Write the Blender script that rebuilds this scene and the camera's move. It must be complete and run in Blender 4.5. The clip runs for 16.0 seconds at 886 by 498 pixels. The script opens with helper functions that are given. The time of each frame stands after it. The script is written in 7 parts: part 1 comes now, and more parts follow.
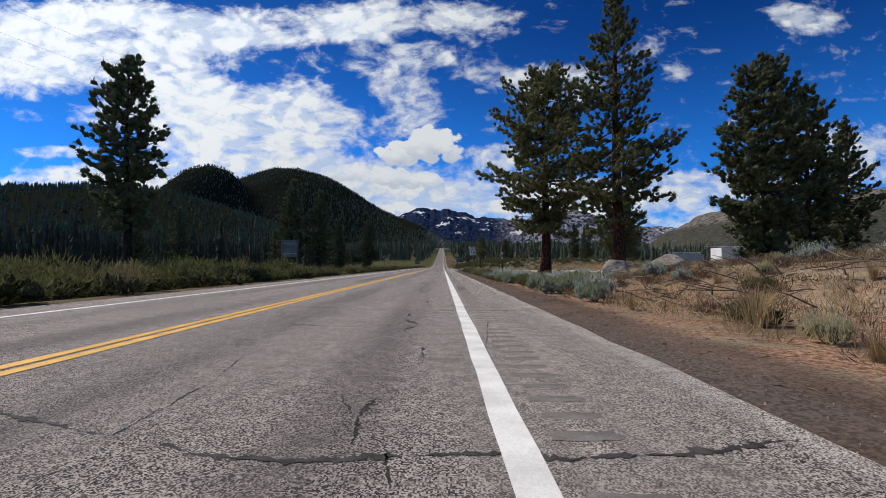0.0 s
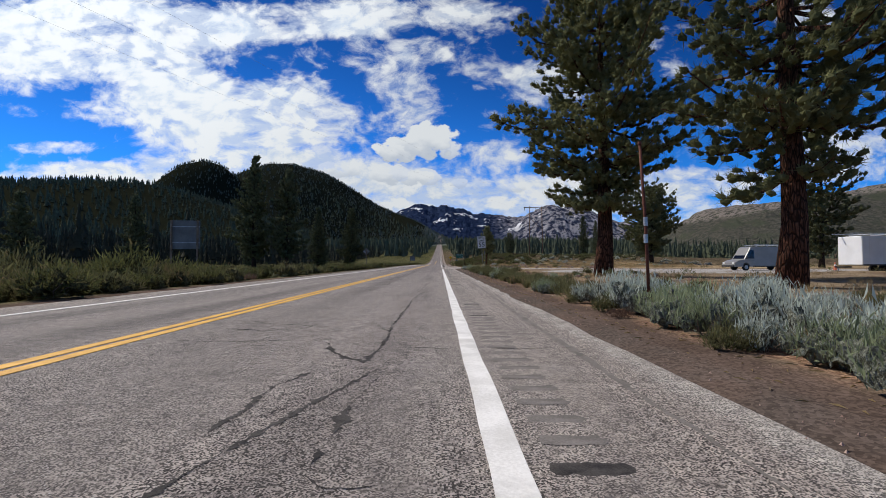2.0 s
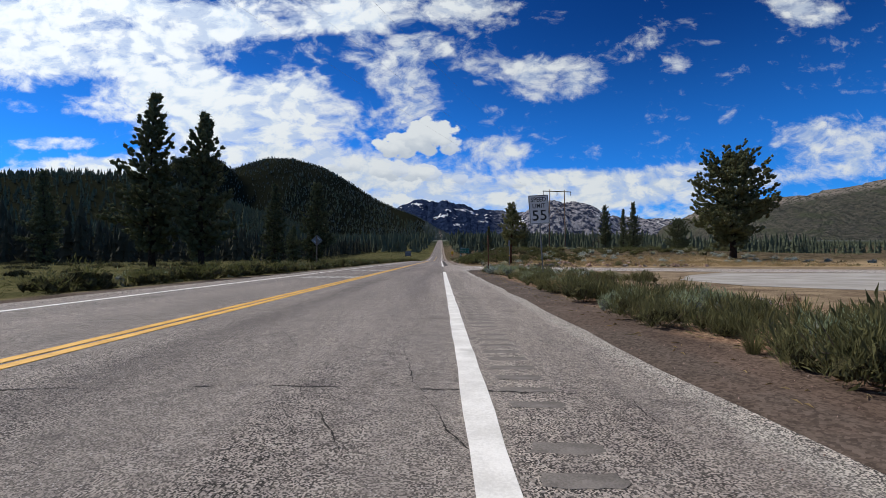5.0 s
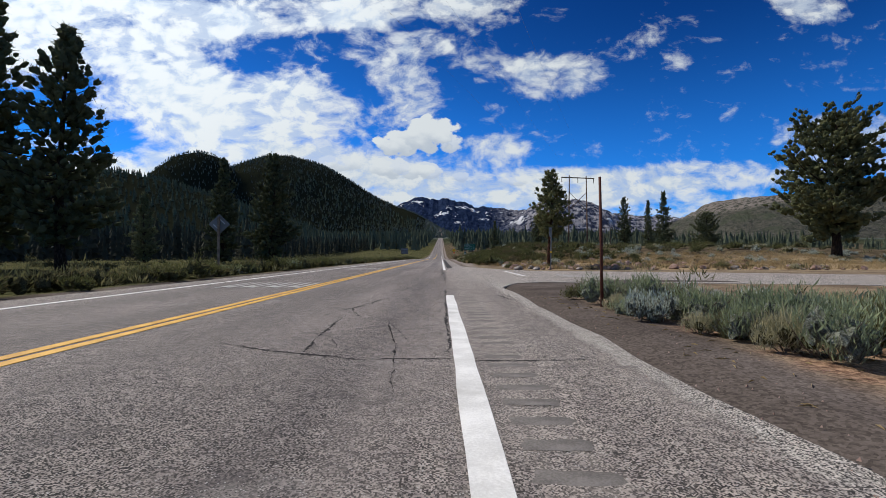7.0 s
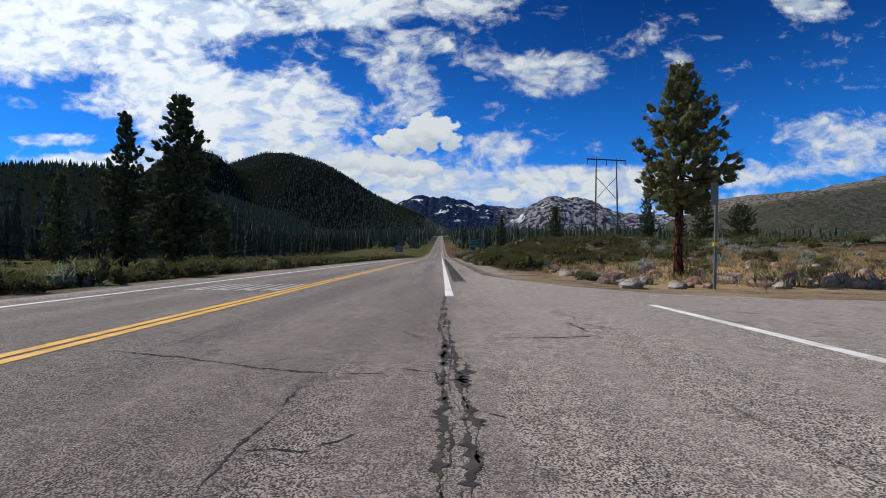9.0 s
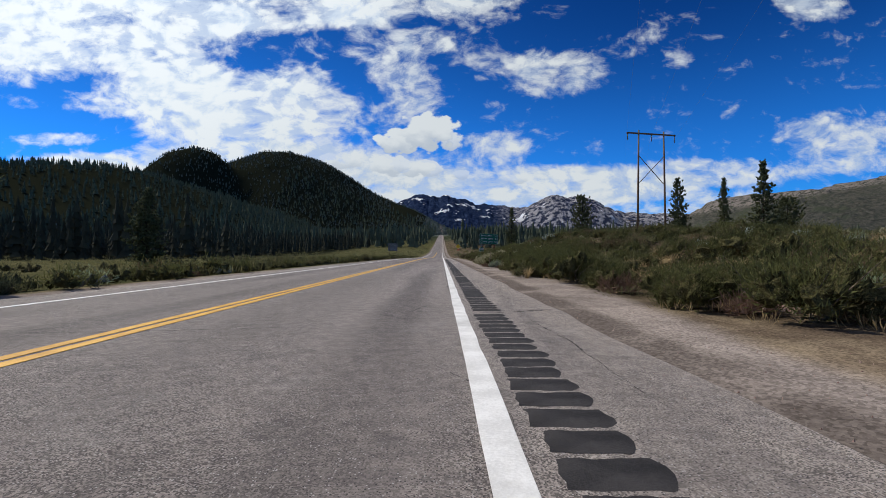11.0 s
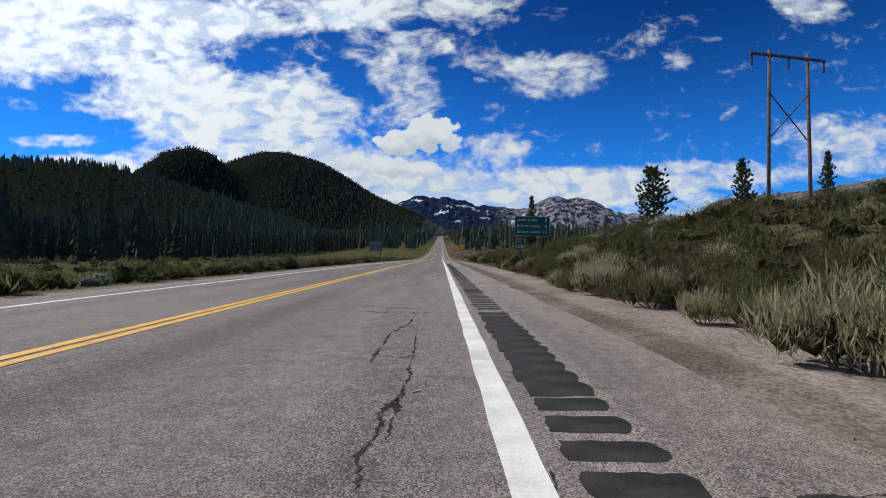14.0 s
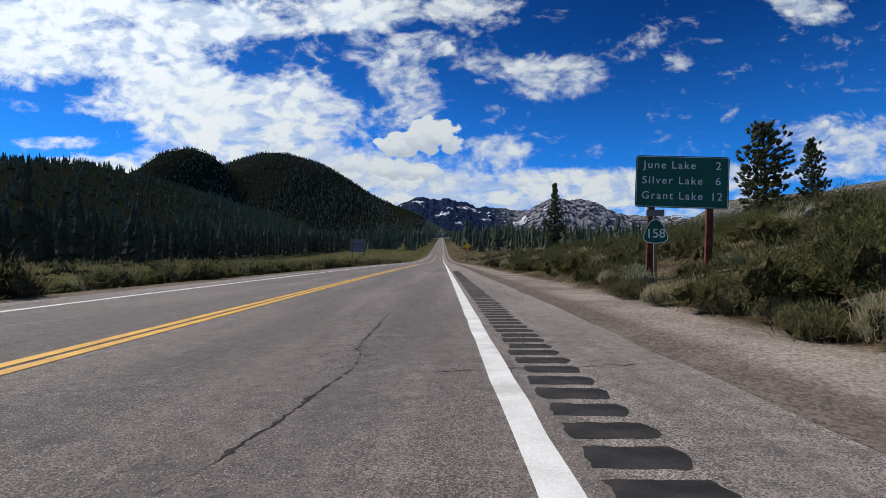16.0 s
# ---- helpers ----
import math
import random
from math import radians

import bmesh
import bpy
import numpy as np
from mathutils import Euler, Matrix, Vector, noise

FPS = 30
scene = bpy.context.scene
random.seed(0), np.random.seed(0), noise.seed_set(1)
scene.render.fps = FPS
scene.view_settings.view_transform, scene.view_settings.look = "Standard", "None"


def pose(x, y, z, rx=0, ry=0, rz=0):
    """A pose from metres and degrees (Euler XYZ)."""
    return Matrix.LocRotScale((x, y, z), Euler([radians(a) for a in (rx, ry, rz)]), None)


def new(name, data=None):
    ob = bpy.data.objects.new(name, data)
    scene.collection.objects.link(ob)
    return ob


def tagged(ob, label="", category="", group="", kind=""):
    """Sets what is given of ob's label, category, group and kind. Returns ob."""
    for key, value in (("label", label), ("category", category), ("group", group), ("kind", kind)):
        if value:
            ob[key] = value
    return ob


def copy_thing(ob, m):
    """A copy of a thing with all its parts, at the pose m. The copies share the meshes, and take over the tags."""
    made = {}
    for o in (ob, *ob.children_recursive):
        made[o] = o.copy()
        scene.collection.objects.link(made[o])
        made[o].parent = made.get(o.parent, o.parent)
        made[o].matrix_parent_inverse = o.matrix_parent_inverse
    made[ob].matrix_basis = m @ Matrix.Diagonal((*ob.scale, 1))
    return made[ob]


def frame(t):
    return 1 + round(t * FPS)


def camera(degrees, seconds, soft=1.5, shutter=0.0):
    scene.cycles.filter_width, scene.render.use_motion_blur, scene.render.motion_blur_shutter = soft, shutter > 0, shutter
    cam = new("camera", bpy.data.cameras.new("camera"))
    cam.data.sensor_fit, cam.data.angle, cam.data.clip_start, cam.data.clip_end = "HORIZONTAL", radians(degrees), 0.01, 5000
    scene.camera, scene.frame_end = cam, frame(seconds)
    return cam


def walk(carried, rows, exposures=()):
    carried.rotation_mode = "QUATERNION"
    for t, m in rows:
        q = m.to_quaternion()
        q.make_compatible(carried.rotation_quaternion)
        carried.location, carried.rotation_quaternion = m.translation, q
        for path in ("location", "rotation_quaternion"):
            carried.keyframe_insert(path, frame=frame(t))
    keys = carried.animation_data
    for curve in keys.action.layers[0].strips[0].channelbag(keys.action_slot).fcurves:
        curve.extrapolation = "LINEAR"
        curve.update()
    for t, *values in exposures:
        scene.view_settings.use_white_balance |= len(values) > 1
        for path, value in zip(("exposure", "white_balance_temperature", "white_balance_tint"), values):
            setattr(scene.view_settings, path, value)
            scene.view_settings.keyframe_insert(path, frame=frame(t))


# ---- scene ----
CAM_H = 0.855
SPEED = 9.3


# road profile along the drive: level, a slight dip, then the long climb into the woods
_y = np.arange(-420.0, 5000.0, 5.0)
_z = np.interp(_y, (-420, 190, 290, 400, 555, 1000, 1500, 2000, 5000), (0, 0, -0.7, 1.0, 8, 32, 58, 75, 120))
_z = np.convolve(np.pad(_z, 8, mode="edge"), np.ones(17) / 17, "valid")


def road_height(y):
    """Height of the road surface along the drive."""
    return np.interp(np.asarray(y, float), _y, _z)


def road_z(y):
    return float(road_height(y))


# ---- camera: time, sideways place, pitch up, yaw to the left; and how the car sinks on its springs ----
cam = camera(88, 16.0, 0.8, 0.0)
PATH = [
    (0.0, -0.340, 2.08, -0.05), (0.5, -0.330, 1.87, -0.12), (1.0, -0.310, 1.73, -0.33), (1.5, -0.300, 1.65, -0.33),
    (2.0, -0.285, 1.65, -0.33), (2.5, -0.270, 1.51, -0.20), (3.0, -0.255, 1.44, -0.20), (3.5, -0.244, 1.44, -0.33),
    (4.2, -0.230, 1.27, -0.33), (5.2, -0.210, 1.13, -0.26), (6.5, -0.190, 1.02, -0.20), (7.0, -0.185, 0.88, -0.20), (7.5, -0.180, 0.81, -0.20), (8.0, -0.170, 0.67, -0.30),
    (8.5, -0.165, 0.67, -0.20), (9.2, -0.170, 0.67, -0.20), (10.3, -0.230, 0.63, -0.16), (11.5, -0.290, 0.60, -0.13), (12.0, -0.320, 0.60, -0.13), (12.5, -0.345, 0.60, -0.20),
    (13.0, -0.360, 0.60, -0.20), (13.5, -0.340, 0.67, -0.20), (14.0, -0.320, 0.81, -0.20), (14.5, -0.310, 0.88, 0.00),
    (15.0, -0.350, 0.88, 0.00), (15.5, -0.390, 0.88, -0.10), (16.0, -0.420, 1.02, -0.10)]
SINK = [(0.0, 0.042), (0.5, 0.024), (1.0, 0.008), (2.0, 0.0), (13.0, 0.0), (14.0, 0.028), (15.0, 0.004), (16.0, 0.008)]
walk(cam, [(t, pose(x, SPEED * t, road_z(SPEED * t) + CAM_H - float(np.interp(t, *zip(*SINK))), 90 + p, 0, w)) for t, x, p, w in PATH],
     [(0.0, -0.23, 6480, 10), (3.0, -0.19, 6460, 10), (6.5, -0.19, 6380, 8), (9.0, -0.23, 6360, 8), (14.0, -0.21, 6350, 8), (15.2, -0.26, 6350, 8), (16.0, -0.24, 6350, 8)])

# ---- light ----
SUN_AZ, SUN_EL = -58.0, 46.0
sun_dir = Vector((math.sin(radians(SUN_AZ)) * math.cos(radians(SUN_EL)), math.cos(radians(SUN_AZ)) * math.cos(radians(SUN_EL)), math.sin(radians(SUN_EL))))
sun = new("sun", bpy.data.lights.new("sun", "SUN"))
sun.data.energy, sun.data.angle, sun.data.color = 5.0, radians(0.55), (1.0, 0.92, 0.81)
sun.rotation_mode = "QUATERNION"
sun.rotation_quaternion = sun_dir.to_track_quat("Z", "Y")


class Nodes:
    """Short hand for building node trees."""

    def __init__(self, tree):
        self.t = tree

    def add(self, kind, ins=None, **props):
        n = self.t.nodes.new(kind)
        for k, v in props.items():
            setattr(n, k, v)
        for k, v in (ins or {}).items():
            self.put(n.inputs[k], v)
        return n

    def put(self, sock, v):
        if isinstance(v, bpy.types.NodeSocket):
            self.t.links.new(v, sock)
        elif isinstance(v, bpy.types.Node):
            self.t.links.new(v.outputs[0], sock)
        else:
            sock.default_value = v

    def math(self, op, a, b=0.0, c=0.0, clamp=False):
        n = self.t.nodes.new("ShaderNodeMath")
        n.operation, n.use_clamp = op, clamp
        for s, v in zip(n.inputs, (a, b, c)):
            self.put(s, v)
        return n.outputs[0]

    def mix(self, f, a, b, blend="MIX"):
        n = self.t.nodes.new("ShaderNodeMix")
        n.data_type, n.blend_type = "RGBA", blend
        for i, v in ((0, f), (6, a), (7, b)):
            self.put(n.inputs[i], (*v, 1) if isinstance(v, tuple) and len(v) == 3 else v)
        return n.outputs[2]

    def step(self, v, lo, hi):
        n = self.t.nodes.new("ShaderNodeMapRange")
        n.interpolation_type = "SMOOTHSTEP"
        self.put(n.inputs[0], v)
        n.inputs[1].default_value, n.inputs[2].default_value = lo, hi
        return n.outputs[0]

    def noise(self, vec, scale, detail=4.0, rough=0.55, dist=0.0):
        n = self.t.nodes.new("ShaderNodeTexNoise")
        self.put(n.inputs["Vector"], vec)
        n.inputs["Scale"].default_value, n.inputs["Detail"].default_value = scale, detail
        n.inputs["Roughness"].default_value, n.inputs["Distortion"].default_value = rough, dist
        return n.outputs["Fac"]


def make_sky():
    world = bpy.data.worlds.new("sky")
    scene.world = world
    world.use_nodes = True
    world.node_tree.nodes.clear()
    n = Nodes(world.node_tree)
    coord = n.add("ShaderNodeTexCoord").outputs["Generated"]
    sky = n.add("ShaderNodeTexSky", sky_type="NISHITA", sun_disc=False, sun_elevation=radians(SUN_EL), sun_rotation=radians(SUN_AZ), altitude=2200.0, air_density=1.0, dust_density=0.2, ozone_density=3.0)
    sep = n.add("ShaderNodeSeparateXYZ", {0: coord})
    # the cloud sheet lies on a level plane, so it shrinks towards the horizon
    z = n.math("MAXIMUM", sep.outputs[2], 0.012)
    px, py = n.math("DIVIDE", sep.outputs[0], n.math("ADD", z, 0.06)), n.math("DIVIDE", sep.outputs[1], n.math("ADD", z, 0.06))
    plane = n.add("ShaderNodeCombineXYZ", {0: px, 1: py, 2: 0.0}).outputs[0]
    big = n.noise(plane, 0.55, 2.0, 0.5)
    mid = n.noise(plane, 2.2, 6.0, 0.62, 0.15)
    small = n.noise(plane, 10.0, 5.0, 0.68, 0.2)
    # more cover on the sun's side, clear blue the other way; ahead, banks and gaps as below
    ahead = n.math("MAXIMUM", sep.outputs[1], 0.05)
    front = n.step(sep.outputs[1], 0.05, 0.25)
    su, sv = n.math("DIVIDE", sep.outputs[0], ahead), n.math("DIVIDE", sep.outputs[2], ahead)
    behind = n.math("ADD", n.math("MULTIPLY", big, 0.35), n.math("ADD", n.math("MULTIPLY", mid, 0.75), n.math("MULTIPLY", small, 0.42)))
    behind = n.step(n.math("ADD", behind, n.math("MULTIPLY", n.step(px, 1.6, -1.4), 0.10)), 0.72, 1.09)

    def reach(ax, el, wx, wz, turn):
        """Squared distance from the middle of a bank, in its own widths."""
        c, k = math.cos(radians(turn)), math.sin(radians(turn))
        dx, dz = n.math("SUBTRACT", su, ax), n.math("SUBTRACT", sv, el)
        u = n.math("ADD", n.math("MULTIPLY", dx, c / wx), n.math("MULTIPLY", dz, k / wx))
        v = n.math("ADD", n.math("MULTIPLY", dx, -k / wz), n.math("MULTIPLY", dz, c / wz))
        return n.math("ADD", n.math("MULTIPLY", u, u), n.math("MULTIPLY", v, v)), v

    facing = n.add("ShaderNodeCombineXYZ", {0: su, 1: n.math("MULTIPLY", sv, 1.55), 2: 0.4}).outputs[0]
    stir = n.add("ShaderNodeTexNoise", {"Vector": facing, "Scale": 7.0, "Detail": 3.0})
    shift = n.add("ShaderNodeVectorMath", {0: stir.outputs["Color"], 1: (0.5, 0.5, 0.5)}, operation="SUBTRACT").outputs[0]
    bent = n.add("ShaderNodeVectorMath", {0: shift, 1: (0.10, 0.06, 0.0), 2: facing}, operation="MULTIPLY_ADD").outputs[0]
    lumps, puffs = n.noise(bent, 6.5, 6.0, 0.6), n.noise(bent, 24.0, 7.0, 0.62)
    cells = n.add("ShaderNodeTexVoronoi", {"Vector": bent, "Scale": 24.0, "Smoothness": 0.5}, feature="SMOOTH_F1").outputs["Distance"]
    curd = n.math("SUBTRACT", 0.62, cells)
    dens = n.math("ADD", n.math("MULTIPLY", n.math("SUBTRACT", lumps, 0.5), 1.7), n.math("MULTIPLY", n.math("SUBTRACT", puffs, 0.5), 1.6))
    dens = n.math("ADD", n.math("MULTIPLY_ADD", curd, 0.6, dens), -0.44)
    cover = 0.0
    for ax, el, wx, wz, turn, amp in BANKS:
        cover = n.math("MULTIPLY_ADD", n.step(reach(ax, el, wx, wz, turn)[0], 1.9, 0.15), amp, cover)
    cover = n.math("MINIMUM", cover, 1.12)
    # thin torn veils lie between the thick parts
    torn = n.math("ADD", n.math("MULTIPLY", n.math("SUBTRACT", lumps, 0.5), 1.5), n.math("MULTIPLY", n.math("SUBTRACT", puffs, 0.5), 2.0))
    veil = n.math("MULTIPLY", n.step(n.math("ADD", torn, cover), 0.16, 1.0), 0.82)
    sheet = n.math("MAXIMUM", n.step(n.math("ADD", dens, cover), 0.0, 0.80), veil)
    # thicker parts are greyer beneath, thin edges let the blue through
    body = n.step(n.math("MULTIPLY_ADD", n.math("SUBTRACT", puffs, 0.5), 2.4, n.math("MULTIPLY_ADD", curd, 0.9, n.math("MULTIPLY", n.noise(bent, 3.5, 3.0), 0.35))), -0.05, 0.50)
    # heaped clouds low over the mountains, with puffed upper edges and grey undersides
    heap, under = 0.0, 0.0
    knob = n.add("ShaderNodeTexVoronoi", {"Vector": facing, "Scale": 34.0, "Smoothness": 0.5}, feature="SMOOTH_F1").outputs["Distance"]
    bulge = n.math("ADD", n.math("MULTIPLY", n.math("SUBTRACT", 0.5, knob), 1.3), n.math("MULTIPLY", n.math("SUBTRACT", n.noise(facing, 60.0, 4.0, 0.6), 0.5), 1.3))
    for ax, el, wx, wz, turn, amp in HEAPS:
        r, v = reach(ax, el, wx, wz, turn)
        mask = n.math("MULTIPLY", n.step(n.math("ADD", n.math("SUBTRACT", 1.0, r), bulge), 0.0, 0.38), amp)
        heap = n.math("MAXIMUM", heap, mask)
        under = n.math("MAXIMUM", under, n.math("MULTIPLY", mask, n.step(n.math("MULTIPLY_ADD", bulge, 0.5, v), 0.15, -0.75)))
    ahead_cover = n.math("MAXIMUM", sheet, heap)
    total = n.math("MULTIPLY_ADD", n.math("SUBTRACT", ahead_cover, behind), front, behind)
    body = n.math("MAXIMUM", body, heap)
    cloud = n.mix(body, (0.70, 0.80, 0.94), (0.92, 0.965, 1.0))
    cloud = n.mix(n.math("MULTIPLY", under, 0.75), cloud, (0.56, 0.64, 0.76))
    # the clouds near the sun are brighter
    dot = n.add("ShaderNodeVectorMath", {0: coord, 1: tuple(sun_dir)}, operation="DOT_PRODUCT").outputs["Value"]
    bright = n.math("MULTIPLY_ADD", n.step(dot, 0.55, 1.0), 0.42, CLOUD_LIGHT)
    blue = n.add("ShaderNodeBackground", {0: n.mix(1.0, sky.outputs[0], n.mix(n.step(sep.outputs[2], 0.14, 0.5), SKY_TINT_LOW, n.mix(n.step(sep.outputs[0], -0.35, 0.5), SKY_TINT_SUNWARD, SKY_TINT)), "MULTIPLY"), 1: SKY_LIGHT})
    white = n.add("ShaderNodeBackground", {0: cloud, 1: bright})
    out = n.add("ShaderNodeMixShader", {0: total, 1: blue.outputs[0], 2: white.outputs[0]})
    n.add("ShaderNodeOutputWorld", {0: out.outputs[0]})


# denser banks of the cloud sheet: sideways and upward slope seen from the road, widths, turn, strength
BANKS = [(-0.42, 0.44, 0.22, 0.06, -6, 0.16), (0.0, 0.12, 0.9, 0.035, 0, 0.25), (-0.60, 0.50, 0.32, 0.05, -8, 0.35), (-0.62, 0.40, 0.14, 0.06, 0, 0.3), (-0.802, 0.504, 0.320, 0.092, 0, 1), (-0.913, 0.412, 0.123, 0.047, 0, 0.7), (-0.457, 0.313, 0.308, 0.086, 0, 1.05), (-0.592, 0.406, 0.111, 0.055, -20, 0.6), (-0.272, 0.539, 0.369, 0.044, 3, 0.8), (-0.112, 0.418, 0.172, 0.059, -48, 0.62), (-0.032, 0.470, 0.062, 0.034, 0, 0.6), (0.073, 0.535, 0.099, 0.037, 0, 0.5), (0.245, 0.393, 0.108, 0.052, 0, 0.72), (0.430, 0.467, 0.092, 0.025, 28, 0.42), (0.516, 0.430, 0.032, 0.025, 0, 0.32), (0.805, 0.546, 0.089, 0.032, -10, 0.85), (0.885, 0.264, 0.135, 0.052, 6, 0.6), (0.959, 0.194, 0.074, 0.037, 0, 0.55), (0.504, 0.174, 0.357, 0.030, 2, 0.72), (0.220, 0.150, 0.259, 0.044, 0, 0.62), (0.639, 0.141, 0.369, 0.027, 0, 0.3), (-0.383, 0.196, 0.406, 0.043, 0, 0.9), (-0.174, 0.157, 0.185, 0.049, 0, 0.7), (0.110, 0.231, 0.080, 0.032, 0, 0.55), (-0.845, 0.251, 0.105, 0.014, 0, 0.62), (-0.925, 0.332, 0.062, 0.016, -8, 0.5), (-0.789, 0.204, 0.111, 0.016, 0, 0.55), (-0.777, 0.332, 0.074, 0.022, -18, 0.32), (-0.839, 0.174, 0.271, 0.022, 0, 0.55), (0.079, 0.437, 0.074, 0.055, 0, 0.26), (0.134, 0.289, 0.105, 0.062, 0, 0.24), (0.085, 0.104, 0.985, 0.032, 0, 0.34), (-0.414, 0.449, 0.148, 0.042, -6, -0.12), (-0.186, 0.369, 0.074, 0.037, -35, -0.25), (-0.888, 0.290, 0.185, 0.025, 0, -0.3), (-0.716, 0.258, 0.062, 0.037, 0, -0.3)]
# heaped clouds, in the same way
HEAPS = [(-0.030, 0.268, 0.068, 0.044, 0, 1), (-0.092, 0.248, 0.057, 0.031, 0, 1), (0.017, 0.248, 0.030, 0.027, 0, 0.9), (-0.112, 0.194, 0.049, 0.025, 0, 0.95), (-0.044, 0.187, 0.064, 0.021, 0, 0.9), (0.042, 0.173, 0.022, 0.015, 0, 0.8), (-0.223, 0.203, 0.059, 0.020, 0, 0.8), (0.165, 0.164, 0.032, 0.012, 0, 0.7)]
SKY_LIGHT, CLOUD_LIGHT, SKY_TINT = 0.086, 0.86, (0.045, 0.31, 0.82)
SKY_TINT_SUNWARD = (0.095, 0.50, 1.12)
SKY_TINT_LOW = (0.17, 0.90, 1.85)
make_sky()

# ---- materials ----


def material(name, rough=0.8, metal=0.0, spec=0.3):
    m = bpy.data.materials.new(name)
    m.use_nodes = True
    m.node_tree.nodes.clear()
    n = Nodes(m.node_tree)
    b = n.add("ShaderNodeBsdfPrincipled", {"Roughness": rough, "Metallic": metal, "Specular IOR Level": spec})
    n.add("ShaderNodeOutputMaterial", {0: b.outputs[0]})
    return m, n, b


def bump(n, b, height, strength, dist):
    x = n.add("ShaderNodeBump", {"Height": height, "Strength": strength, "Distance": dist})
    n.put(b.inputs["Normal"], x.outputs[0])


def grained(name, lo, hi, scale=6.0, rough=0.8, metal=0.0, fine=60.0, bumps=0.3, stain=None, spec=0.3, depth=0.01):
    """A surface that varies between two colours at two scales, with fine relief."""
    m, n, b = material(name, rough, metal, spec)
    at = n.add("ShaderNodeTexCoord").outputs["Object"]
    f = n.math("ADD", n.math("MULTIPLY", n.noise(at, scale), 0.65), n.math("MULTIPLY", n.noise(at, fine, 3.0), 0.35))
    col = n.mix(n.step(f, 0.36, 0.64), lo, hi)
    if stain:
        col = n.mix(n.step(n.noise(at, scale * 0.35, 5.0, 0.65), 0.52, 0.66), col, stain)
    n.put(b.inputs["Base Color"], col)
    if bumps:
        bump(n, b, n.noise(at, fine, 4.0), bumps, depth)
    return m


def foliage(name, dark, light, dry=None, trans=0.25):
    m, n, b = material(name, 0.85, 0, 0.05)
    geo = n.add("ShaderNodeNewGeometry").outputs["Random Per Island"]
    ob = n.add("ShaderNodeObjectInfo").outputs["Random"]
    at = n.add("ShaderNodeTexCoord").outputs["Object"]
    col = n.mix(n.math("MULTIPLY_ADD", geo, 0.6, n.math("MULTIPLY", ob, 0.4)), dark, light)
    if dry:
        col = n.mix(n.step(n.noise(at, 0.8, 3.0), 0.55, 0.7), col, dry)
    n.put(b.inputs["Base Color"], col)
    tr = n.add("ShaderNodeBsdfTranslucent", {0: col})
    mx = n.add("ShaderNodeMixShader", {0: trans, 1: b.outputs[0], 2: tr.outputs[0]})
    out = [x for x in n.t.nodes if x.bl_idname == "ShaderNodeOutputMaterial"][0]
    n.put(out.inputs[0], mx.outputs[0])
    return m


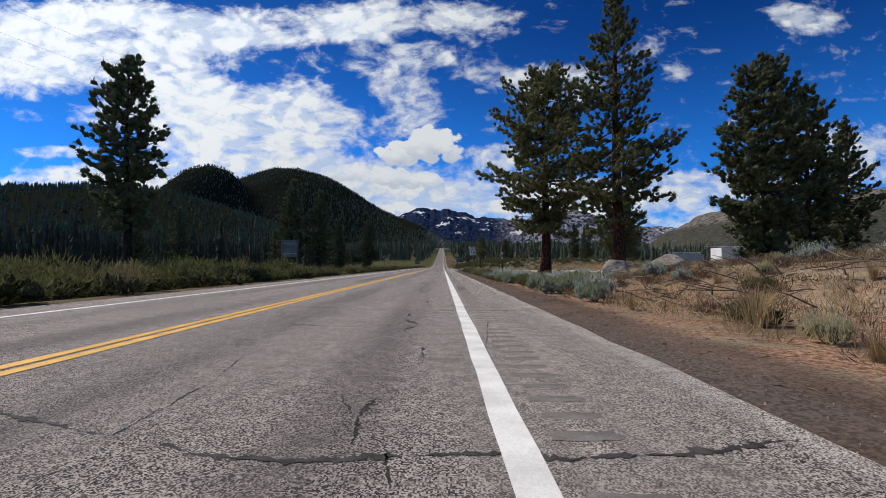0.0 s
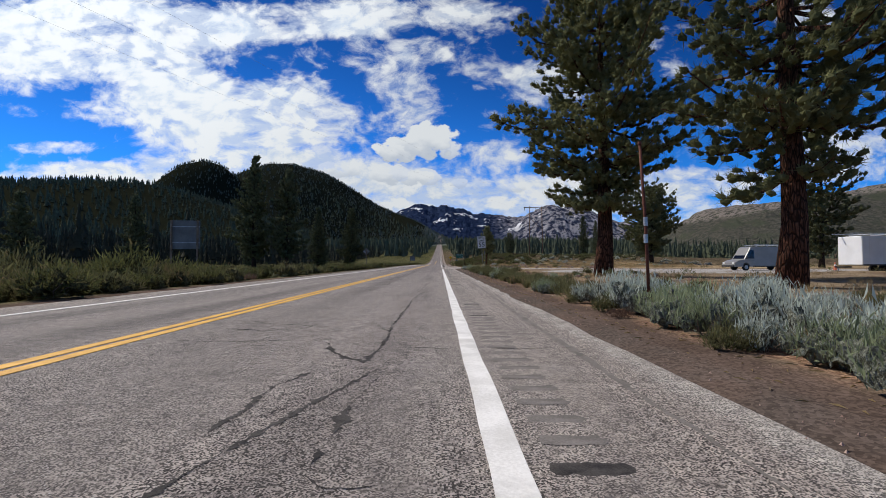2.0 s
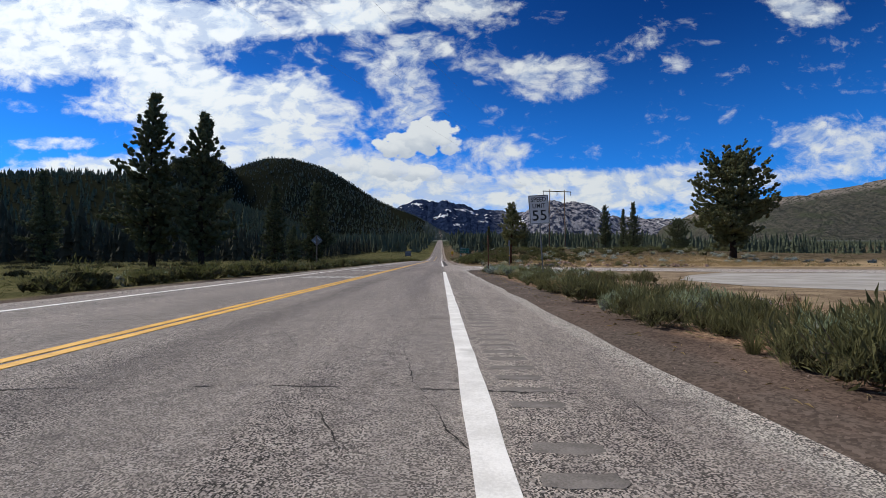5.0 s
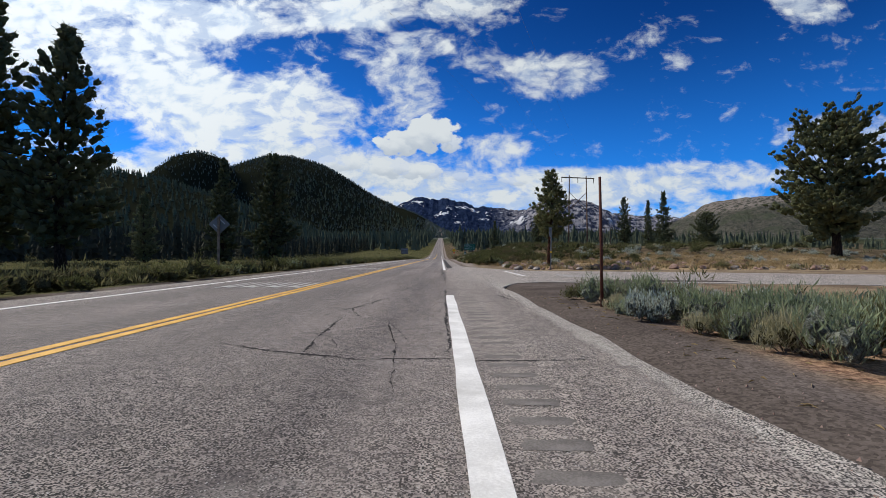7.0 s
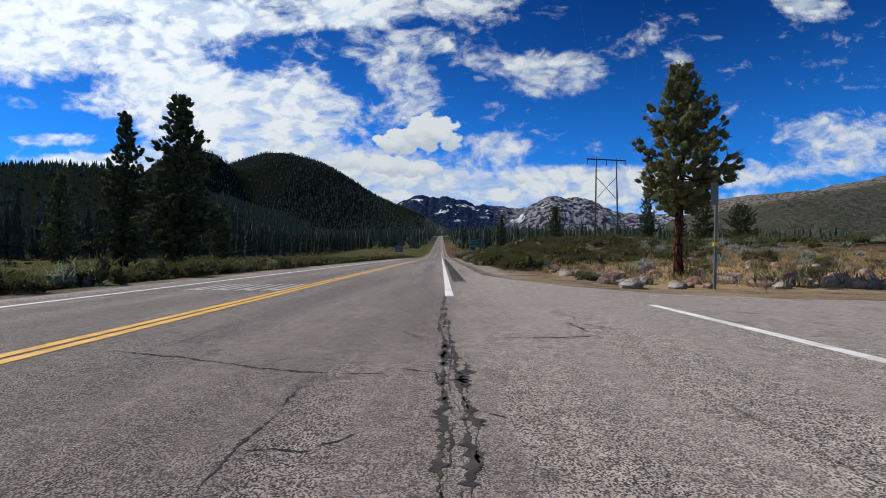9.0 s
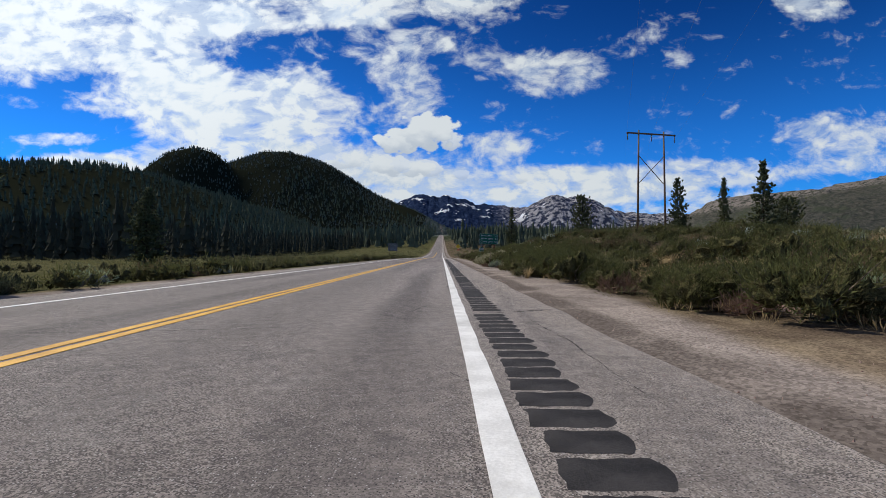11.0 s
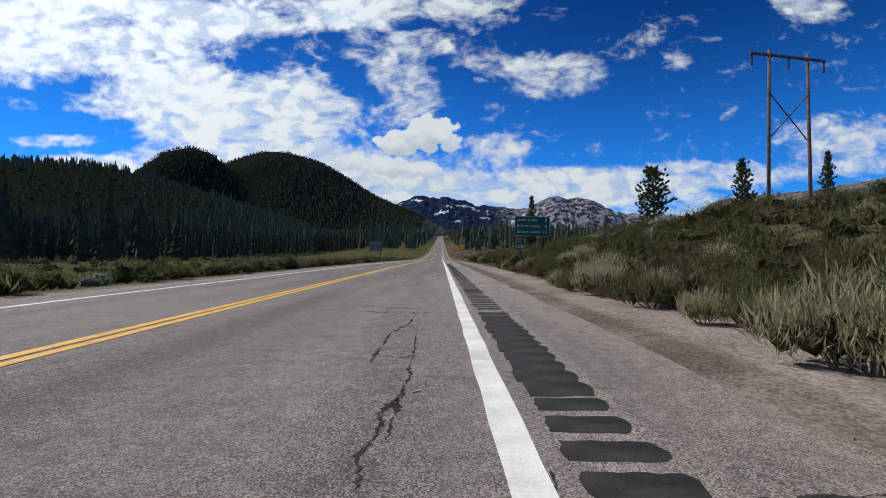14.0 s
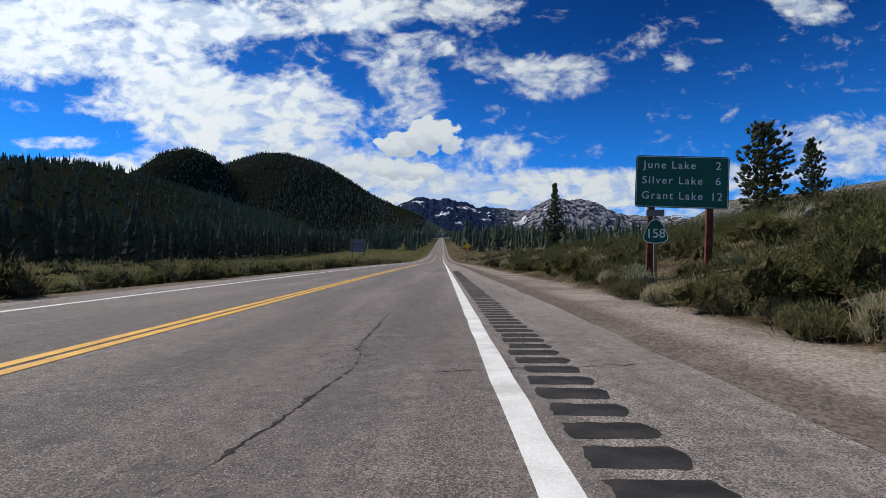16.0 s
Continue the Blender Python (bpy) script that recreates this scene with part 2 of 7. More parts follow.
def asphalt_material():
    m, n, b = material("worn_asphalt", 0.85, 0, 0.3)
    at = n.add("ShaderNodeTexCoord").outputs["Object"]
    sep = n.add("ShaderNodeSeparateXYZ", {0: at})
    stretch = n.add("ShaderNodeVectorMath", {0: at, 1: (1.0, 0.12, 1.0)}, operation="MULTIPLY").outputs[0]
    patch = n.noise(stretch, 0.9, 5.0, 0.6)
    base = n.mix(n.step(patch, 0.35, 0.66), (0.142, 0.120, 0.109), (0.222, 0.190, 0.172))
    # the stretch near the start is paler
    base = n.mix(n.math("MULTIPLY", n.step(sep.outputs[1], 88.0, 44.0), 0.5), base, (0.30, 0.275, 0.25))
    base = n.mix(n.math("MULTIPLY", n.math("MULTIPLY", n.step(sep.outputs[1], 98.0, 110.0), n.step(sep.outputs[1], 152.0, 134.0)), 0.42), base, (0.27, 0.245, 0.226))
    # wheel paths polished darker, with a streak of oil between
    lane = n.math("PINGPONG", n.math("ADD", sep.outputs[0], 3.65), 3.65)
    wheel = n.math("MAXIMUM", n.step(n.math("ABSOLUTE", n.math("SUBTRACT", lane, 1.0)), 0.55, 0.1), n.step(n.math("ABSOLUTE", n.math("SUBTRACT", lane, 2.75)), 0.55, 0.1))
    base = n.mix(n.math("MULTIPLY", wheel, n.step(n.noise(stretch, 0.5, 3.0), 0.35, 0.65)), base, (0.128, 0.111, 0.104))
    # the left half of the lane is darker
    base = n.mix(n.math("MULTIPLY", n.step(sep.outputs[0], -0.8, -2.4), 0.22), base, (0.095, 0.085, 0.08))
    # dusty, paler shoulders; sand drifts onto the right one past the side road
    out = n.math("MAXIMUM", n.step(sep.outputs[0], -0.5, 0.5), n.step(sep.outputs[0], -7.5, -8.3))
    patchy = n.step(n.noise(stretch, 1.6, 6.0, 0.7), 0.38, 0.62)
    base = n.mix(n.math("MULTIPLY", n.math("MULTIPLY", out, n.math("MULTIPLY_ADD", patchy, 0.6, 0.4)), 0.8), base, (0.30, 0.264, 0.232))
    drift = n.math("MULTIPLY", n.step(n.math("ADD", sep.outputs[0], n.math("MULTIPLY", patchy, 0.35)), 0.9, 1.6), n.math("MULTIPLY", n.step(sep.outputs[1], 100.0, 112.0), n.step(sep.outputs[1], 152.0, 138.0)))
    base = n.mix(n.math("MULTIPLY", drift, 0.8), base, (0.262, 0.226, 0.194))
    mouth = n.math("MULTIPLY", n.step(sep.outputs[0], 0.0, 1.2), n.math("MULTIPLY", n.step(sep.outputs[1], 76.0, 82.0), n.step(sep.outputs[1], 104.0, 98.0)))
    mouth = n.math("MAXIMUM", mouth, n.step(sep.outputs[0], 2.0, 6.0))
    base = n.mix(n.math("MULTIPLY", mouth, 0.65), base, (0.34, 0.306, 0.272))
    edge = n.math("MULTIPLY", n.step(n.math("MULTIPLY_ADD", n.noise(at, 2.2, 5.0, 0.7), 0.4, sep.outputs[0]), 1.42, 1.54), n.step(sep.outputs[1], 82.0, 78.0))
    base = n.mix(n.math("MULTIPLY", edge, 0.75), base, (0.36, 0.335, 0.30))
    snap = n.add("ShaderNodeVectorMath", {0: at, 1: (0.008, 0.008, 0.008)}, operation="SNAP").outputs[0]
    stone = n.add("ShaderNodeTexWhiteNoise", {"Vector": snap})
    grain, coarse = n.noise(at, 260.0, 2.0, 0.7), n.noise(at, 55.0, 3.0, 0.7)
    g = n.math("ADD", n.math("MULTIPLY", stone.outputs["Value"], 0.42), n.math("ADD", n.math("MULTIPLY", grain, 0.28), n.math("MULTIPLY", n.noise(at, 190.0, 2.0, 0.8), 0.36)))
    rough_patch = n.math("MULTIPLY_ADD", n.step(n.noise(stretch, 1.4, 5.0, 0.65), 0.35, 0.62), 0.55, 0.45)
    rough_patch = n.math("MULTIPLY", rough_patch, n.math("MULTIPLY_ADD", n.step(sep.outputs[1], 106.0, 92.0), 0.4, 0.6))
    col = n.mix(rough_patch, base, n.mix(n.step(g, 0.39, 0.69), (0.03, 0.03, 0.03), (0.99, 0.99, 0.99)), "OVERLAY")
    col = n.mix(n.math("MULTIPLY", n.step(n.noise(at, 1.7, 6.0, 0.72), 0.53, 0.68), 0.5), col, (0.085, 0.075, 0.072))
    col = n.mix(n.math("MULTIPLY", n.step(n.noise(at, 0.7, 6.0, 0.72), 0.56, 0.7), 0.35), col, (0.27, 0.25, 0.232))
    # mottling a hand wide, and single pale or dark stones
    mott = n.step(n.noise(at, 7.0, 4.0, 0.7), 0.36, 0.64)
    col = n.mix(0.4, col, n.mix(mott, (0.30, 0.29, 0.30), (0.68, 0.68, 0.66)), "OVERLAY")
    fleck = n.add("ShaderNodeTexVoronoi", {"Vector": at, "Scale": 85.0})
    pick = n.add("ShaderNodeSeparateXYZ", {0: fleck.outputs["Color"]}).outputs
    dot = n.step(fleck.outputs["Distance"], 0.36, 0.28)
    col = n.mix(n.math("MULTIPLY", dot, n.step(pick[0], 0.79, 0.80)), col, (0.42, 0.40, 0.38))
    col = n.mix(n.math("MULTIPLY", dot, n.step(pick[1], 0.68, 0.69)), col, (0.04, 0.036, 0.035))
    n.put(b.inputs["Base Color"], col)
    bump(n, b, n.math("MULTIPLY_ADD", coarse, 0.5, grain), 0.8, 0.006)
    return m


def ground_material():
    m, n, b = material("high_desert_ground", 0.95, 0, 0.0)
    at = n.add("ShaderNodeTexCoord").outputs["Object"]
    sep = n.add("ShaderNodeSeparateXYZ", {0: at})
    x, y, z = sep.outputs
    wob = n.math("MULTIPLY", n.math("SUBTRACT", n.noise(at, 0.35, 4.0), 0.5), 2.4)
    big, mid, fine = n.noise(at, 0.05, 4.0, 0.6), n.noise(at, 0.6, 5.0, 0.65), n.noise(at, 14.0, 5.0, 0.7)
    dry = n.mix(n.step(mid, 0.35, 0.65), (0.135, 0.10, 0.072), (0.275, 0.215, 0.145))
    green = n.mix(n.step(mid, 0.35, 0.65), (0.06, 0.068, 0.028), (0.12, 0.115, 0.05))
    col = n.mix(n.step(big, 0.42, 0.6), dry, green)
    # left of the road a greener meadow
    col = n.mix(n.math("MULTIPLY", n.step(x, -6.0, -12.0), 0.92), col, n.mix(0.35, green, (0.045, 0.043, 0.024)))
    # dry flat right of the road before the bank, darker scrub on the bank
    col = n.mix(n.math("MULTIPLY", n.step(x, 1.4, 2.4), n.step(y, 122.0, 108.0)), col, dry)
    col = n.mix(n.math("MULTIPLY", n.math("MULTIPLY", n.step(x, 1.8, 2.6), n.step(y, 104.0, 112.0)), 0.95), col, n.mix(n.step(mid, 0.4, 0.6), (0.058, 0.045, 0.03), (0.13, 0.102, 0.068)))
    # tan grassland beyond the side road
    col = n.mix(n.math("MULTIPLY", n.math("MULTIPLY", n.step(x, 4.0, 8.0), n.math("MULTIPLY", n.step(y, 94.0, 98.0), n.step(y, 124.0, 112.0))), n.step(mid, 0.3, 0.5)), col, (0.33, 0.245, 0.145))
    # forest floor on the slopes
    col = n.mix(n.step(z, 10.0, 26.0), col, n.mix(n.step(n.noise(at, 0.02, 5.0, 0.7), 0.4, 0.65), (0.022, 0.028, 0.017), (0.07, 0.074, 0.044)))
    # far hills: haze put into a paler, bluer floor colour
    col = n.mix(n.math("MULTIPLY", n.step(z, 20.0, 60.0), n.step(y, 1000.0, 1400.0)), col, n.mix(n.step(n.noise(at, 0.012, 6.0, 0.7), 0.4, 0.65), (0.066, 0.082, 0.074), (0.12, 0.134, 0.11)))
    # near-black floor of the left forest: shade under the trees put into colour
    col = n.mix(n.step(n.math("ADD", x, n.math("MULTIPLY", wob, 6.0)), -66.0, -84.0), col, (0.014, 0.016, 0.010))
    # gravel shoulders, reddish near the start and sandy further on
    red = n.mix(n.step(mid, 0.3, 0.7), (0.085, 0.062, 0.05), (0.145, 0.105, 0.085))
    sand = n.mix(n.step(mid, 0.3, 0.7), (0.165, 0.139, 0.122), (0.315, 0.268, 0.234))
    grey = n.mix(n.step(mid, 0.3, 0.7), (0.076, 0.063, 0.056), (0.14, 0.118, 0.106))
    gravel = n.mix(n.step(n.math("ADD", y, n.math("MULTIPLY", wob, 4.0)), 46.0, 62.0), red, grey)
    gravel = n.mix(n.step(n.math("ADD", y, n.math("MULTIPLY", wob, 4.0)), 88.0, 106.0), gravel, sand)
    track = n.math("MULTIPLY", n.step(n.math("ABSOLUTE", n.math("SUBTRACT", n.math("ADD", x, n.math("MULTIPLY", wob, 0.12)), 1.75)), 0.42, 0.12), n.step(n.noise(at, 0.8, 4.0), 0.3, 0.55))
    gravel = n.mix(n.math("MULTIPLY", track, 0.75), gravel, (0.10, 0.083, 0.072))
    # darker loose gravel where the shoulder is churned up
    gravel = n.mix(n.math("MULTIPLY", n.math("MULTIPLY", n.step(y, 138.0, 148.0), n.step(n.math("ADD", x, n.math("MULTIPLY", wob, 0.15)), 2.5, 1.9)), 0.7), gravel, (0.135, 0.113, 0.1))
    litter = n.mix(n.step(fine, 0.4, 0.6), (0.17, 0.095, 0.065), (0.34, 0.215, 0.14))
    xe = n.math("ADD", x, n.math("MULTIPLY", wob, 0.35))
    col = n.mix(n.math("MULTIPLY", n.math("MULTIPLY", n.math("MULTIPLY", n.step(xe, 9.0, 3.5), n.step(xe, 0.0, 1.0)), n.step(y, 78.0, 66.0)), n.step(n.noise(at, 1.1, 4.0), 0.4, 0.6)), col, litter)
    col = n.mix(n.math("MULTIPLY", n.step(n.math("SUBTRACT", xe, n.math("ADD", n.math("MULTIPLY", n.step(y, 104.0, 114.0), 0.9), n.math("MULTIPLY", n.math("MULTIPLY", n.step(y, 74.5, 77.0), n.step(y, 92.0, 84.0)), 4.5))), 2.9, 2.3), n.step(xe, -9.6, -8.8)), col, gravel)
    pebble = n.add("ShaderNodeTexVoronoi", {"Vector": at, "Scale": 45.0})
    col = n.mix(0.45, col, n.mix(n.step(n.math("MULTIPLY_ADD", fine, 0.6, n.math("MULTIPLY", pebble.outputs["Color"], 0.4)), 0.3, 0.7), (0.12, 0.12, 0.12), (0.9, 0.9, 0.9)), "OVERLAY")
    n.put(b.inputs["Base Color"], col)
    bump(n, b, n.math("ADD", n.math("MULTIPLY", fine, 0.8), n.math("MULTIPLY", n.noise(at, 60.0, 3.0), 0.6)), 0.5, 0.025)
    return m


M_ASPHALT = asphalt_material()
M_GROUND = ground_material()
M_WHITE = grained("worn_white_road_paint", (0.62, 0.61, 0.58), (0.82, 0.81, 0.78), 3.0, 0.7, fine=70.0, bumps=0.3, stain=(0.55, 0.54, 0.51))
M_FADED = grained("faded_white_road_paint", (0.24, 0.23, 0.215), (0.52, 0.51, 0.48), 5.0, 0.8, fine=45.0)
M_YELLOW = grained("yellow_road_paint", (0.52, 0.27, 0.03), (0.74, 0.42, 0.06), 3.0, 0.7, fine=45.0)
M_CRACK = grained("open_crack", (0.012, 0.011, 0.011), (0.045, 0.04, 0.038), 6.0, 0.95, fine=90.0)
M_TAR = grained("crack_sealing_tar", (0.02, 0.018, 0.017), (0.07, 0.063, 0.058), 7.0, 0.85, fine=130.0, bumps=0.6)
M_STRIP = grained("dark_sealed_asphalt", (0.012, 0.011, 0.0115), (0.048, 0.044, 0.043), 3.0, 0.9, fine=140.0, bumps=0.6)
M_STRIP_OLD = grained("worn_groove_asphalt", (0.12, 0.108, 0.098), (0.23, 0.21, 0.192), 3.0, 0.9, fine=90.0, bumps=0.6)


def bark_material(name, dark, light):
    """Plates of bark, long upright, parted by dark furrows."""
    m, n, b = material(name, 0.95, 0, 0.1)
    at = n.add("ShaderNodeTexCoord").outputs["Object"]
    tall = n.add("ShaderNodeVectorMath", {0: at, 1: (1.0, 1.0, 0.22)}, operation="MULTIPLY").outputs[0]
    plates = n.add("ShaderNodeTexVoronoi", {"Vector": tall, "Scale": 9.0}, feature="DISTANCE_TO_EDGE")
    furrow = n.step(plates.outputs["Distance"], 0.02, 0.16)
    f = n.math("MULTIPLY", furrow, n.step(n.noise(tall, 14.0, 5.0, 0.7), 0.3, 0.7))
    n.put(b.inputs["Base Color"], n.mix(f, dark, light))
    bump(n, b, n.math("ADD", furrow, n.noise(tall, 30.0)), 1.0, 0.05)
    return m


M_BARK = bark_material("reddish_pine_bark", (0.024, 0.013, 0.009), (0.19, 0.083, 0.05))
M_BARK_GREY = bark_material("grey_pine_bark", (0.018, 0.014, 0.011), (0.09, 0.062, 0.046))
M_NEEDLE = foliage("pine_needles", (0.075, 0.086, 0.042), (0.27, 0.27, 0.125), trans=0.45)
M_NEEDLE_DK = foliage("dark_pine_needles", (0.055, 0.066, 0.038), (0.18, 0.19, 0.095), trans=0.42)
# cloud shade over the near woods is put into this dark colour
M_FOREST_NEAR = foliage("cloud_shaded_conifers", (0.018, 0.02, 0.014), (0.066, 0.066, 0.042), trans=0.1)
# distance haze is put into the paler, bluer colour of the hill woods
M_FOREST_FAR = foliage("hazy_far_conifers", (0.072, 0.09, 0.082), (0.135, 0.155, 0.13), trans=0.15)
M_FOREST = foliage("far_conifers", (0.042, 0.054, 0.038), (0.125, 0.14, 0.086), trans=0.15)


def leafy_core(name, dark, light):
    """Inside of a shrub: fine leaf and twig texture, shade put into its colours."""
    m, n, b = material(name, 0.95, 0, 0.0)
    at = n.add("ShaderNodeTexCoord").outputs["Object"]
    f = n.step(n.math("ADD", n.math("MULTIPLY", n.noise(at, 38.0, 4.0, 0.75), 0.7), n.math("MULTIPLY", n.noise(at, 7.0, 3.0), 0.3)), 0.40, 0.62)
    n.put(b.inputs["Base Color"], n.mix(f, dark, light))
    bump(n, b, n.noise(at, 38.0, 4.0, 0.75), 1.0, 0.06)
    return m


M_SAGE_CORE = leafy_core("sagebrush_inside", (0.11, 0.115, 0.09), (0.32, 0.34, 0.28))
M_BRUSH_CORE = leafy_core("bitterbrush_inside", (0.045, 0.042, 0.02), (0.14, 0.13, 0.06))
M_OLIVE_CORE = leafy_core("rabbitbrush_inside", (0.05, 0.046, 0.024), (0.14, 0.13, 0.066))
M_SAGE = foliage("silver_sagebrush", (0.28, 0.325, 0.275), (0.62, 0.68, 0.59), trans=0.4)
M_BRUSH_BROWN = foliage("brown_bitterbrush", (0.085, 0.062, 0.036), (0.2, 0.152, 0.088), (0.24, 0.17, 0.1), trans=0.3)
M_BRUSH = foliage("green_bitterbrush", (0.052, 0.058, 0.022), (0.155, 0.16, 0.06), (0.16, 0.12, 0.065), trans=0.35)
M_SAGE_GREEN = foliage("green_sagebrush", (0.155, 0.19, 0.105), (0.37, 0.42, 0.25), trans=0.4)
M_RABBIT_PALE = foliage("pale_rabbitbrush", (0.24, 0.225, 0.13), (0.56, 0.52, 0.33), trans=0.4)
M_DEAD = foliage("dead_twigs", (0.085, 0.052, 0.038), (0.21, 0.135, 0.10))
M_BRUSH_OLIVE = foliage("olive_rabbitbrush", (0.075, 0.078, 0.034), (0.2, 0.192, 0.09), (0.24, 0.185, 0.105), trans=0.35)
M_STRAW = foliage("dry_straw_grass", (0.24, 0.17, 0.085), (0.48, 0.37, 0.20), trans=0.35)
M_GRASS = foliage("meadow_grass", (0.085, 0.09, 0.038), (0.235, 0.215, 0.105), trans=0.4)
M_TWIG = grained("grey_twigs", (0.08, 0.06, 0.045), (0.2, 0.16, 0.12), 9.0, 0.95)
M_ROCK = grained("weathered_granite", (0.11, 0.092, 0.08), (0.36, 0.325, 0.295), 2.2, 0.9, fine=18.0, bumps=0.8, depth=0.04)
M_REDROCK = grained("reddish_rubble", (0.16, 0.09, 0.07), (0.40, 0.29, 0.235), 2.2, 0.9, fine=18.0, bumps=0.8, depth=0.04)
M_STEEL = grained("galvanised_steel", (0.30, 0.31, 0.32), (0.5, 0.51, 0.52), 4.0, 0.45, 0.7)
M_RUST = grained("rusty_red_steel", (0.07, 0.022, 0.015), (0.15, 0.052, 0.03), 6.0, 0.8, 0.2)
M_POLE = grained("brown_power_pole_wood", (0.085, 0.05, 0.03), (0.20, 0.125, 0.08), 1.2, 0.9, fine=30.0)
M_CERAMIC = grained("brown_insulator", (0.03, 0.022, 0.02), (0.06, 0.04, 0.035), 5.0, 0.3)
M_SIGNBACK = grained("bare_sign_back", (0.12, 0.125, 0.125), (0.19, 0.195, 0.195), 1.5, 0.6, 0.3)
M_SIGNWHITE = grained("white_sign_face", (0.60, 0.60, 0.60), (0.74, 0.74, 0.74), 1.5, 0.5)
M_BLACK = grained("black_sign_ink", (0.012, 0.012, 0.012), (0.022, 0.022, 0.022), 4.0, 0.5)
M_GREEN = grained("green_sign_face", (0.006, 0.082, 0.048), (0.010, 0.105, 0.062), 1.5, 0.45)
M_LEGEND = grained("white_sign_legend", (0.62, 0.64, 0.62), (0.74, 0.76, 0.74), 3.0, 0.5)
M_ORANGE = grained("faded_orange_plastic", (0.62, 0.13, 0.06), (0.78, 0.24, 0.13), 3.0, 0.6)
M_VANGREY = grained("grey_vehicle_paint", (0.19, 0.187, 0.18), (0.245, 0.24, 0.232), 0.8, 0.3, spec=0.5, bumps=0)
M_VANWHITE = grained("white_vehicle_paint", (0.68, 0.69, 0.70), (0.78, 0.79, 0.80), 0.8, 0.3, spec=0.5, bumps=0)
M_GLASS = grained("tinted_vehicle_glass", (0.012, 0.014, 0.016), (0.02, 0.022, 0.025), 1.0, 0.06, spec=0.8, bumps=0)
M_RUBBER = grained("black_rubber", (0.015, 0.015, 0.015), (0.03, 0.03, 0.03), 6.0, 0.85)
M_DARKPLASTIC = grained("dark_trim_plastic", (0.02, 0.02, 0.022), (0.04, 0.04, 0.042), 6.0, 0.5)
M_WOOD = grained("weathered_wood_post", (0.11, 0.075, 0.05), (0.26, 0.2, 0.15), 3.0, 0.9, fine=40.0)
M_SIGNYELLOW = grained("yellow_sign_face", (0.68, 0.38, 0.02), (0.78, 0.47, 0.03), 2.0, 0.5)


def mountain_material():
    m, n, b = material("hazed_rock_with_snow", 0.95, 0, 0.0)
    at = n.add("ShaderNodeTexCoord").outputs["Object"]
    sep = n.add("ShaderNodeSeparateXYZ", {0: at})
    stretch = n.add("ShaderNodeVectorMath", {0: at, 1: (1.0, 1.0, 0.45)}, operation="MULTIPLY").outputs[0]
    a, c = n.noise(stretch, 0.006, 7.0, 0.65), n.noise(stretch, 0.03, 5.0, 0.65)
    # aerial haze over the far peak is put into its blue rock colour
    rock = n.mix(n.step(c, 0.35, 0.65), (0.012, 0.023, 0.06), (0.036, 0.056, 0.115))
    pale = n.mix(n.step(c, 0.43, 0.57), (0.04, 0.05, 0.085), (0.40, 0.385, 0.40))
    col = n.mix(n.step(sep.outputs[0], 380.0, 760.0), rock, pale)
    snow = n.math("MULTIPLY", n.step(n.math("MULTIPLY_ADD", c, 0.25, a), 0.715, 0.75), n.step(sep.outputs[2], 170.0, 330.0))
    col = n.mix(snow, col, (0.95, 0.96, 0.98))
    col = n.mix(n.step(n.math("MULTIPLY_ADD", c, -120.0, sep.outputs[2]), 130.0, 40.0), col, (0.03, 0.045, 0.045))
    n.put(b.inputs["Base Color"], col)
    bump(n, b, n.math("ADD", a, c), 1.0, 60.0)
    return m


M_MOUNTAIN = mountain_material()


def slope_material():
    m, n, b = material("sage_covered_slope", 0.95, 0, 0.0)
    at = n.add("ShaderNodeTexCoord").outputs["Object"]
    sep = n.add("ShaderNodeSeparateXYZ", {0: at})
    a, c = n.noise(at, 0.008, 6.0, 0.65), n.noise(at, 0.06, 5.0, 0.7)
    col = n.mix(n.step(c, 0.35, 0.65), (0.062, 0.066, 0.054), (0.125, 0.118, 0.095))
    col = n.mix(n.step(a, 0.5, 0.62), col, (0.08, 0.088, 0.062))
    rim = n.math("MULTIPLY_ADD", sep.outputs[0], -0.17, sep.outputs[2])
    col = n.mix(n.math("MULTIPLY", n.step(rim, -26.0, -4.0), n.step(c, 0.42, 0.55)), col, (0.27, 0.235, 0.205))
    n.put(b.inputs["Base Color"], col)
    bump(n, b, n.math("ADD", a, c), 1.0, 25.0)
    return m


M_SLOPE = slope_material()

# ---- building helpers ----


def mesh_of(name, verts, faces, mats, smooth=False, slots=None):
    me = bpy.data.meshes.new(name)
    me.from_pydata([tuple(v) for v in verts], [], [tuple(f) for f in faces])
    for m in mats if isinstance(mats, (list, tuple)) else [mats]:
        me.materials.append(m)
    if smooth:
        me.polygons.foreach_set("use_smooth", [True] * len(me.polygons))
    if slots is not None:
        me.polygons.foreach_set("material_index", slots)
    me.update()
    return me


def part(name, bm, mat, parent, label="", smooth=False):
    """Links a bmesh (or a ready mesh) as one mesh object under a thing or a part."""
    if isinstance(bm, bmesh.types.BMesh):
        bmesh.ops.recalc_face_normals(bm, faces=bm.faces)
        me = bpy.data.meshes.new(name)
        bm.to_mesh(me)
        bm.free()
        me.materials.append(mat)
        if smooth:
            me.polygons.foreach_set("use_smooth", [True] * len(me.polygons))
    else:
        me = bm
    ob = new(name, me)
    ob.parent = parent
    if label:
        ob["label"] = label
    return ob


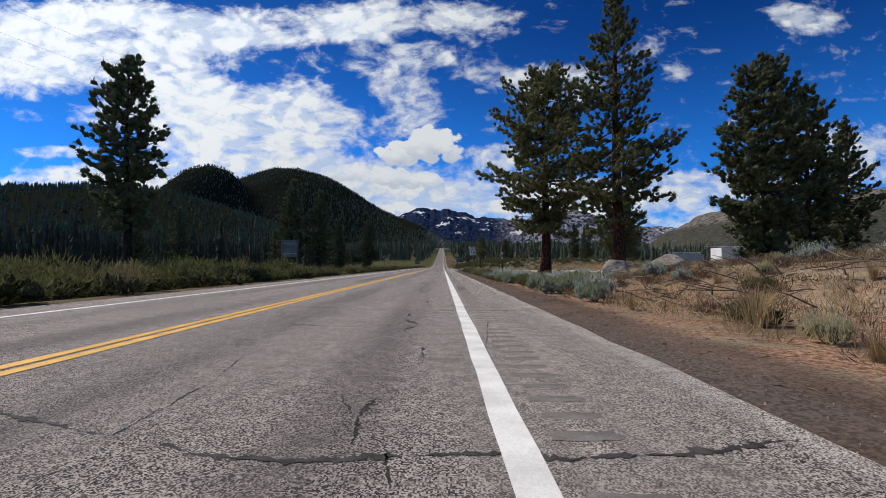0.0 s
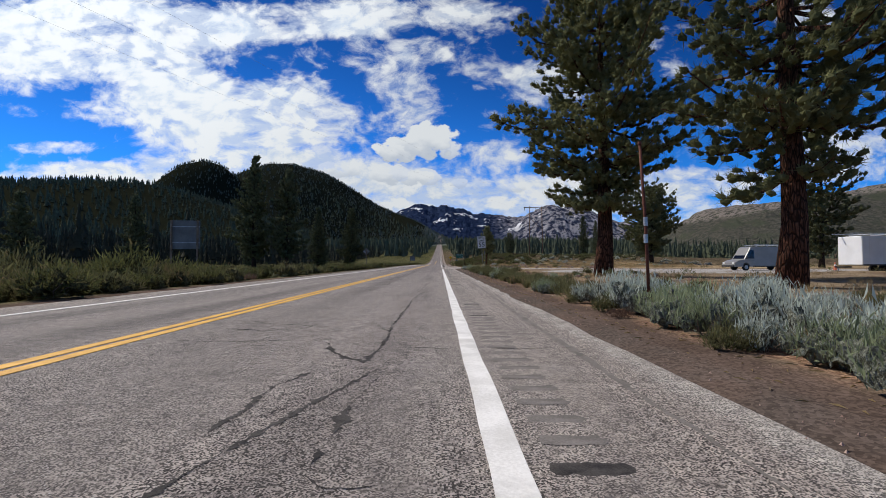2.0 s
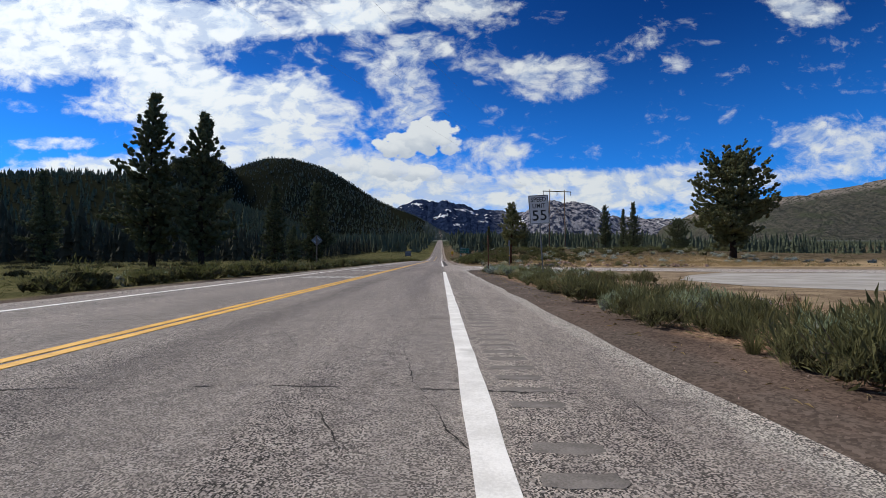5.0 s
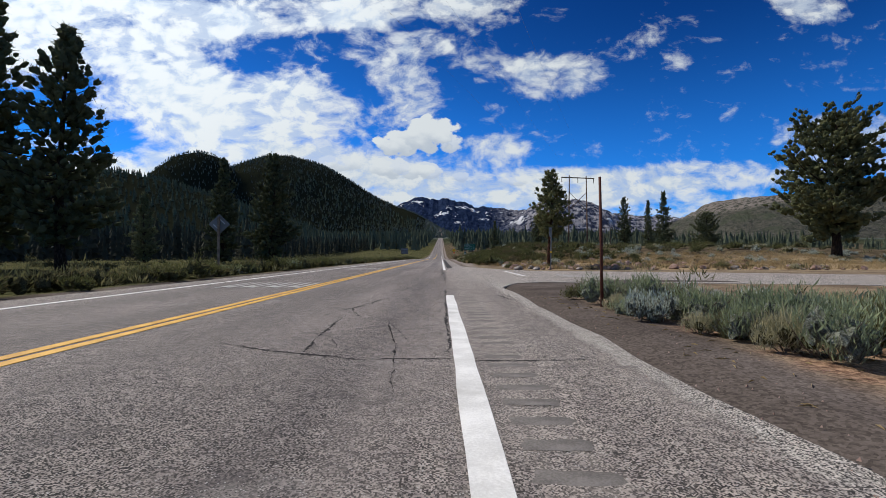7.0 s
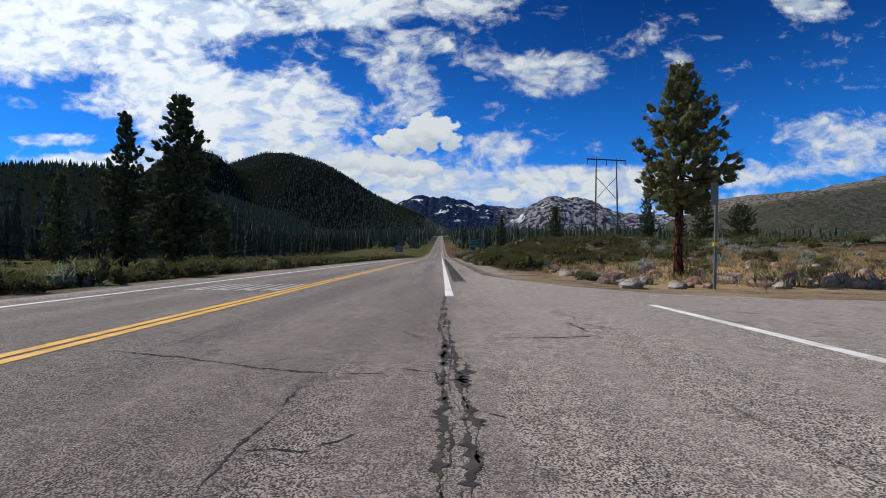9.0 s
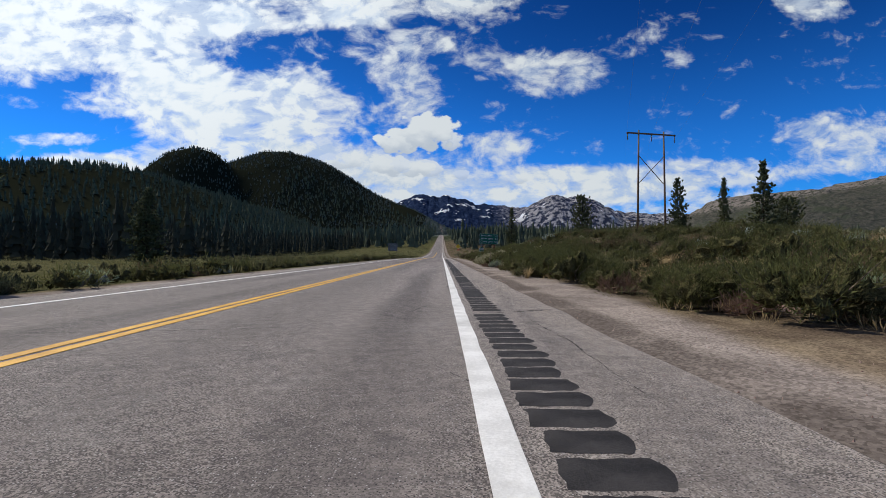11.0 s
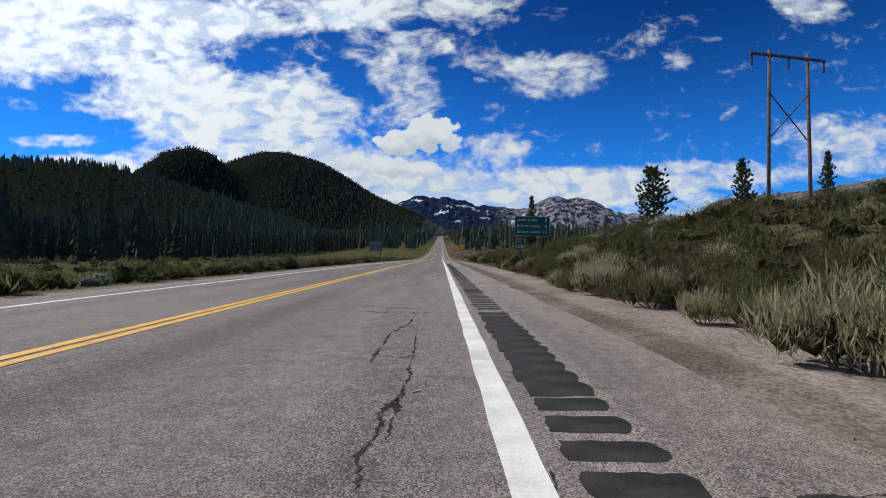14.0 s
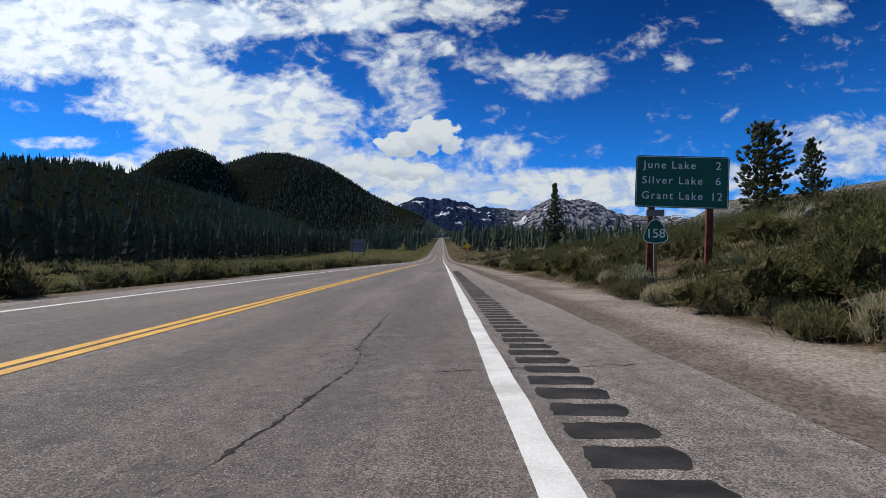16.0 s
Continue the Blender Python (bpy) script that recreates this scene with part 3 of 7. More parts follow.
def box(size, at=(0, 0, 0), bevel=0.0, turn=None):
    bm = bmesh.new()
    m = Matrix.Translation(at)
    if turn:
        m = m @ Euler([radians(a) for a in turn]).to_matrix().to_4x4()
    bmesh.ops.create_cube(bm, size=1.0, matrix=m @ Matrix.Diagonal((*size, 1)))
    if bevel:
        bmesh.ops.bevel(bm, geom=bm.edges[:], offset=bevel, segments=2, affect="EDGES", profile=0.5)
    return bm


def tube(path, radii, sides=8, cap=True):
    """A tapered tube along points, as a bmesh."""
    bm = bmesh.new()
    rings = []
    up = Vector((0.3, 0.2, 1)).normalized()
    for i, p in enumerate(path):
        a, c = Vector(path[max(i - 1, 0)]), Vector(path[min(i + 1, len(path) - 1)])
        d = (c - a).normalized()
        s = d.cross(up if abs(d.dot(up)) < 0.95 else Vector((1, 0, 0))).normalized()
        t = d.cross(s)
        rings.append([bm.verts.new(Vector(p) + (s * math.cos(k * math.tau / sides) + t * math.sin(k * math.tau / sides)) * radii[i]) for k in range(sides)])
    for a, c in zip(rings, rings[1:]):
        for k in range(sides):
            bm.faces.new((a[k], a[(k + 1) % sides], c[(k + 1) % sides], c[k]))
    if cap:
        bm.faces.new(rings[0][::-1])
        bm.faces.new(rings[-1])
    return bm


def thing(name, label, category, group="", at=None):
    e = new(name)
    e.empty_display_size = 0.2
    if at is not None:
        e.location = at
    return tagged(e, label, category, group)


def soft(v, lo, hi):
    u = np.clip((v - lo) / (hi - lo), 0, 1)
    return u * u * (3 - 2 * u)


_rng = np.random.RandomState(11)
_lattice = _rng.rand(64, 64)


def wave(x, y, size):
    """Smooth value noise in 0..1 over the plan, with that cell size."""
    u, v = np.asarray(x, float) / size, np.asarray(y, float) / size
    i, j = np.floor(u).astype(int), np.floor(v).astype(int)
    fu, fv = u - i, v - j
    fu, fv = fu * fu * (3 - 2 * fu), fv * fv * (3 - 2 * fv)
    g = lambda a, c: _lattice[a % 64, c % 64]
    return (g(i, j) * (1 - fu) + g(i + 1, j) * fu) * (1 - fv) + (g(i, j + 1) * (1 - fu) + g(i + 1, j + 1) * fu) * fv


def ground_height(x, y):
    x, y = np.asarray(x, float), np.asarray(y, float)
    d = np.where(x > 0, x - 1.5, -8.5 - x)
    off = np.clip(d, 0, None)
    z = road_height(y)
    z = z - 0.25 * soft(off, 0.8, 4.0) * np.where(x < 0, 1.4, 0.3)
    flat = 1 - soft(x, 0.5, 1.4) * np.maximum(soft(y, 66, 73) * soft(y, 108, 100), soft(y, 52, 56) * soft(y, 82, 78) * soft(x, 7, 10))
    off = off * flat
    z = z + (wave(x, y, 2.3) - 0.5) * 0.16 * soft(off, 0.7, 3.0) + (wave(x + 50, y, 9) - 0.5) * 0.5 * soft(off, 3, 14)
    # raised bank right of the road at the start
    z = z + 1.0 * soft(x, 3.6, 9) * soft(y, 27, 13) * soft(x, 40, 14)
    # bank right of the road past the side road
    rise = 2.1 + 0.8 * soft(y, 138, 152) * soft(y, 174, 158)
    z = z + soft(y - 0.5 * np.minimum(x - 8, 8), 106, 134) * rise * np.clip((x - 3.5) / 11, 0, 1) ** 1.1 * (1 - 0.3 * soft(x, 40, 90)) * soft(x, 420, 120)
    # low mound beyond the side road
    z = z + 0.3 * soft(y, 97, 106) * soft(x, 5, 13) * soft(x, 90, 40) * soft(y, 150, 120)
    # forest slopes on the left, and the two wooded hills
    lift = 118 * soft(-x - 0.05 * y, 85, 600) * soft(y, -300, 900) * (0.92 + 0.16 * wave(x, y, 260)) * np.clip(1 + 0.0013 * (y - 700), 0.8, 1.3)
    for hx, hy, hz, rx, ry in HILLS:
        r = np.sqrt(((x - hx) / rx) ** 2 + ((y - hy) / ry) ** 2)
        bell = 0.5 + 0.5 * np.cos(np.pi * np.clip(r, 0, 1))
        lift = np.maximum(lift, hz * bell * (0.97 + 0.06 * wave(x, y, 130)))
    near = np.clip(road_height(y), 0, None) * soft(-x, 60, 400)
    return z + np.maximum(lift - near, 0)


HILLS = [(-1010, 2000, 432, 450, 700), (-820, 2500, 525, 1060, 1000)]


def gz(x, y):
    return float(ground_height(np.array([x]), np.array([y]))[0])


# ---- ground, road ----


def grid_lines(*spans):
    out = [spans[0][0]]
    for a, b, step in spans:
        k = max(1, round((b - a) / step))
        out += [a + (b - a) * (i + 1) / k for i in range(k)]
    return np.array(out)


def build_ground():
    xs = grid_lines((-4600, -1600, 150), (-1600, -300, 50), (-300, -60, 12), (-60, -12, 2.0), (-12, -8.4, 0.6), (-8.4, 1.4, 4.9), (1.4, 12, 0.5), (12, 45, 1.5), (45, 300, 12), (300, 1500, 60), (1500, 4600, 200))
    ys = grid_lines((-400, -40, 40), (-40, -6, 4), (-6, 210, 1.2), (210, 400, 6), (400, 1200, 30), (1200, 3400, 55), (3400, 4900, 150))
    X, Y = np.meshgrid(xs, ys)
    Z = ground_height(X, Y)
    under = (X > -8.45) & (X < 1.45)
    Z = Z - np.where(under, 0.06, 0.006)
    nx = len(xs)
    faces = [(j * nx + i, j * nx + i + 1, (j + 1) * nx + i + 1, (j + 1) * nx + i) for j in range(len(ys) - 1) for i in range(nx - 1)]
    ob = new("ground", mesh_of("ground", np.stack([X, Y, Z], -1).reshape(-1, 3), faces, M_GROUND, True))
    tagged(ob, "dry sandy ground with gravel verges, meadow and wooded slopes", "ground", kind="structure")


def strip_mesh(name, xl, xr, y0, y1, mat, lift=0.0, step=2.0, depth=0.0, ragged=0.0, seed=1):
    """A ribbon along the road between two sideways places."""
    rng = random.Random(seed)
    k = max(1, int((y1 - y0) / step))
    verts, faces = [], []
    for i in range(k + 1):
        y = y0 + (y1 - y0) * i / k
        z = float(road_height(y)) + lift
        a, b = xl + rng.uniform(-ragged, ragged), xr + rng.uniform(-ragged, ragged)
        verts += [(a, y, z), (b, y, z), (a, y, z - depth), (b, y, z - depth)]
        if i:
            o, p = 4 * i, 4 * i - 4
            faces += [(p, p + 1, o + 1, o)]
            if depth:
                faces += [(p + 1, p + 3, o + 3, o + 1), (p + 2, p, o, o + 2)]
    return mesh_of(name, verts, faces, mat)


def build_road():
    road = new("road", strip_mesh("road", -8.5, 1.5, -60, 420, M_ASPHALT, 0, 1.0, 0.08, 0.05))
    tagged(road, "worn grey two-lane asphalt highway with cracks", "road", kind="structure")
    far = new("road_far", strip_mesh("road_far", -8.5, 1.5, 420, 2000, M_ASPHALT, 0.02, 20.0, 0.5))
    tagged(far, "grey highway climbing straight into the far woods", "road", kind="structure")
    return road


build_ground()
ROAD = build_road()


# ---- mountains and far woods ----
def build_mountains():
    """Bare peaks beyond the woods: a ridge sheet whose crest follows a run of summits."""
    def ridge(name, crest, y0, depth, label, seed, mat):
        rng = np.random.RandomState(seed)
        k = 420
        u = np.linspace(crest[0][0], crest[-1][0], k)
        top = np.interp(u, [c[0] for c in crest], [c[1] for c in crest])
        top = top + (wave(u + 11 * seed, u * 0, 47) - 0.5) * 22 + (wave(u + 7 * seed, u * 0, 15) - 0.5) * 11
        verts, faces, rows = [], [], 22
        for j in range(rows):
            v = j / (rows - 1)
            fall = math.sin(v * math.pi * 0.5)
            jag = (wave(u * 1.0 + seed * 90, np.full(k, j * 37.0), 60) - 0.5) * 90 + (wave(u + seed * 50, np.full(k, j * 61.0), 22) - 0.5) * 40
            x = u + jag * 0.4 * (1 - v * 0.6)
            y = y0 + depth * (v - 1) + jag * (1 - v) * 0.5
            z = top * fall + jag * (0.06 + 0.22 * math.sin(v * math.pi))
            verts += list(zip(x, y, z))
            if j:
                faces += [((j - 1) * k + i, (j - 1) * k + i + 1, j * k + i + 1, j * k + i) for i in range(k - 1)]
        base = len(verts) - k
        verts += [(a, b + 300, -50) for a, b, c in verts[base:]]
        faces += [(base + i, base + i + 1, base + k + i + 1, base + k + i) for i in range(k - 1)]
        ob = new(name, mesh_of(name, verts, faces, mat))
        tagged(ob, label, "mountain", kind="structure")

    ridge("backdrop_peak", PEAK, 4500, 1100, "rocky mountain streaked with snow, blue haze in its colour", 3, M_MOUNTAIN)
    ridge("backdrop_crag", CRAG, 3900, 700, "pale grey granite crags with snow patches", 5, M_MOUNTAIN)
    ridge("backdrop_slope", SLOPE, 2200, 900, "sagebrush mountainside with a pale rock rim", 7, M_SLOPE)


# crest: sideways place and height in metres
PEAK = [(-900, 150), (-560, 400), (-440, 460), (-330, 520), (-225, 557), (-100, 535), (43, 547), (130, 515), (214, 514), (330, 470), (525, 450), (700, 440), (1100, 420), (1800, 380), (3400, 250)]
CRAG = [(420, 200), (684, 372), (800, 440), (938, 480), (1040, 462), (1110, 475), (1192, 453), (1377, 355), (1700, 333), (2050, 320), (2600, 300), (3600, 250)]
SLOPE = [(900, 40), (1060, 150), (1150, 190), (1270, 250), (1440, 262), (1560, 285), (1690, 292), (1900, 330), (2080, 360), (2300, 420), (2800, 480), (3600, 520)]
build_mountains()


def conifer_cloud(name, spots, mat, label, seed, tall=(9, 16), width=0.17, tiers=5, sides=6):
    """Many narrow conifers as one mesh: tiers of ragged skirts round each axis."""
    rng = np.random.RandomState(seed)
    V, F = [], []
    base = 0
    for x, y in spots:
        h = rng.uniform(*tall) * (0.75 + 0.5 * rng.rand())
        r0 = h * width * rng.uniform(0.75, 1.25)
        z0 = 0.0
        lean = rng.uniform(-0.02, 0.02, 2) * h
        for t in range(tiers):
            lo = 0.06 + 0.86 * t / tiers
            hi = min(1.0, lo + 0.94 * 1.7 / tiers)
            r = r0 * (1 - lo) ** 0.8 * rng.uniform(0.75, 1.15)
            a = rng.rand() * 6.28 + np.arange(sides) * 6.283 / sides
            rr = r * rng.uniform(0.6, 1.2, sides)
            zz = h * lo + h * 0.03 * rng.uniform(-1, 1, sides)
            ring = np.stack([x + lean[0] * lo + rr * np.cos(a), y + lean[1] * lo + rr * np.sin(a), zz], 1)
            V.append(ring)
            V.append(np.array([[x + lean[0] * hi, y + lean[1] * hi, h * hi]]))
            F += [(base + k, base + (k + 1) % sides, base + sides) for k in range(sides)]
            base += sides + 1
    V = np.concatenate(V)
    per = (sides + 1) * tiers
    foot = np.repeat(ground_height(np.array([s[0] for s in spots]), np.array([s[1] for s in spots])), per)
    V[:, 2] += foot - 0.3
    ob = new(name, mesh_of(name, V, F, mat))
    tagged(ob, label, "forest", kind="stuff")


def scatter(rng, count, xr, yr, keep):
    out = []
    tries = 0
    while len(out) < count and tries < count * 30:
        x, y = rng.uniform(*xr), rng.uniform(*yr)
        tries += 1
        if keep(x, y):
            out.append((x, y))
    return out


def build_forest():
    rng = random.Random(4)
    edge = lambda x, y: x < -75 - 18 * math.sin(y * 0.021) - 0.02 * y
    conifer_cloud("woods_near_left", scatter(rng, 2200, (-260, -60), (20, 700), lambda x, y: edge(x, y)), M_FOREST_NEAR, "dense conifer forest beyond the meadow, cloud shade in its colour", 1, (8, 15), 0.13, 8, 6)
    conifer_cloud("woods_left_slope", scatter(rng, 8500, (-1150, -140), (60, 1500), lambda x, y: x < -0.1 * y - 100), M_FOREST, "dark conifers covering the slope", 2, (8, 14), 0.2, 4, 5)
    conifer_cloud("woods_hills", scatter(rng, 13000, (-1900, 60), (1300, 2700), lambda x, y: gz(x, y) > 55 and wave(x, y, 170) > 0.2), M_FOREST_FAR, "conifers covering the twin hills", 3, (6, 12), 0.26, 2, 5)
    conifer_cloud("woods_valley", scatter(rng, 5500, (-700, 900), (520, 2200), lambda x, y: abs(x + 3.5) > 14 + y * 0.004 and abs(x) < 0.45 * y and (x < 0 or rng.random() < 0.8)), M_FOREST, "belt of conifers across the valley", 5, (14, 22), 0.17, 3, 6)
    conifer_cloud("woods_right_belt", scatter(rng, 650, (14, 420), (400, 640), lambda x, y: x < 0.75 * y), M_FOREST, "belt of dark conifers behind the flat", 9, (11, 19), 0.17, 5, 6)
    conifer_cloud("woods_right_far", scatter(rng, 500, (60, 700), (330, 800), lambda x, y: x > 0.2 * y and wave(x, y, 60) > 0.5), M_FOREST, "scattered conifers on the far flat", 6, (7, 13), 0.22, 5, 6)


build_forest()


# ---- pines ----
def solid_ball(sub):
    """Vertices and triangles of a rounded lump of radius one."""
    bm = bmesh.new()
    bmesh.ops.create_icosphere(bm, subdivisions=sub, radius=1.0)
    bm.verts.ensure_lookup_table()
    out = np.array([v.co[:] for v in bm.verts]), np.array([[v.index for v in f.verts] for f in bm.faces])
    bm.free()
    return out


LUMP, BALL = solid_ball(1), solid_ball(2)


def clump_batch(centers, dirs, size, rng, blades=12, plump=0.5, slim=0.055, spread=1.0):
    """Needle clumps: a ragged dense heart, and thin needles that fan out of it, swept up along the twig."""
    c, d, s = np.asarray(centers), np.asarray(dirs), np.asarray(size)
    d = d / (np.linalg.norm(d, axis=1, keepdims=True) + 1e-9)
    n = len(c)
    ball, tri = LUMP
    m = len(ball)
    lump = ball[None] * rng.uniform(0.55, 1.25, (n, m, 1))
    along = (lump * d[:, None]).sum(-1, keepdims=True)
    lump = lump + along * d[:, None] * 0.45
    lump = c[:, None] + lump * (s * plump)[:, None, None]
    V = [lump.reshape(-1, 3)]
    F = [(tri[None] + (np.arange(n) * m)[:, None, None]).reshape(-1, 3)]
    cc, dd, ln = np.repeat(c, blades, 0), np.repeat(d, blades, 0), np.repeat(s, blades)
    out = rng.normal(size=(n * blades, 3))
    out /= np.linalg.norm(out, axis=1, keepdims=True) + 1e-9
    out = out * spread + dd * 0.6 + np.array([0, 0, 0.2])
    out /= np.linalg.norm(out, axis=1, keepdims=True) + 1e-9
    side = np.cross(out, rng.normal(size=(n * blades, 3)))
    side /= np.linalg.norm(side, axis=1, keepdims=True) + 1e-9
    ln = ln * rng.uniform(0.65, 1.2, n * blades)
    w = ln * slim
    foot = cc + out * (ln * 0.15)[:, None]
    V.append(np.stack([foot - side * w[:, None], foot + side * w[:, None], cc + out * ln[:, None]], 1).reshape(-1, 3))
    F.append(np.arange(n * blades * 3).reshape(-1, 3) + n * m)
    return np.concatenate(V), np.concatenate(F)


def make_pine(height, base, radius, label, seed, bark, needles, trunk_r=0.3, full=1.0, peak=0.35, density=1.0, lean=0.0, fine=0):
    """A pine: tapered trunk, whorled limbs that droop then lift, needle tufts along the twigs."""
    rng = np.random.RandomState(seed)
    tree = thing("pine_tree", label, "tree", "roadside pines")
    path = [(0, 0, -0.3)]
    for k in range(1, 10):
        u = k / 9
        path.append((lean * height * u + 0.12 * math.sin(u * 5 + seed), 0.12 * math.cos(u * 4 + seed) - 0.12, height * u))
    radii = [trunk_r * (1.2 if k == 0 else 1.0) * (1 - 0.93 * (k / 9) ** 0.9) + 0.015 for k in range(10)]
    part("trunk", tube(path, radii, 12), bark, tree, smooth=True)
    at = lambda z: Vector((float(np.interp(z, [p[2] for p in path], [p[0] for p in path])), float(np.interp(z, [p[2] for p in path], [p[1] for p in path])), z))
    limbs = bmesh.new()
    cs, ds, ss = [], [], []
    z = base
    turn = 0.0
    while z < height * 0.985:
        u = (z - base) / (height - base)
        prof = min(1.0, (u / peak) ** 0.6 if u < peak else ((1 - u) / (1 - peak)) ** full) if u > 0 else 0.5
        prof = max(prof, 0.45 if u < peak else 0.10)
        for k in range(rng.randint(4, 8) if fine else rng.randint(4, 7)):
            turn += 2.4 + rng.uniform(-0.4, 0.4)
            ln = radius * prof * (rng.uniform(0.6, 1.12) if fine else rng.uniform(0.45, 1.2))
            el = math.radians(-18 + 48 * u + rng.uniform(-18, 18))
            o = at(z + rng.uniform(-0.15, 0.15))
            d = Vector((math.cos(turn) * math.cos(el), math.sin(turn) * math.cos(el), math.sin(el)))
            pts = [o + d * (ln * q) + Vector((0, 0, 0.22 * ln * q * q - 0.10 * ln * math.sin(q * 3.1))) for q in (0, 0.35, 0.7, 1.0)]
            r = max(0.015, trunk_r * 0.26 * (ln / radius) * (1 - 0.4 * u))
            t = tube(pts, [r, r * 0.75, r * 0.45, 0.012], 5, False)
            me = bpy.data.meshes.new("tmp")
            t.to_mesh(me)
            t.free()
            limbs.from_mesh(me)
            bpy.data.meshes.remove(me)
            # side twigs, each ending in a clump of needles
            along = lambda q: o + d * (ln * q) + Vector((0, 0, 0.22 * ln * q * q - 0.10 * ln * math.sin(q * 3.1)))
            across = d.cross(Vector((0, 0, 1))).normalized()
            small = min(1.0, 0.45 + 0.13 * radius)
            twigs = max(4, int(ln * (3.6, 5.0, 8.6)[fine] * density / small))
            for w in range(twigs):
                q = 0.25 + 0.75 * (w + rng.rand()) / twigs
                reach = (0.40 * ln * (1.2 - q) + 0.15) * rng.uniform(-1, 1)
                p = along(min(q, 1.0)) + across * reach + Vector((0, 0, rng.uniform(-0.05, 0.28)))
                size = rng.uniform(0.8, 1.25) * small * (0.36 + 0.009 * height, 0.36 + 0.006 * height, 0.41)[fine]
                cs.append(p + Vector(rng.normal(size=3) * np.array([0.3, 0.3, 0.3]) * size))
                ds.append(d * 0.7 + across * (reach * 0.5) + Vector((0, 0, 0.55)))
                ss.append(size * rng.uniform(0.75, 1.15))
        z += height * (0.032 if fine else 0.026) * rng.uniform(0.7, 1.3) + 0.08
    tagged(part("limb", limbs, bark, tree, "bare grey-brown limbs"), kind="stuff")
    V, F = clump_batch([tuple(c) for c in cs], [tuple(d) for d in ds], ss, rng, (10, 20, 22)[fine], (0.44, 0.42, 0.38)[fine], (0.05, 0.045, 0.036)[fine])
    me = mesh_of("crown", V, F, needles)
    part("crown", me, needles, tree, "dark green needle crown")
    return tree


def plant(tree, x, y, turn=0.0, scale=1.0, sink=0.0):
    tree.location = (x, y, gz(x, y) - sink)
    tree.rotation_euler = (0, 0, radians(turn))
    tree.scale = (scale, scale, scale)


def build_pines():
    for k, (x, y, h, base, rad, tr, full, peak, kind, lean, label) in enumerate(PINES):
        t = make_pine(h, base, rad, label, 20 + k, M_BARK if kind else M_BARK_GREY, M_NEEDLE if kind else M_NEEDLE_DK, tr, full, peak, 1.7 if k == 15 else 0.7 if k == 1 else 1.2 if k in (0, 2) else (1.0 if h > 9 else 1.3), lean, 2 if k < 2 else 1 if k in (2, 6, 16) else 0)
        plant(t, x, y)


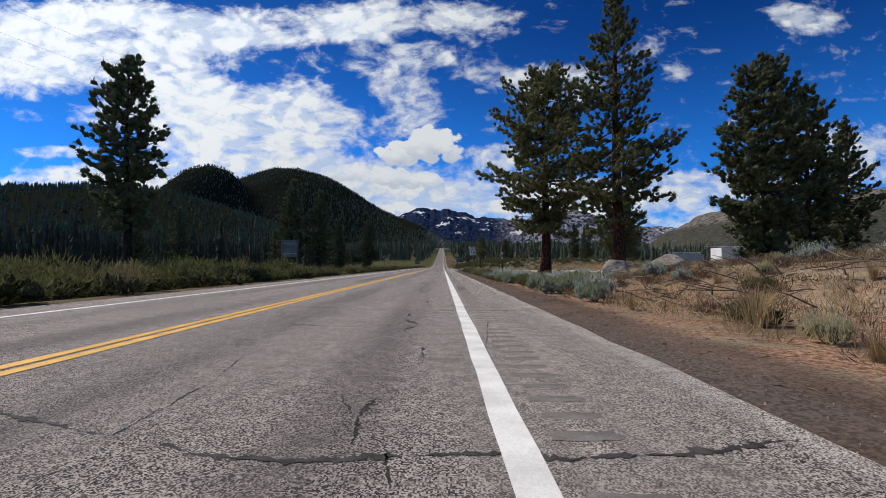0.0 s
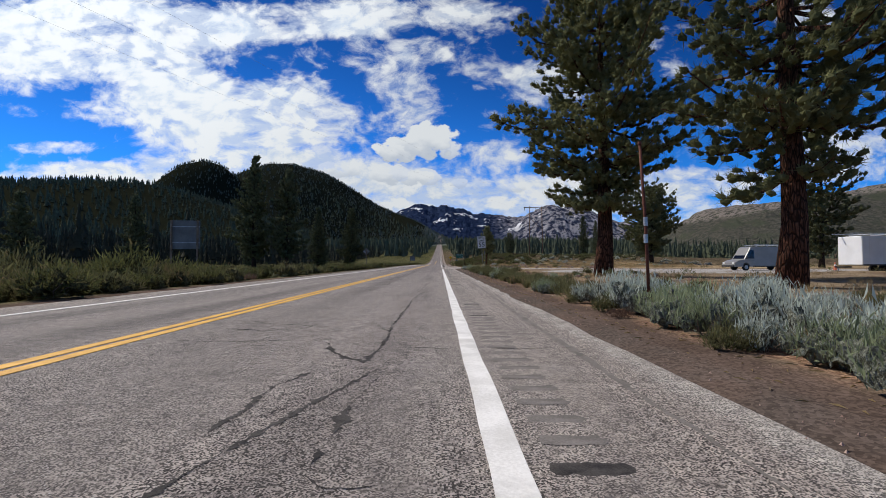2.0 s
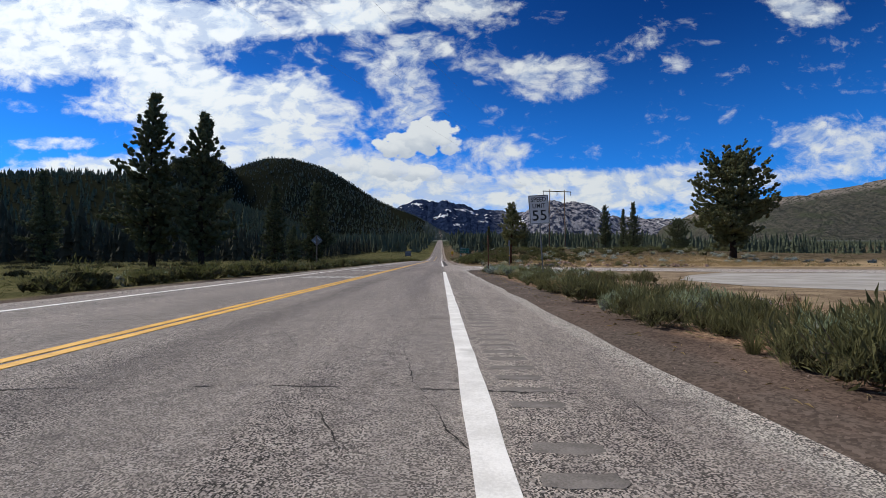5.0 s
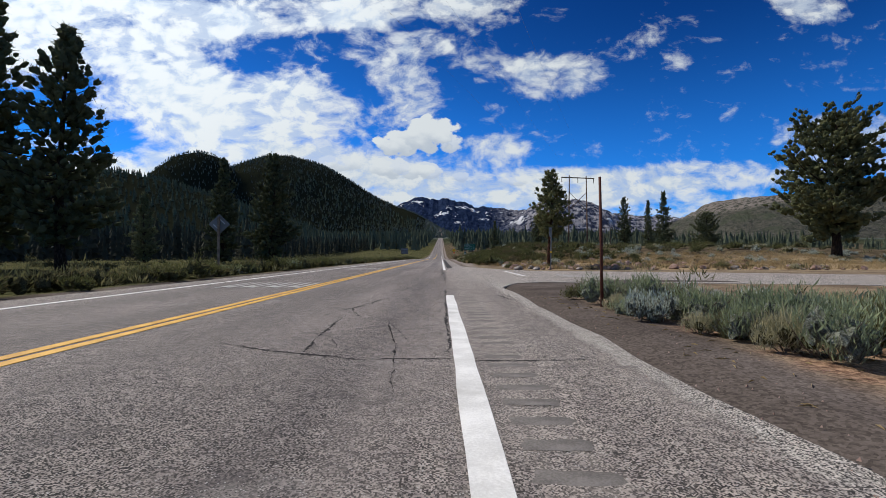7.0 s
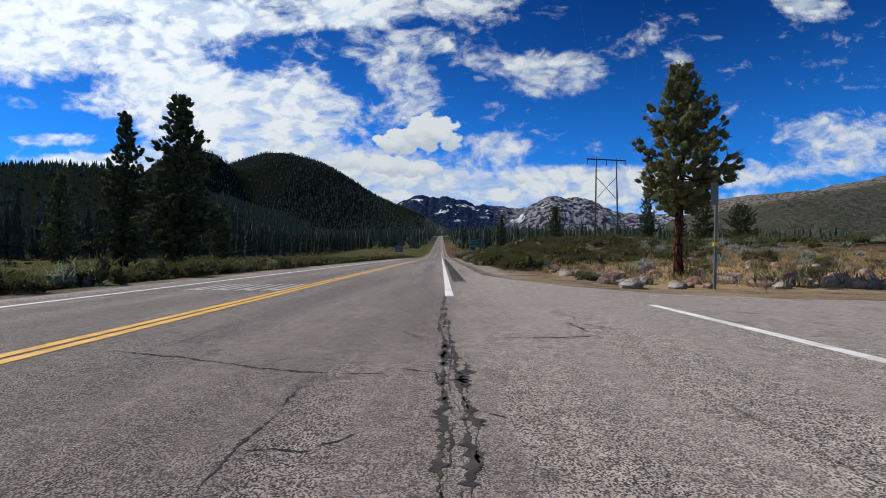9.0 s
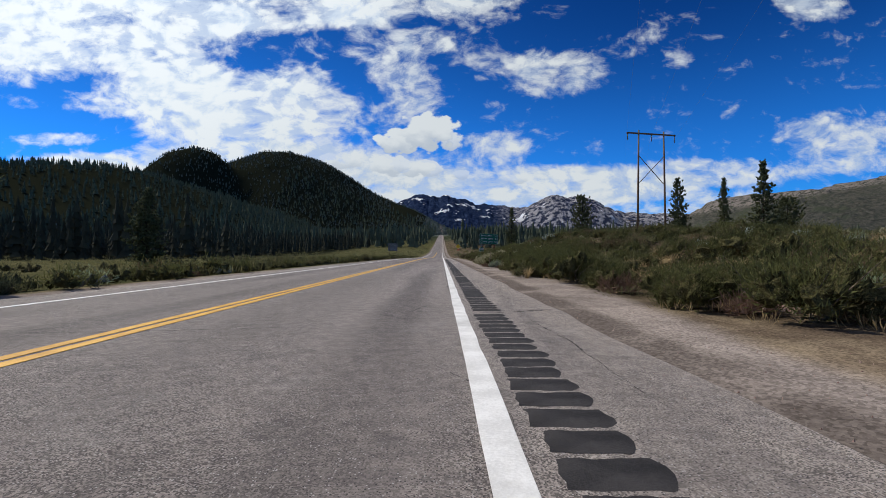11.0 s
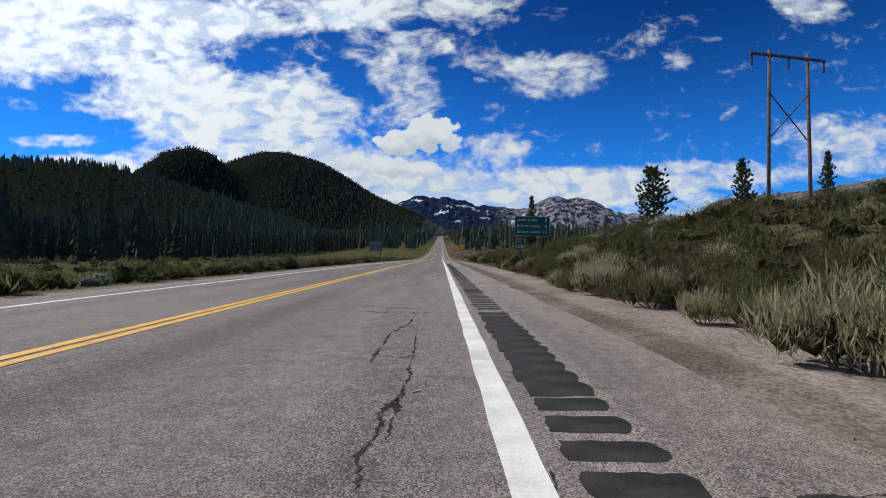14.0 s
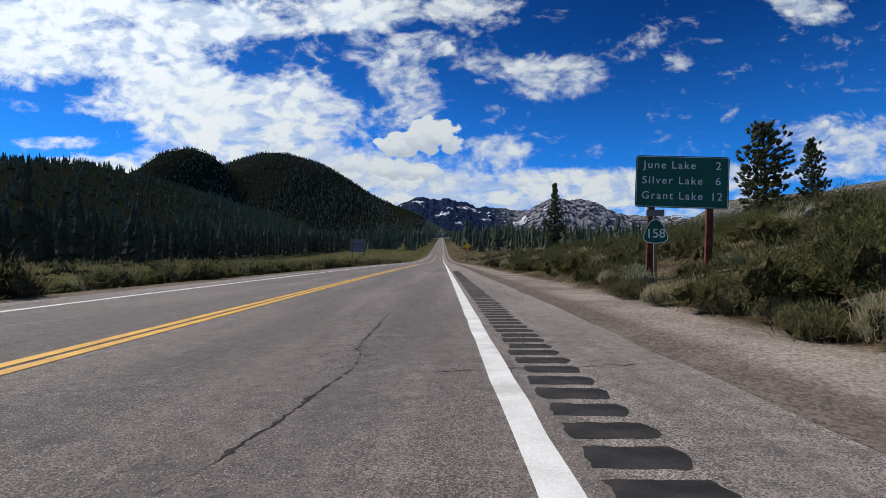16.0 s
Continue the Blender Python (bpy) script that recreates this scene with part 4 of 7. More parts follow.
# place, height, crown base, crown radius, trunk radius, taper, widest, bark, lean
PINES = [
    (10.8, 49.8, 21.5, 5.0, 7.3, 0.56, 0.42, 0.35, 1, 0.0, "tall bushy pine with a thick red-brown trunk beside the road"),
    (13.8, 37.0, 23.5, 4.6, 5.9, 0.5, 0.8, 0.2, 1, 0.0, "very tall open pine with drooping outer limbs"),
    (30.0, 43.0, 20.5, 2.2, 5.0, 0.4, 0.45, 0.35, 0, 0.0, "dense dark pine behind the boulders"),
    (36.0, 45.5, 18.5, 2.0, 4.0, 0.36, 0.55, 0.35, 0, 0.0, "dense dark pine in a small stand"),
    (42.0, 48.0, 16.0, 1.5, 3.2, 0.3, 0.7, 0.3, 0, 0.0, "smaller dark pine at the edge of a stand"),
    (66.0, 98.0, 25.5, 2.5, 5.6, 0.42, 0.5, 0.3, 0, 0.0, "tall dark pine on the flat behind the turnout"),
    (-22.0, 31.5, 15.5, 4.0, 3.1, 0.3, 0.6, 0.3, 0, 0.0, "slender pine with bare lower trunk above the brush"),
    (-32.4, 97.8, 19.0, 2.0, 4.2, 0.34, 0.8, 0.2, 0, 0.0, "tall narrow dark pine on the meadow"),
    (-26.3, 96.8, 17.2, 2.2, 4.2, 0.32, 0.85, 0.2, 0, 0.0, "narrow pointed dark pine on the meadow"),
    (-28.6, 125.0, 13.6, 0.6, 2.7, 0.28, 0.8, 0.2, 0, 0.0, "dark pine with a pointed top on the meadow"),
    (-19.6, 117.6, 13.0, 0.6, 3.0, 0.3, 0.7, 0.25, 0, 0.02, "bushy dark pine branching down to the ground"),
    (-80.0, 139.0, 19.0, 1.0, 4.0, 0.35, 0.8, 0.25, 0, 0.0, "dark pine at the edge of the forest"),
    (-47.0, 70.0, 9.0, 0.5, 2.2, 0.2, 0.9, 0.2, 0, 0.0, "young dark pine on the meadow"),
    (-55.0, 150.0, 13.0, 0.5, 3.0, 0.26, 0.9, 0.2, 0, 0.0, "dark young pine before the forest"),
    (-36.0, 158.0, 9.0, 0.4, 2.4, 0.2, 0.8, 0.2, 0, 0.0, "small dark pine on the meadow"),
    (45.5, 118.0, 16.2, 3.2, 7.2, 0.5, 0.42, 0.35, 0, 0.0, "broad rounded pine on the open flat"),
    (7.9, 99.2, 7.1, 2.6, 1.65, 0.15, 0.75, 0.22, 1, 0.0, "young pine with a clear trunk beside the side road"),
    (25.0, 185.0, 9.6, 1.2, 2.2, 0.2, 0.45, 0.4, 0, 0.0, "rounded pine on top of the bank"),
    (66.0, 231.0, 20.7, 1.0, 3.2, 0.25, 0.6, 0.3, 0, 0.0, "dark pine on the rise behind the bank"),
    (63.0, 205.0, 16.3, 0.6, 2.2, 0.2, 0.9, 0.2, 0, 0.0, "small pointed pine on the rise"),
    (58.5, 186.0, 16.0, 0.6, 3.0, 0.2, 0.85, 0.2, 0, 0.0, "pointed pine on the rise"),
    (93.0, 226.0, 14.7, 0.6, 5.5, 0.3, 0.4, 0.4, 0, 0.0, "broad low pine on the far flat"),
    (18.5, 226.0, 11.5, 0.8, 2.0, 0.2, 0.85, 0.25, 0, 0.0, "narrow dark pine beyond the road sign"),
]
build_pines()


# ---- road markings ----
def build_lines():
    def line(name, xl, xr, y0, y1, mat, label, ragged=0.006, seed=1, lift=0.005, step=0.5):
        ob = new(name, strip_mesh(name, xl, xr, y0, y1, mat, lift, step, 0.004, ragged, seed))
        tagged(ob, label, "road marking", kind="structure")
    line("edge_line_right", -0.085, 0.085, -40, EDGE_GAP[0], M_WHITE, "solid white edge line on worn asphalt", 0.008, 2)
    line("edge_line_right_beyond", -0.085, 0.085, EDGE_GAP[1], 420, M_WHITE, "solid white edge line past the side road", 0.008, 3)
    line("edge_line_left", -7.34, -7.20, -40, 420, M_WHITE, "solid white edge line across the road", 0.008, 4)
    line("centre_line_near", -3.715, -3.575, -40, 420, M_YELLOW, "solid yellow no-passing line", 0.006, 5)
    line("centre_line_far", -3.925, -3.785, -40, 420, M_YELLOW, "solid yellow no-passing line", 0.006, 6)


EDGE_GAP = (75.1, 93.0)
build_lines()


# ---- side road and turnout ----
def flat_area(name, rows, mat, lift, label, category="pavement", across=14):
    """A sheet of paving between a near and a far edge, laid on the ground. rows: x, near y, far y."""
    rx = [r[0] for r in rows]
    xs = np.concatenate([np.linspace(a, b, max(2, int((b - a) / 0.4)), endpoint=False) for a, b in zip(rx, rx[1:])] + [[rx[-1]]])
    near, far = np.interp(xs, rx, [r[1] for r in rows]), np.interp(xs, rx, [r[2] for r in rows])
    near, far = near + 0.08 * np.sin(xs * 4.1) + 0.05 * np.sin(xs * 11.0), far + 0.08 * np.sin(xs * 3.3)
    verts, faces, n = [], [], len(xs)
    for j in range(across + 1):
        y = near + (far - near) * j / across
        verts += list(zip(xs, y, ground_height(xs, y) + lift))
        if j:
            faces += [((j - 1) * n + i, (j - 1) * n + i + 1, j * n + i + 1, j * n + i) for i in range(n - 1)]
    for row, flip in ((0, False), (across, True)):
        o = len(verts)
        verts += [(v[0], v[1], v[2] - 0.03) for v in verts[row * n:(row + 1) * n]]
        faces += [(row * n + i, o + i, o + i + 1, row * n + i + 1)[::-1 if flip else 1] for i in range(n - 1)]
    return tagged(new(name, mesh_of(name, verts, faces, mat)), label, category, kind="structure")


M_PALE = grained("pale_gravel", (0.25, 0.235, 0.21), (0.40, 0.38, 0.35), 0.6, 0.95, fine=30.0, bumps=0.5)
M_DAMP = grained("damp_brown_dirt", (0.045, 0.033, 0.026), (0.10, 0.075, 0.06), 1.5, 0.9, fine=30.0, bumps=0.5)
flat_area("road_side", [(1.46, 77.5, 103), (2.2, 79.6, 99), (3.3, 80.5, 96.2), (4.5, 80.8, 94.8), (7, 81.2, 93.2), (14, 79.5, 91.3), (30, 74.2, 84), (60, 70, 78)], M_ASPHALT, 0.006, "worn asphalt side road joining the highway", "road")
flat_area("ground_damp_patch", [(4.8, 81.4, 81.7), (5.6, 81.0, 82.6), (7.5, 81.3, 82.9), (9.5, 81.4, 82.4), (10.5, 81.6, 81.9)], M_DAMP, 0.012, "dark damp dirt spread over the side road", "ground", 5)
flat_area("pavement_turnout", [(10, 62, 66), (13, 59, 71), (18, 57.2, 76), (30, 56.5, 73.9), (60, 56, 69.8), (90, 60, 69)], M_PALE, 0.006, "pale gravel turnout beside the highway")


def bar_mesh(name, x0, x1, y0, y1, z, mat):
    """A thin painted bar on the road."""
    bm = box((x1 - x0, y1 - y0, 0.004), ((x0 + x1) / 2, (y0 + y1) / 2, z))
    me = bpy.data.meshes.new(name)
    bm.to_mesh(me)
    bm.free()
    me.materials.append(mat)
    return me


def build_side_markings():
    ob = new("edge_line_side", bar_mesh("edge_line_side", 3.38, 3.53, 85.1, 91.6, gz(3.5, 88) + 0.009, M_WHITE))
    tagged(ob, "short white line across the side road mouth", "road marking", kind="structure")
    # worn lettering on the far lane and on the side road: bars of its size
    for y in (66.0, 77.5, 94.5):
        word = thing("road_lettering", "worn white lettering on the far lane", "road marking", "worn road lettering")
        for k in range(4):
            x = -6.3 + k * 0.62
            for a, b in ((0, 0.12), (0.3, 0.42)):
                part("stroke", bar_mesh("stroke", x + a, x + b, y, y + 2.3, road_z(y) + 0.006, M_FADED), None, word)
            part("crossbar", bar_mesh("crossbar", x + 0.12, x + 0.3, y + 0.2, y + 0.55, road_z(y) + 0.006, M_FADED), None, word)
    word = thing("road_lettering", "worn white lettering on the side road", "road marking", "worn road lettering")
    for k in range(4):
        y = 85.7 + k * 0.62
        part("stroke", bar_mesh("stroke", 5.3, 7.6, y, y + 0.13, gz(6, y) + 0.009, M_FADED), None, word)
        part("crossbar", bar_mesh("crossbar", 5.5, 5.9, y + 0.13, y + 0.4, gz(6, y) + 0.009, M_FADED), None, word)


build_side_markings()


# ---- rumble grooves, cracks ----
def build_grooves():
    """Milled grooves beside the edge line: dished pads, dark and freshly sealed past the side road."""
    def pad(name, mat, seed, w=0.41, l=0.262):
        rng = random.Random(seed)
        nx, ny = 9, 5
        verts, faces = [], []
        for j in range(ny):
            for i in range(nx):
                u, v = i / (nx - 1), j / (ny - 1)
                edge = min(u, 1 - u, v, 1 - v)
                z = 0.006 - 0.003 * math.sin(v * math.pi) + rng.uniform(-0.0008, 0.0008) if edge > 0.01 else 0.0005
                verts.append(((u - 0.5) * w + (0 if 0 < u < 1 else rng.uniform(-0.016, 0.016)) - 0.022 * u ** 6 * abs(2 * v - 1) ** 3 + 0.012 * u ** 4 * math.sin(v * math.pi), (v - 0.5) * l + (0 if 0 < v < 1 else rng.uniform(-0.01, 0.01)), z))
        faces = [(j * nx + i, j * nx + i + 1, (j + 1) * nx + i + 1, (j + 1) * nx + i) for j in range(ny - 1) for i in range(nx - 1)]
        return mesh_of(name, verts, faces, mat)
    dark = [pad("rumble_groove", M_STRIP, k) for k in range(5)]
    old = [pad("rumble_groove", M_STRIP_OLD, 10 + k, 0.32, 0.12) for k in range(5)]
    sealed = [pad("rumble_groove", M_TAR, 20 + k, 0.33, 0.11) for k in range(3)]
    rng = random.Random(3)
    y = 1.0
    count = 0
    while y < 178:
        fresh = y > 98
        gap = 75.0 < y < 97 or 108.7 < y < 109.2 or 119.5 < y < 119.9 or 136.85 < y < 137.3
        worn = not fresh and (rng.random() < 0.12)
        if not gap and not worn and count < 560:
            me = rng.choice(dark if fresh else (sealed if rng.random() < (0.95 if 15.3 < y < 18 else 0.25 if 18 <= y < 24 else 0.04 if y < 40 else 0.0) else old))
            ob = new("rumble_groove", me)
            ob.parent = ROAD
            ob.location = ((0.405 if fresh else 0.34) + rng.uniform(-0.015, 0.015), y, road_z(y))
            ob.rotation_euler = (0, 0, rng.uniform(-0.03, 0.03) - 0.03)
            # here and there the sealing tar has run together
            run = 1.25 if 111.6 < y < 113.2 or 116.9 < y < 119.4 or 126.2 < y < 130.4 or 133.0 < y < 136.3 or 140.6 < y < 141.6 else 1.0
            ob.location.z += 0.0016 * (count % 2)
            ob.scale = (rng.uniform(0.93, 1.06), rng.uniform(0.94, 1.05) * (0.82 if 130.6 < y < 133.0 or y > 137.4 and run == 1.0 else run), rng.uniform(0.9, 1.2))
            count += 1
        y += 0.305


def crack_mesh(name, pts, width, seed, mat, wobble=0.03, step=0.022):
    """A wandering crack along plan points; a broad one is a bundle of ragged strands of tar."""
    rng = random.Random(seed)
    path = []
    for (x0, y0), (x1, y1) in zip(pts, pts[1:]):
        k = max(2, int(math.hypot(x1 - x0, y1 - y0) / step))
        path += [(x0 + (x1 - x0) * i / k, y0 + (y1 - y0) * i / k) for i in range(k)]
    path.append(pts[-1])
    verts, faces = [], []
    n = len(path)
    if abs(pts[-1][1] - pts[0][1]) > 3 * abs(pts[-1][0] - pts[0][0]):
        wobble *= 0.55  # open joints along the road run straighter
    strands = 1 if width < 0.065 or name == "tar_seam" else 2
    for s in range(strands):
        lo, hi = (0, n) if s == 0 else sorted((rng.randrange(n), rng.randrange(n)))
        if hi - lo < 6:
            lo, hi = 0, n
        shift = 0 if s == 0 else rng.choice((-1, 1)) * rng.uniform(0.4, 0.9) * min(width, 0.08)
        o = seed * 7.3 + s * 31.7
        w0 = width if strands == 1 else width * (0.75 if s == 0 else rng.uniform(0.15, 0.5))
        first = len(verts)
        for i in range(lo, hi):
            x, y = path[i]
            t = i * step
            a, c = path[max(0, i - 6)], path[min(n - 1, i + 6)]
            dx, dy = c[0] - a[0], c[1] - a[1]
            d = math.hypot(dx, dy) or 1
            nx, ny = -dy / d, dx / d
            off = shift + rng.uniform(-0.3, 0.3) * min(w0, 0.03) + wobble * (2.6 * noise.noise((t * 0.9, o, 0)) + 1.6 * noise.noise((t * 3.1, o, 5)) + 1.0 * noise.noise((t * 9.0, o, 9)) + 0.5 * noise.noise((t * 23.0, o, 13)))
            end = min(1, 0.15 + 6 * min(i - lo, hi - 1 - i) / max(1, hi - lo))
            w = rng.uniform(0.45, 1.5) * max(0.003, w0 * end * (0.5 + 1.3 * noise.noise((t * 1.6, o, 20)) + 1.0 * noise.noise((t * 7.0, o, 33)) + 0.6 * noise.noise((t * 19.0, o, 41))))
            if name == "tar_seam":
                w = w0 * end * (0.8 + 0.5 * noise.noise((t * 1.2, o, 20)) + 0.2 * noise.noise((t * 7.0, o, 33)))
            z = road_z(y) + 0.003 + 0.0004 * s
            wl, wr = w * rng.uniform(0.2, 0.8), w * rng.uniform(0.2, 0.8)
            verts += [(x + nx * (off + wl), y + ny * (off + wl), z), (x + nx * (off - wr), y + ny * (off - wr), z)]
            if len(verts) - first > 2:
                q = len(verts)
                faces.append((q - 4, q - 3, q - 1, q - 2))
    return mesh_of(name, verts, faces, mat)


def build_cracks():
    rng = random.Random(9)
    k = 0
    def add(pts, w, mat=None, wob=0.02):
        nonlocal k
        w = w if w < 0.08 else 0.05 + 0.35 * (w - 0.05)
        mat = mat or (M_CRACK if w < 0.048 else M_TAR)
        k += 1
        ob = new("crack", crack_mesh("crack", pts, w, k, mat, wob))
        ob.parent = ROAD
        if w > 0.028 and rng.random() < 0.75 and len(pts) > 2:
            x, y = pts[rng.randrange(1, len(pts) - 1)]
            a, ln = rng.uniform(0, 6.28), rng.uniform(0.3, 0.9)
            side = [(x, y), (x + ln * 0.5 * math.cos(a), y + ln * 0.5 * math.sin(a)), (x + ln * math.cos(a + 0.5), y + ln * math.sin(a + 0.5))]
            new("crack", crack_mesh("crack", side, 0.014, 900 + k, M_CRACK, 0.02)).parent = ROAD
    add([(-3.53, 9.11), (-2.53, 8.79), (-1.16, 8.45), (-0.06, 8.29), (0.89, 8.29), (1.52, 8.61)], 0.05)
    add([(-1.13, 8.29), (-0.89, 7.76), (-0.88, 6.85), (-0.65, 6.27), (-0.82, 5.88), (-0.82, 5.49)], 0.09)
    add([(-2.54, 6.42), (-1.89, 6.18), (-1.33, 6.08)], 0.03)
    add([(-0.85, 9.92), (-0.58, 8.98), (-0.73, 11.27)], 0.03)
    add([(-2.91, 7.34), (-3.15, 8.23)], 0.03)
    add([(-3.07, 82.92), (-2.39, 82.44), (-2.16, 82.29), (-1.56, 81.45)], 0.08)
    add([(-0.1, 85.39), (-0.08, 82.71), (-0.08, 81.45), (-0.02, 81.04), (0.08, 80.7)], 0.07)
    add([(-0.1, 93.07), (-0.17, 85.39), (-0.27, 83.15), (-0.31, 81.95), (-0.61, 81.63)], 0.07)
    add([(-2.13, 81.09), (-1.88, 80.98), (-1.48, 80.83), (-1.15, 80.7)], 0.08)
    add([(-1.69, 81.67), (-1.14, 81.67), (-0.66, 81.53), (-0.44, 81.29)], 0.03)
    add([(-2.84, 125.36), (-1.53, 124.86), (-0.73, 124.64), (-0.04, 124.64)], 0.045)
    add([(-0.83, 123.79), (-0.8, 123.14), (-0.86, 122.59)], 0.025)
    add([(-3.09, 30.85), (-2.65, 30.73), (-2.04, 30.52), (-1.52, 30.38), (-1.14, 30.31), (-0.79, 30.25), (-0.46, 30.34), (-0.11, 30.41)], 0.05)
    add([(-1.09, 30.31), (-1.13, 30.85), (-1.14, 31.56)], 0.035)
    add([(-0.87, 29.65), (-0.92, 29.94), (-0.81, 30.09), (-0.53, 30.02), (-0.35, 30.18)], 0.12)
    add([(-3.17, 33.61), (-1.69, 33.52), (-0.19, 32.98)], 0.03)
    add([(-0.88, 31.56), (-0.98, 32.36), (-0.99, 33.61)], 0.03)
    add([(-2.87, 2.62), (-2.27, 2.36), (-1.75, 2.14), (-1.26, 1.96), (-0.87, 1.93), (-0.57, 2.01), (-0.08, 2.01), (0.13, 1.93), (0.68, 1.99), (1.36, 2.17)], 0.05)
    add([(-0.75, 2.11), (-0.79, 2.53), (-0.74, 2.84)], 0.03)
    add([(-0.53, 1.7), (-0.6, 2.11), (-0.7, 2.21)], 0.025)
    add([(-0.52, 3.87), (-0.56, 4.64)], 0.02)
    add([(-1.04, 15.62), (-1.08, 15.9), (-1.08, 16.38), (-1.08, 16.67)], 0.14)
    add([(-1.13, 17.69), (-0.79, 18.41), (-0.86, 19.07), (-1.41, 19.26)], 0.03)
    add([(-1.49, 17.41), (-1.47, 16.67), (-1.39, 16.02)], 0.03)
    add([(-3.11, 18.72), (-1.6, 18.35), (-0.03, 18.25), (1.52, 18.41)], 0.03)
    add([(-0.74, 15.75), (-0.76, 16.38)], 0.025)
    add([(-1.51, 18.41), (-1.38, 20.23), (-0.72, 22.56)], 0.05)
    add([(-3.21, 25.38), (-2.54, 25.02), (-1.94, 24.78), (-1.43, 24.66)], 0.03)
    add([(-2.17, 24.29), (-1.83, 24.24), (-1.51, 24.15)], 0.03)
    add([(-2.85, 36.55), (-1.92, 35.88), (-1.36, 35.59), (-1.08, 35.52), (-0.86, 34.96), (-0.8, 34.6), (-0.84, 34.23)], 0.12)
    add([(-1.39, 35.46), (-1.32, 35.04), (-1.38, 34.6), (-1.45, 34.34)], 0.09)
    add([(-1.1, 35.59), (-0.84, 36.05), (-0.73, 37.56), (-0.65, 38.17)], 0.04)
    add([(-2.13, 34.51), (-1.63, 34.34), (-1.33, 34.21)], 0.03)
    add([(-1.2, 40.71), (-1.25, 41.13)], 0.025)
    add([(-0.83, 41.13), (-0.9, 41.53), (-0.91, 42.13), (-0.89, 42.89), (-0.75, 44.36)], 0.045)
    add([(-2.83, 41.77), (-2.08, 41.45), (-1.25, 41.13), (-0.82, 41.1), (-0.18, 41.01), (0.03, 40.79), (0.66, 40.77), (1.25, 40.91)], 0.04)
    add([(-1.56, 63.01), (-1.51, 63.39), (-1.53, 63.69), (-1.58, 64.33)], 0.035)
    add([(-2.0, 64.1), (-1.6, 63.86)], 0.025)
    add([(-0.69, 63.77), (-0.43, 63.75), (-0.13, 63.82), (0.43, 63.77), (1.24, 63.86)], 0.05)
    add([(-2.14, 63.77), (-2.1, 64.1), (-2.08, 64.94), (-1.97, 66.17)], 0.04)
    add([(-3.15, 70.0), (-1.73, 69.27), (-0.85, 68.92), (-0.1, 68.92), (0.13, 68.82), (1.32, 68.92)], 0.04)
    add([(-1.4, 69.03), (-1.48, 69.84), (-1.56, 71.62)], 0.03)
    add([(-3.17, 81.24), (-2.11, 80.75), (-1.52, 80.48), (-0.77, 79.74)], 0.03)
    add([(-0.03, 80.13), (1.28, 80.06), (2.19, 79.74)], 0.04)
    add([(-1.36, 77.88), (-1.39, 78.37), (-1.52, 79.04)], 0.03)
    add([(-0.09, 90.28), (-0.01, 82.6), (-0.31, 82.07), (-0.66, 81.24)], 0.05)
    add([(-1.05, 85.32), (-1.06, 85.71), (-1.04, 86.14), (-1.07, 86.6), (-1.14, 86.72)], 0.035)
    add([(-3.2, 87.8), (-2.41, 87.57), (-1.34, 87.09), (-0.21, 86.97)], 0.025)
    add([(1.43, 89.51), (1.48, 88.25)], 0.07)
    add([(-0.06, 88.34), (1.1, 88.41), (2.37, 88.86)], 0.03)
    add([(-0.04, 95.36), (-0.18, 89.51), (-0.12, 87.8), (-0.17, 86.72), (-0.11, 86.1), (-0.16, 85.32)], 0.07)
    add([(0.01, 87.36), (-0.0, 86.48), (0.02, 85.94), (-0.01, 85.53)], 0.06)
    add([(-2.87, 119.4), (-2.2, 119.14), (-1.65, 119.02), (-1.15, 118.97), (-0.92, 119.14)], 0.07)
    add([(-1.79, 118.18), (-1.47, 118.23), (-1.18, 118.12), (-0.76, 118.1), (-0.45, 118.29), (-0.59, 118.42)], 0.07)
    add([(-0.55, 118.35), (-0.11, 118.66)], 0.03)
    add([(-0.26, 119.71), (0.15, 119.63), (1.32, 119.33)], 0.03)
    add([(-0.68, 130.0), (-0.7, 130.22), (-0.63, 130.39), (-0.73, 130.75), (-0.85, 131.14), (-1.35, 131.52), (-2.23, 131.93), (-3.49, 132.28)], 0.03)
    add([(-0.57, 132.23), (-0.55, 133.36), (-0.61, 135.78)], 0.025)
    add([(-0.69, 131.59), (-0.05, 131.67), (1.37, 131.81)], 0.03)
    add([(-2.44, 137.27), (-1.82, 137.15), (-1.37, 136.98), (-1.22, 136.82), (-0.84, 136.77), (-0.11, 136.77)], 0.07)
    add([(-0.04, 136.74), (0.22, 136.85), (1.06, 137.04), (1.46, 137.08)], 0.04)
    add([(-1.46, 150.44), (-1.34, 150.76), (-1.22, 151.58), (-1.11, 152.37), (-1.14, 152.89)], 0.03)
    add([(-1.05, 152.67), (-1.21, 153.02), (-1.22, 155.77)], 0.05)
    add([(-3.28, 157.01), (-1.75, 156.91), (-0.04, 157.01)], 0.03)
    add([(-0.77, 152.19), (-0.0, 152.28), (0.54, 152.37), (1.51, 152.46)], 0.025)
    add([(-0.75, 22.06), (-0.78, 21.7), (-0.81, 21.5), (-0.83, 21.24), (-0.83, 20.9)], 0.12)
    add([(-1.26, 22.3), (-1.34, 22.01), (-1.43, 21.8), (-1.43, 21.53), (-1.41, 21.28), (-1.44, 21.09), (-1.44, 20.9)], 0.06)
    add([(-1.34, 23.72), (-1.44, 23.47), (-1.31, 23.06), (-1.13, 22.72), (-0.95, 22.58), (-0.92, 22.9), (-0.8, 23.27)], 0.07)
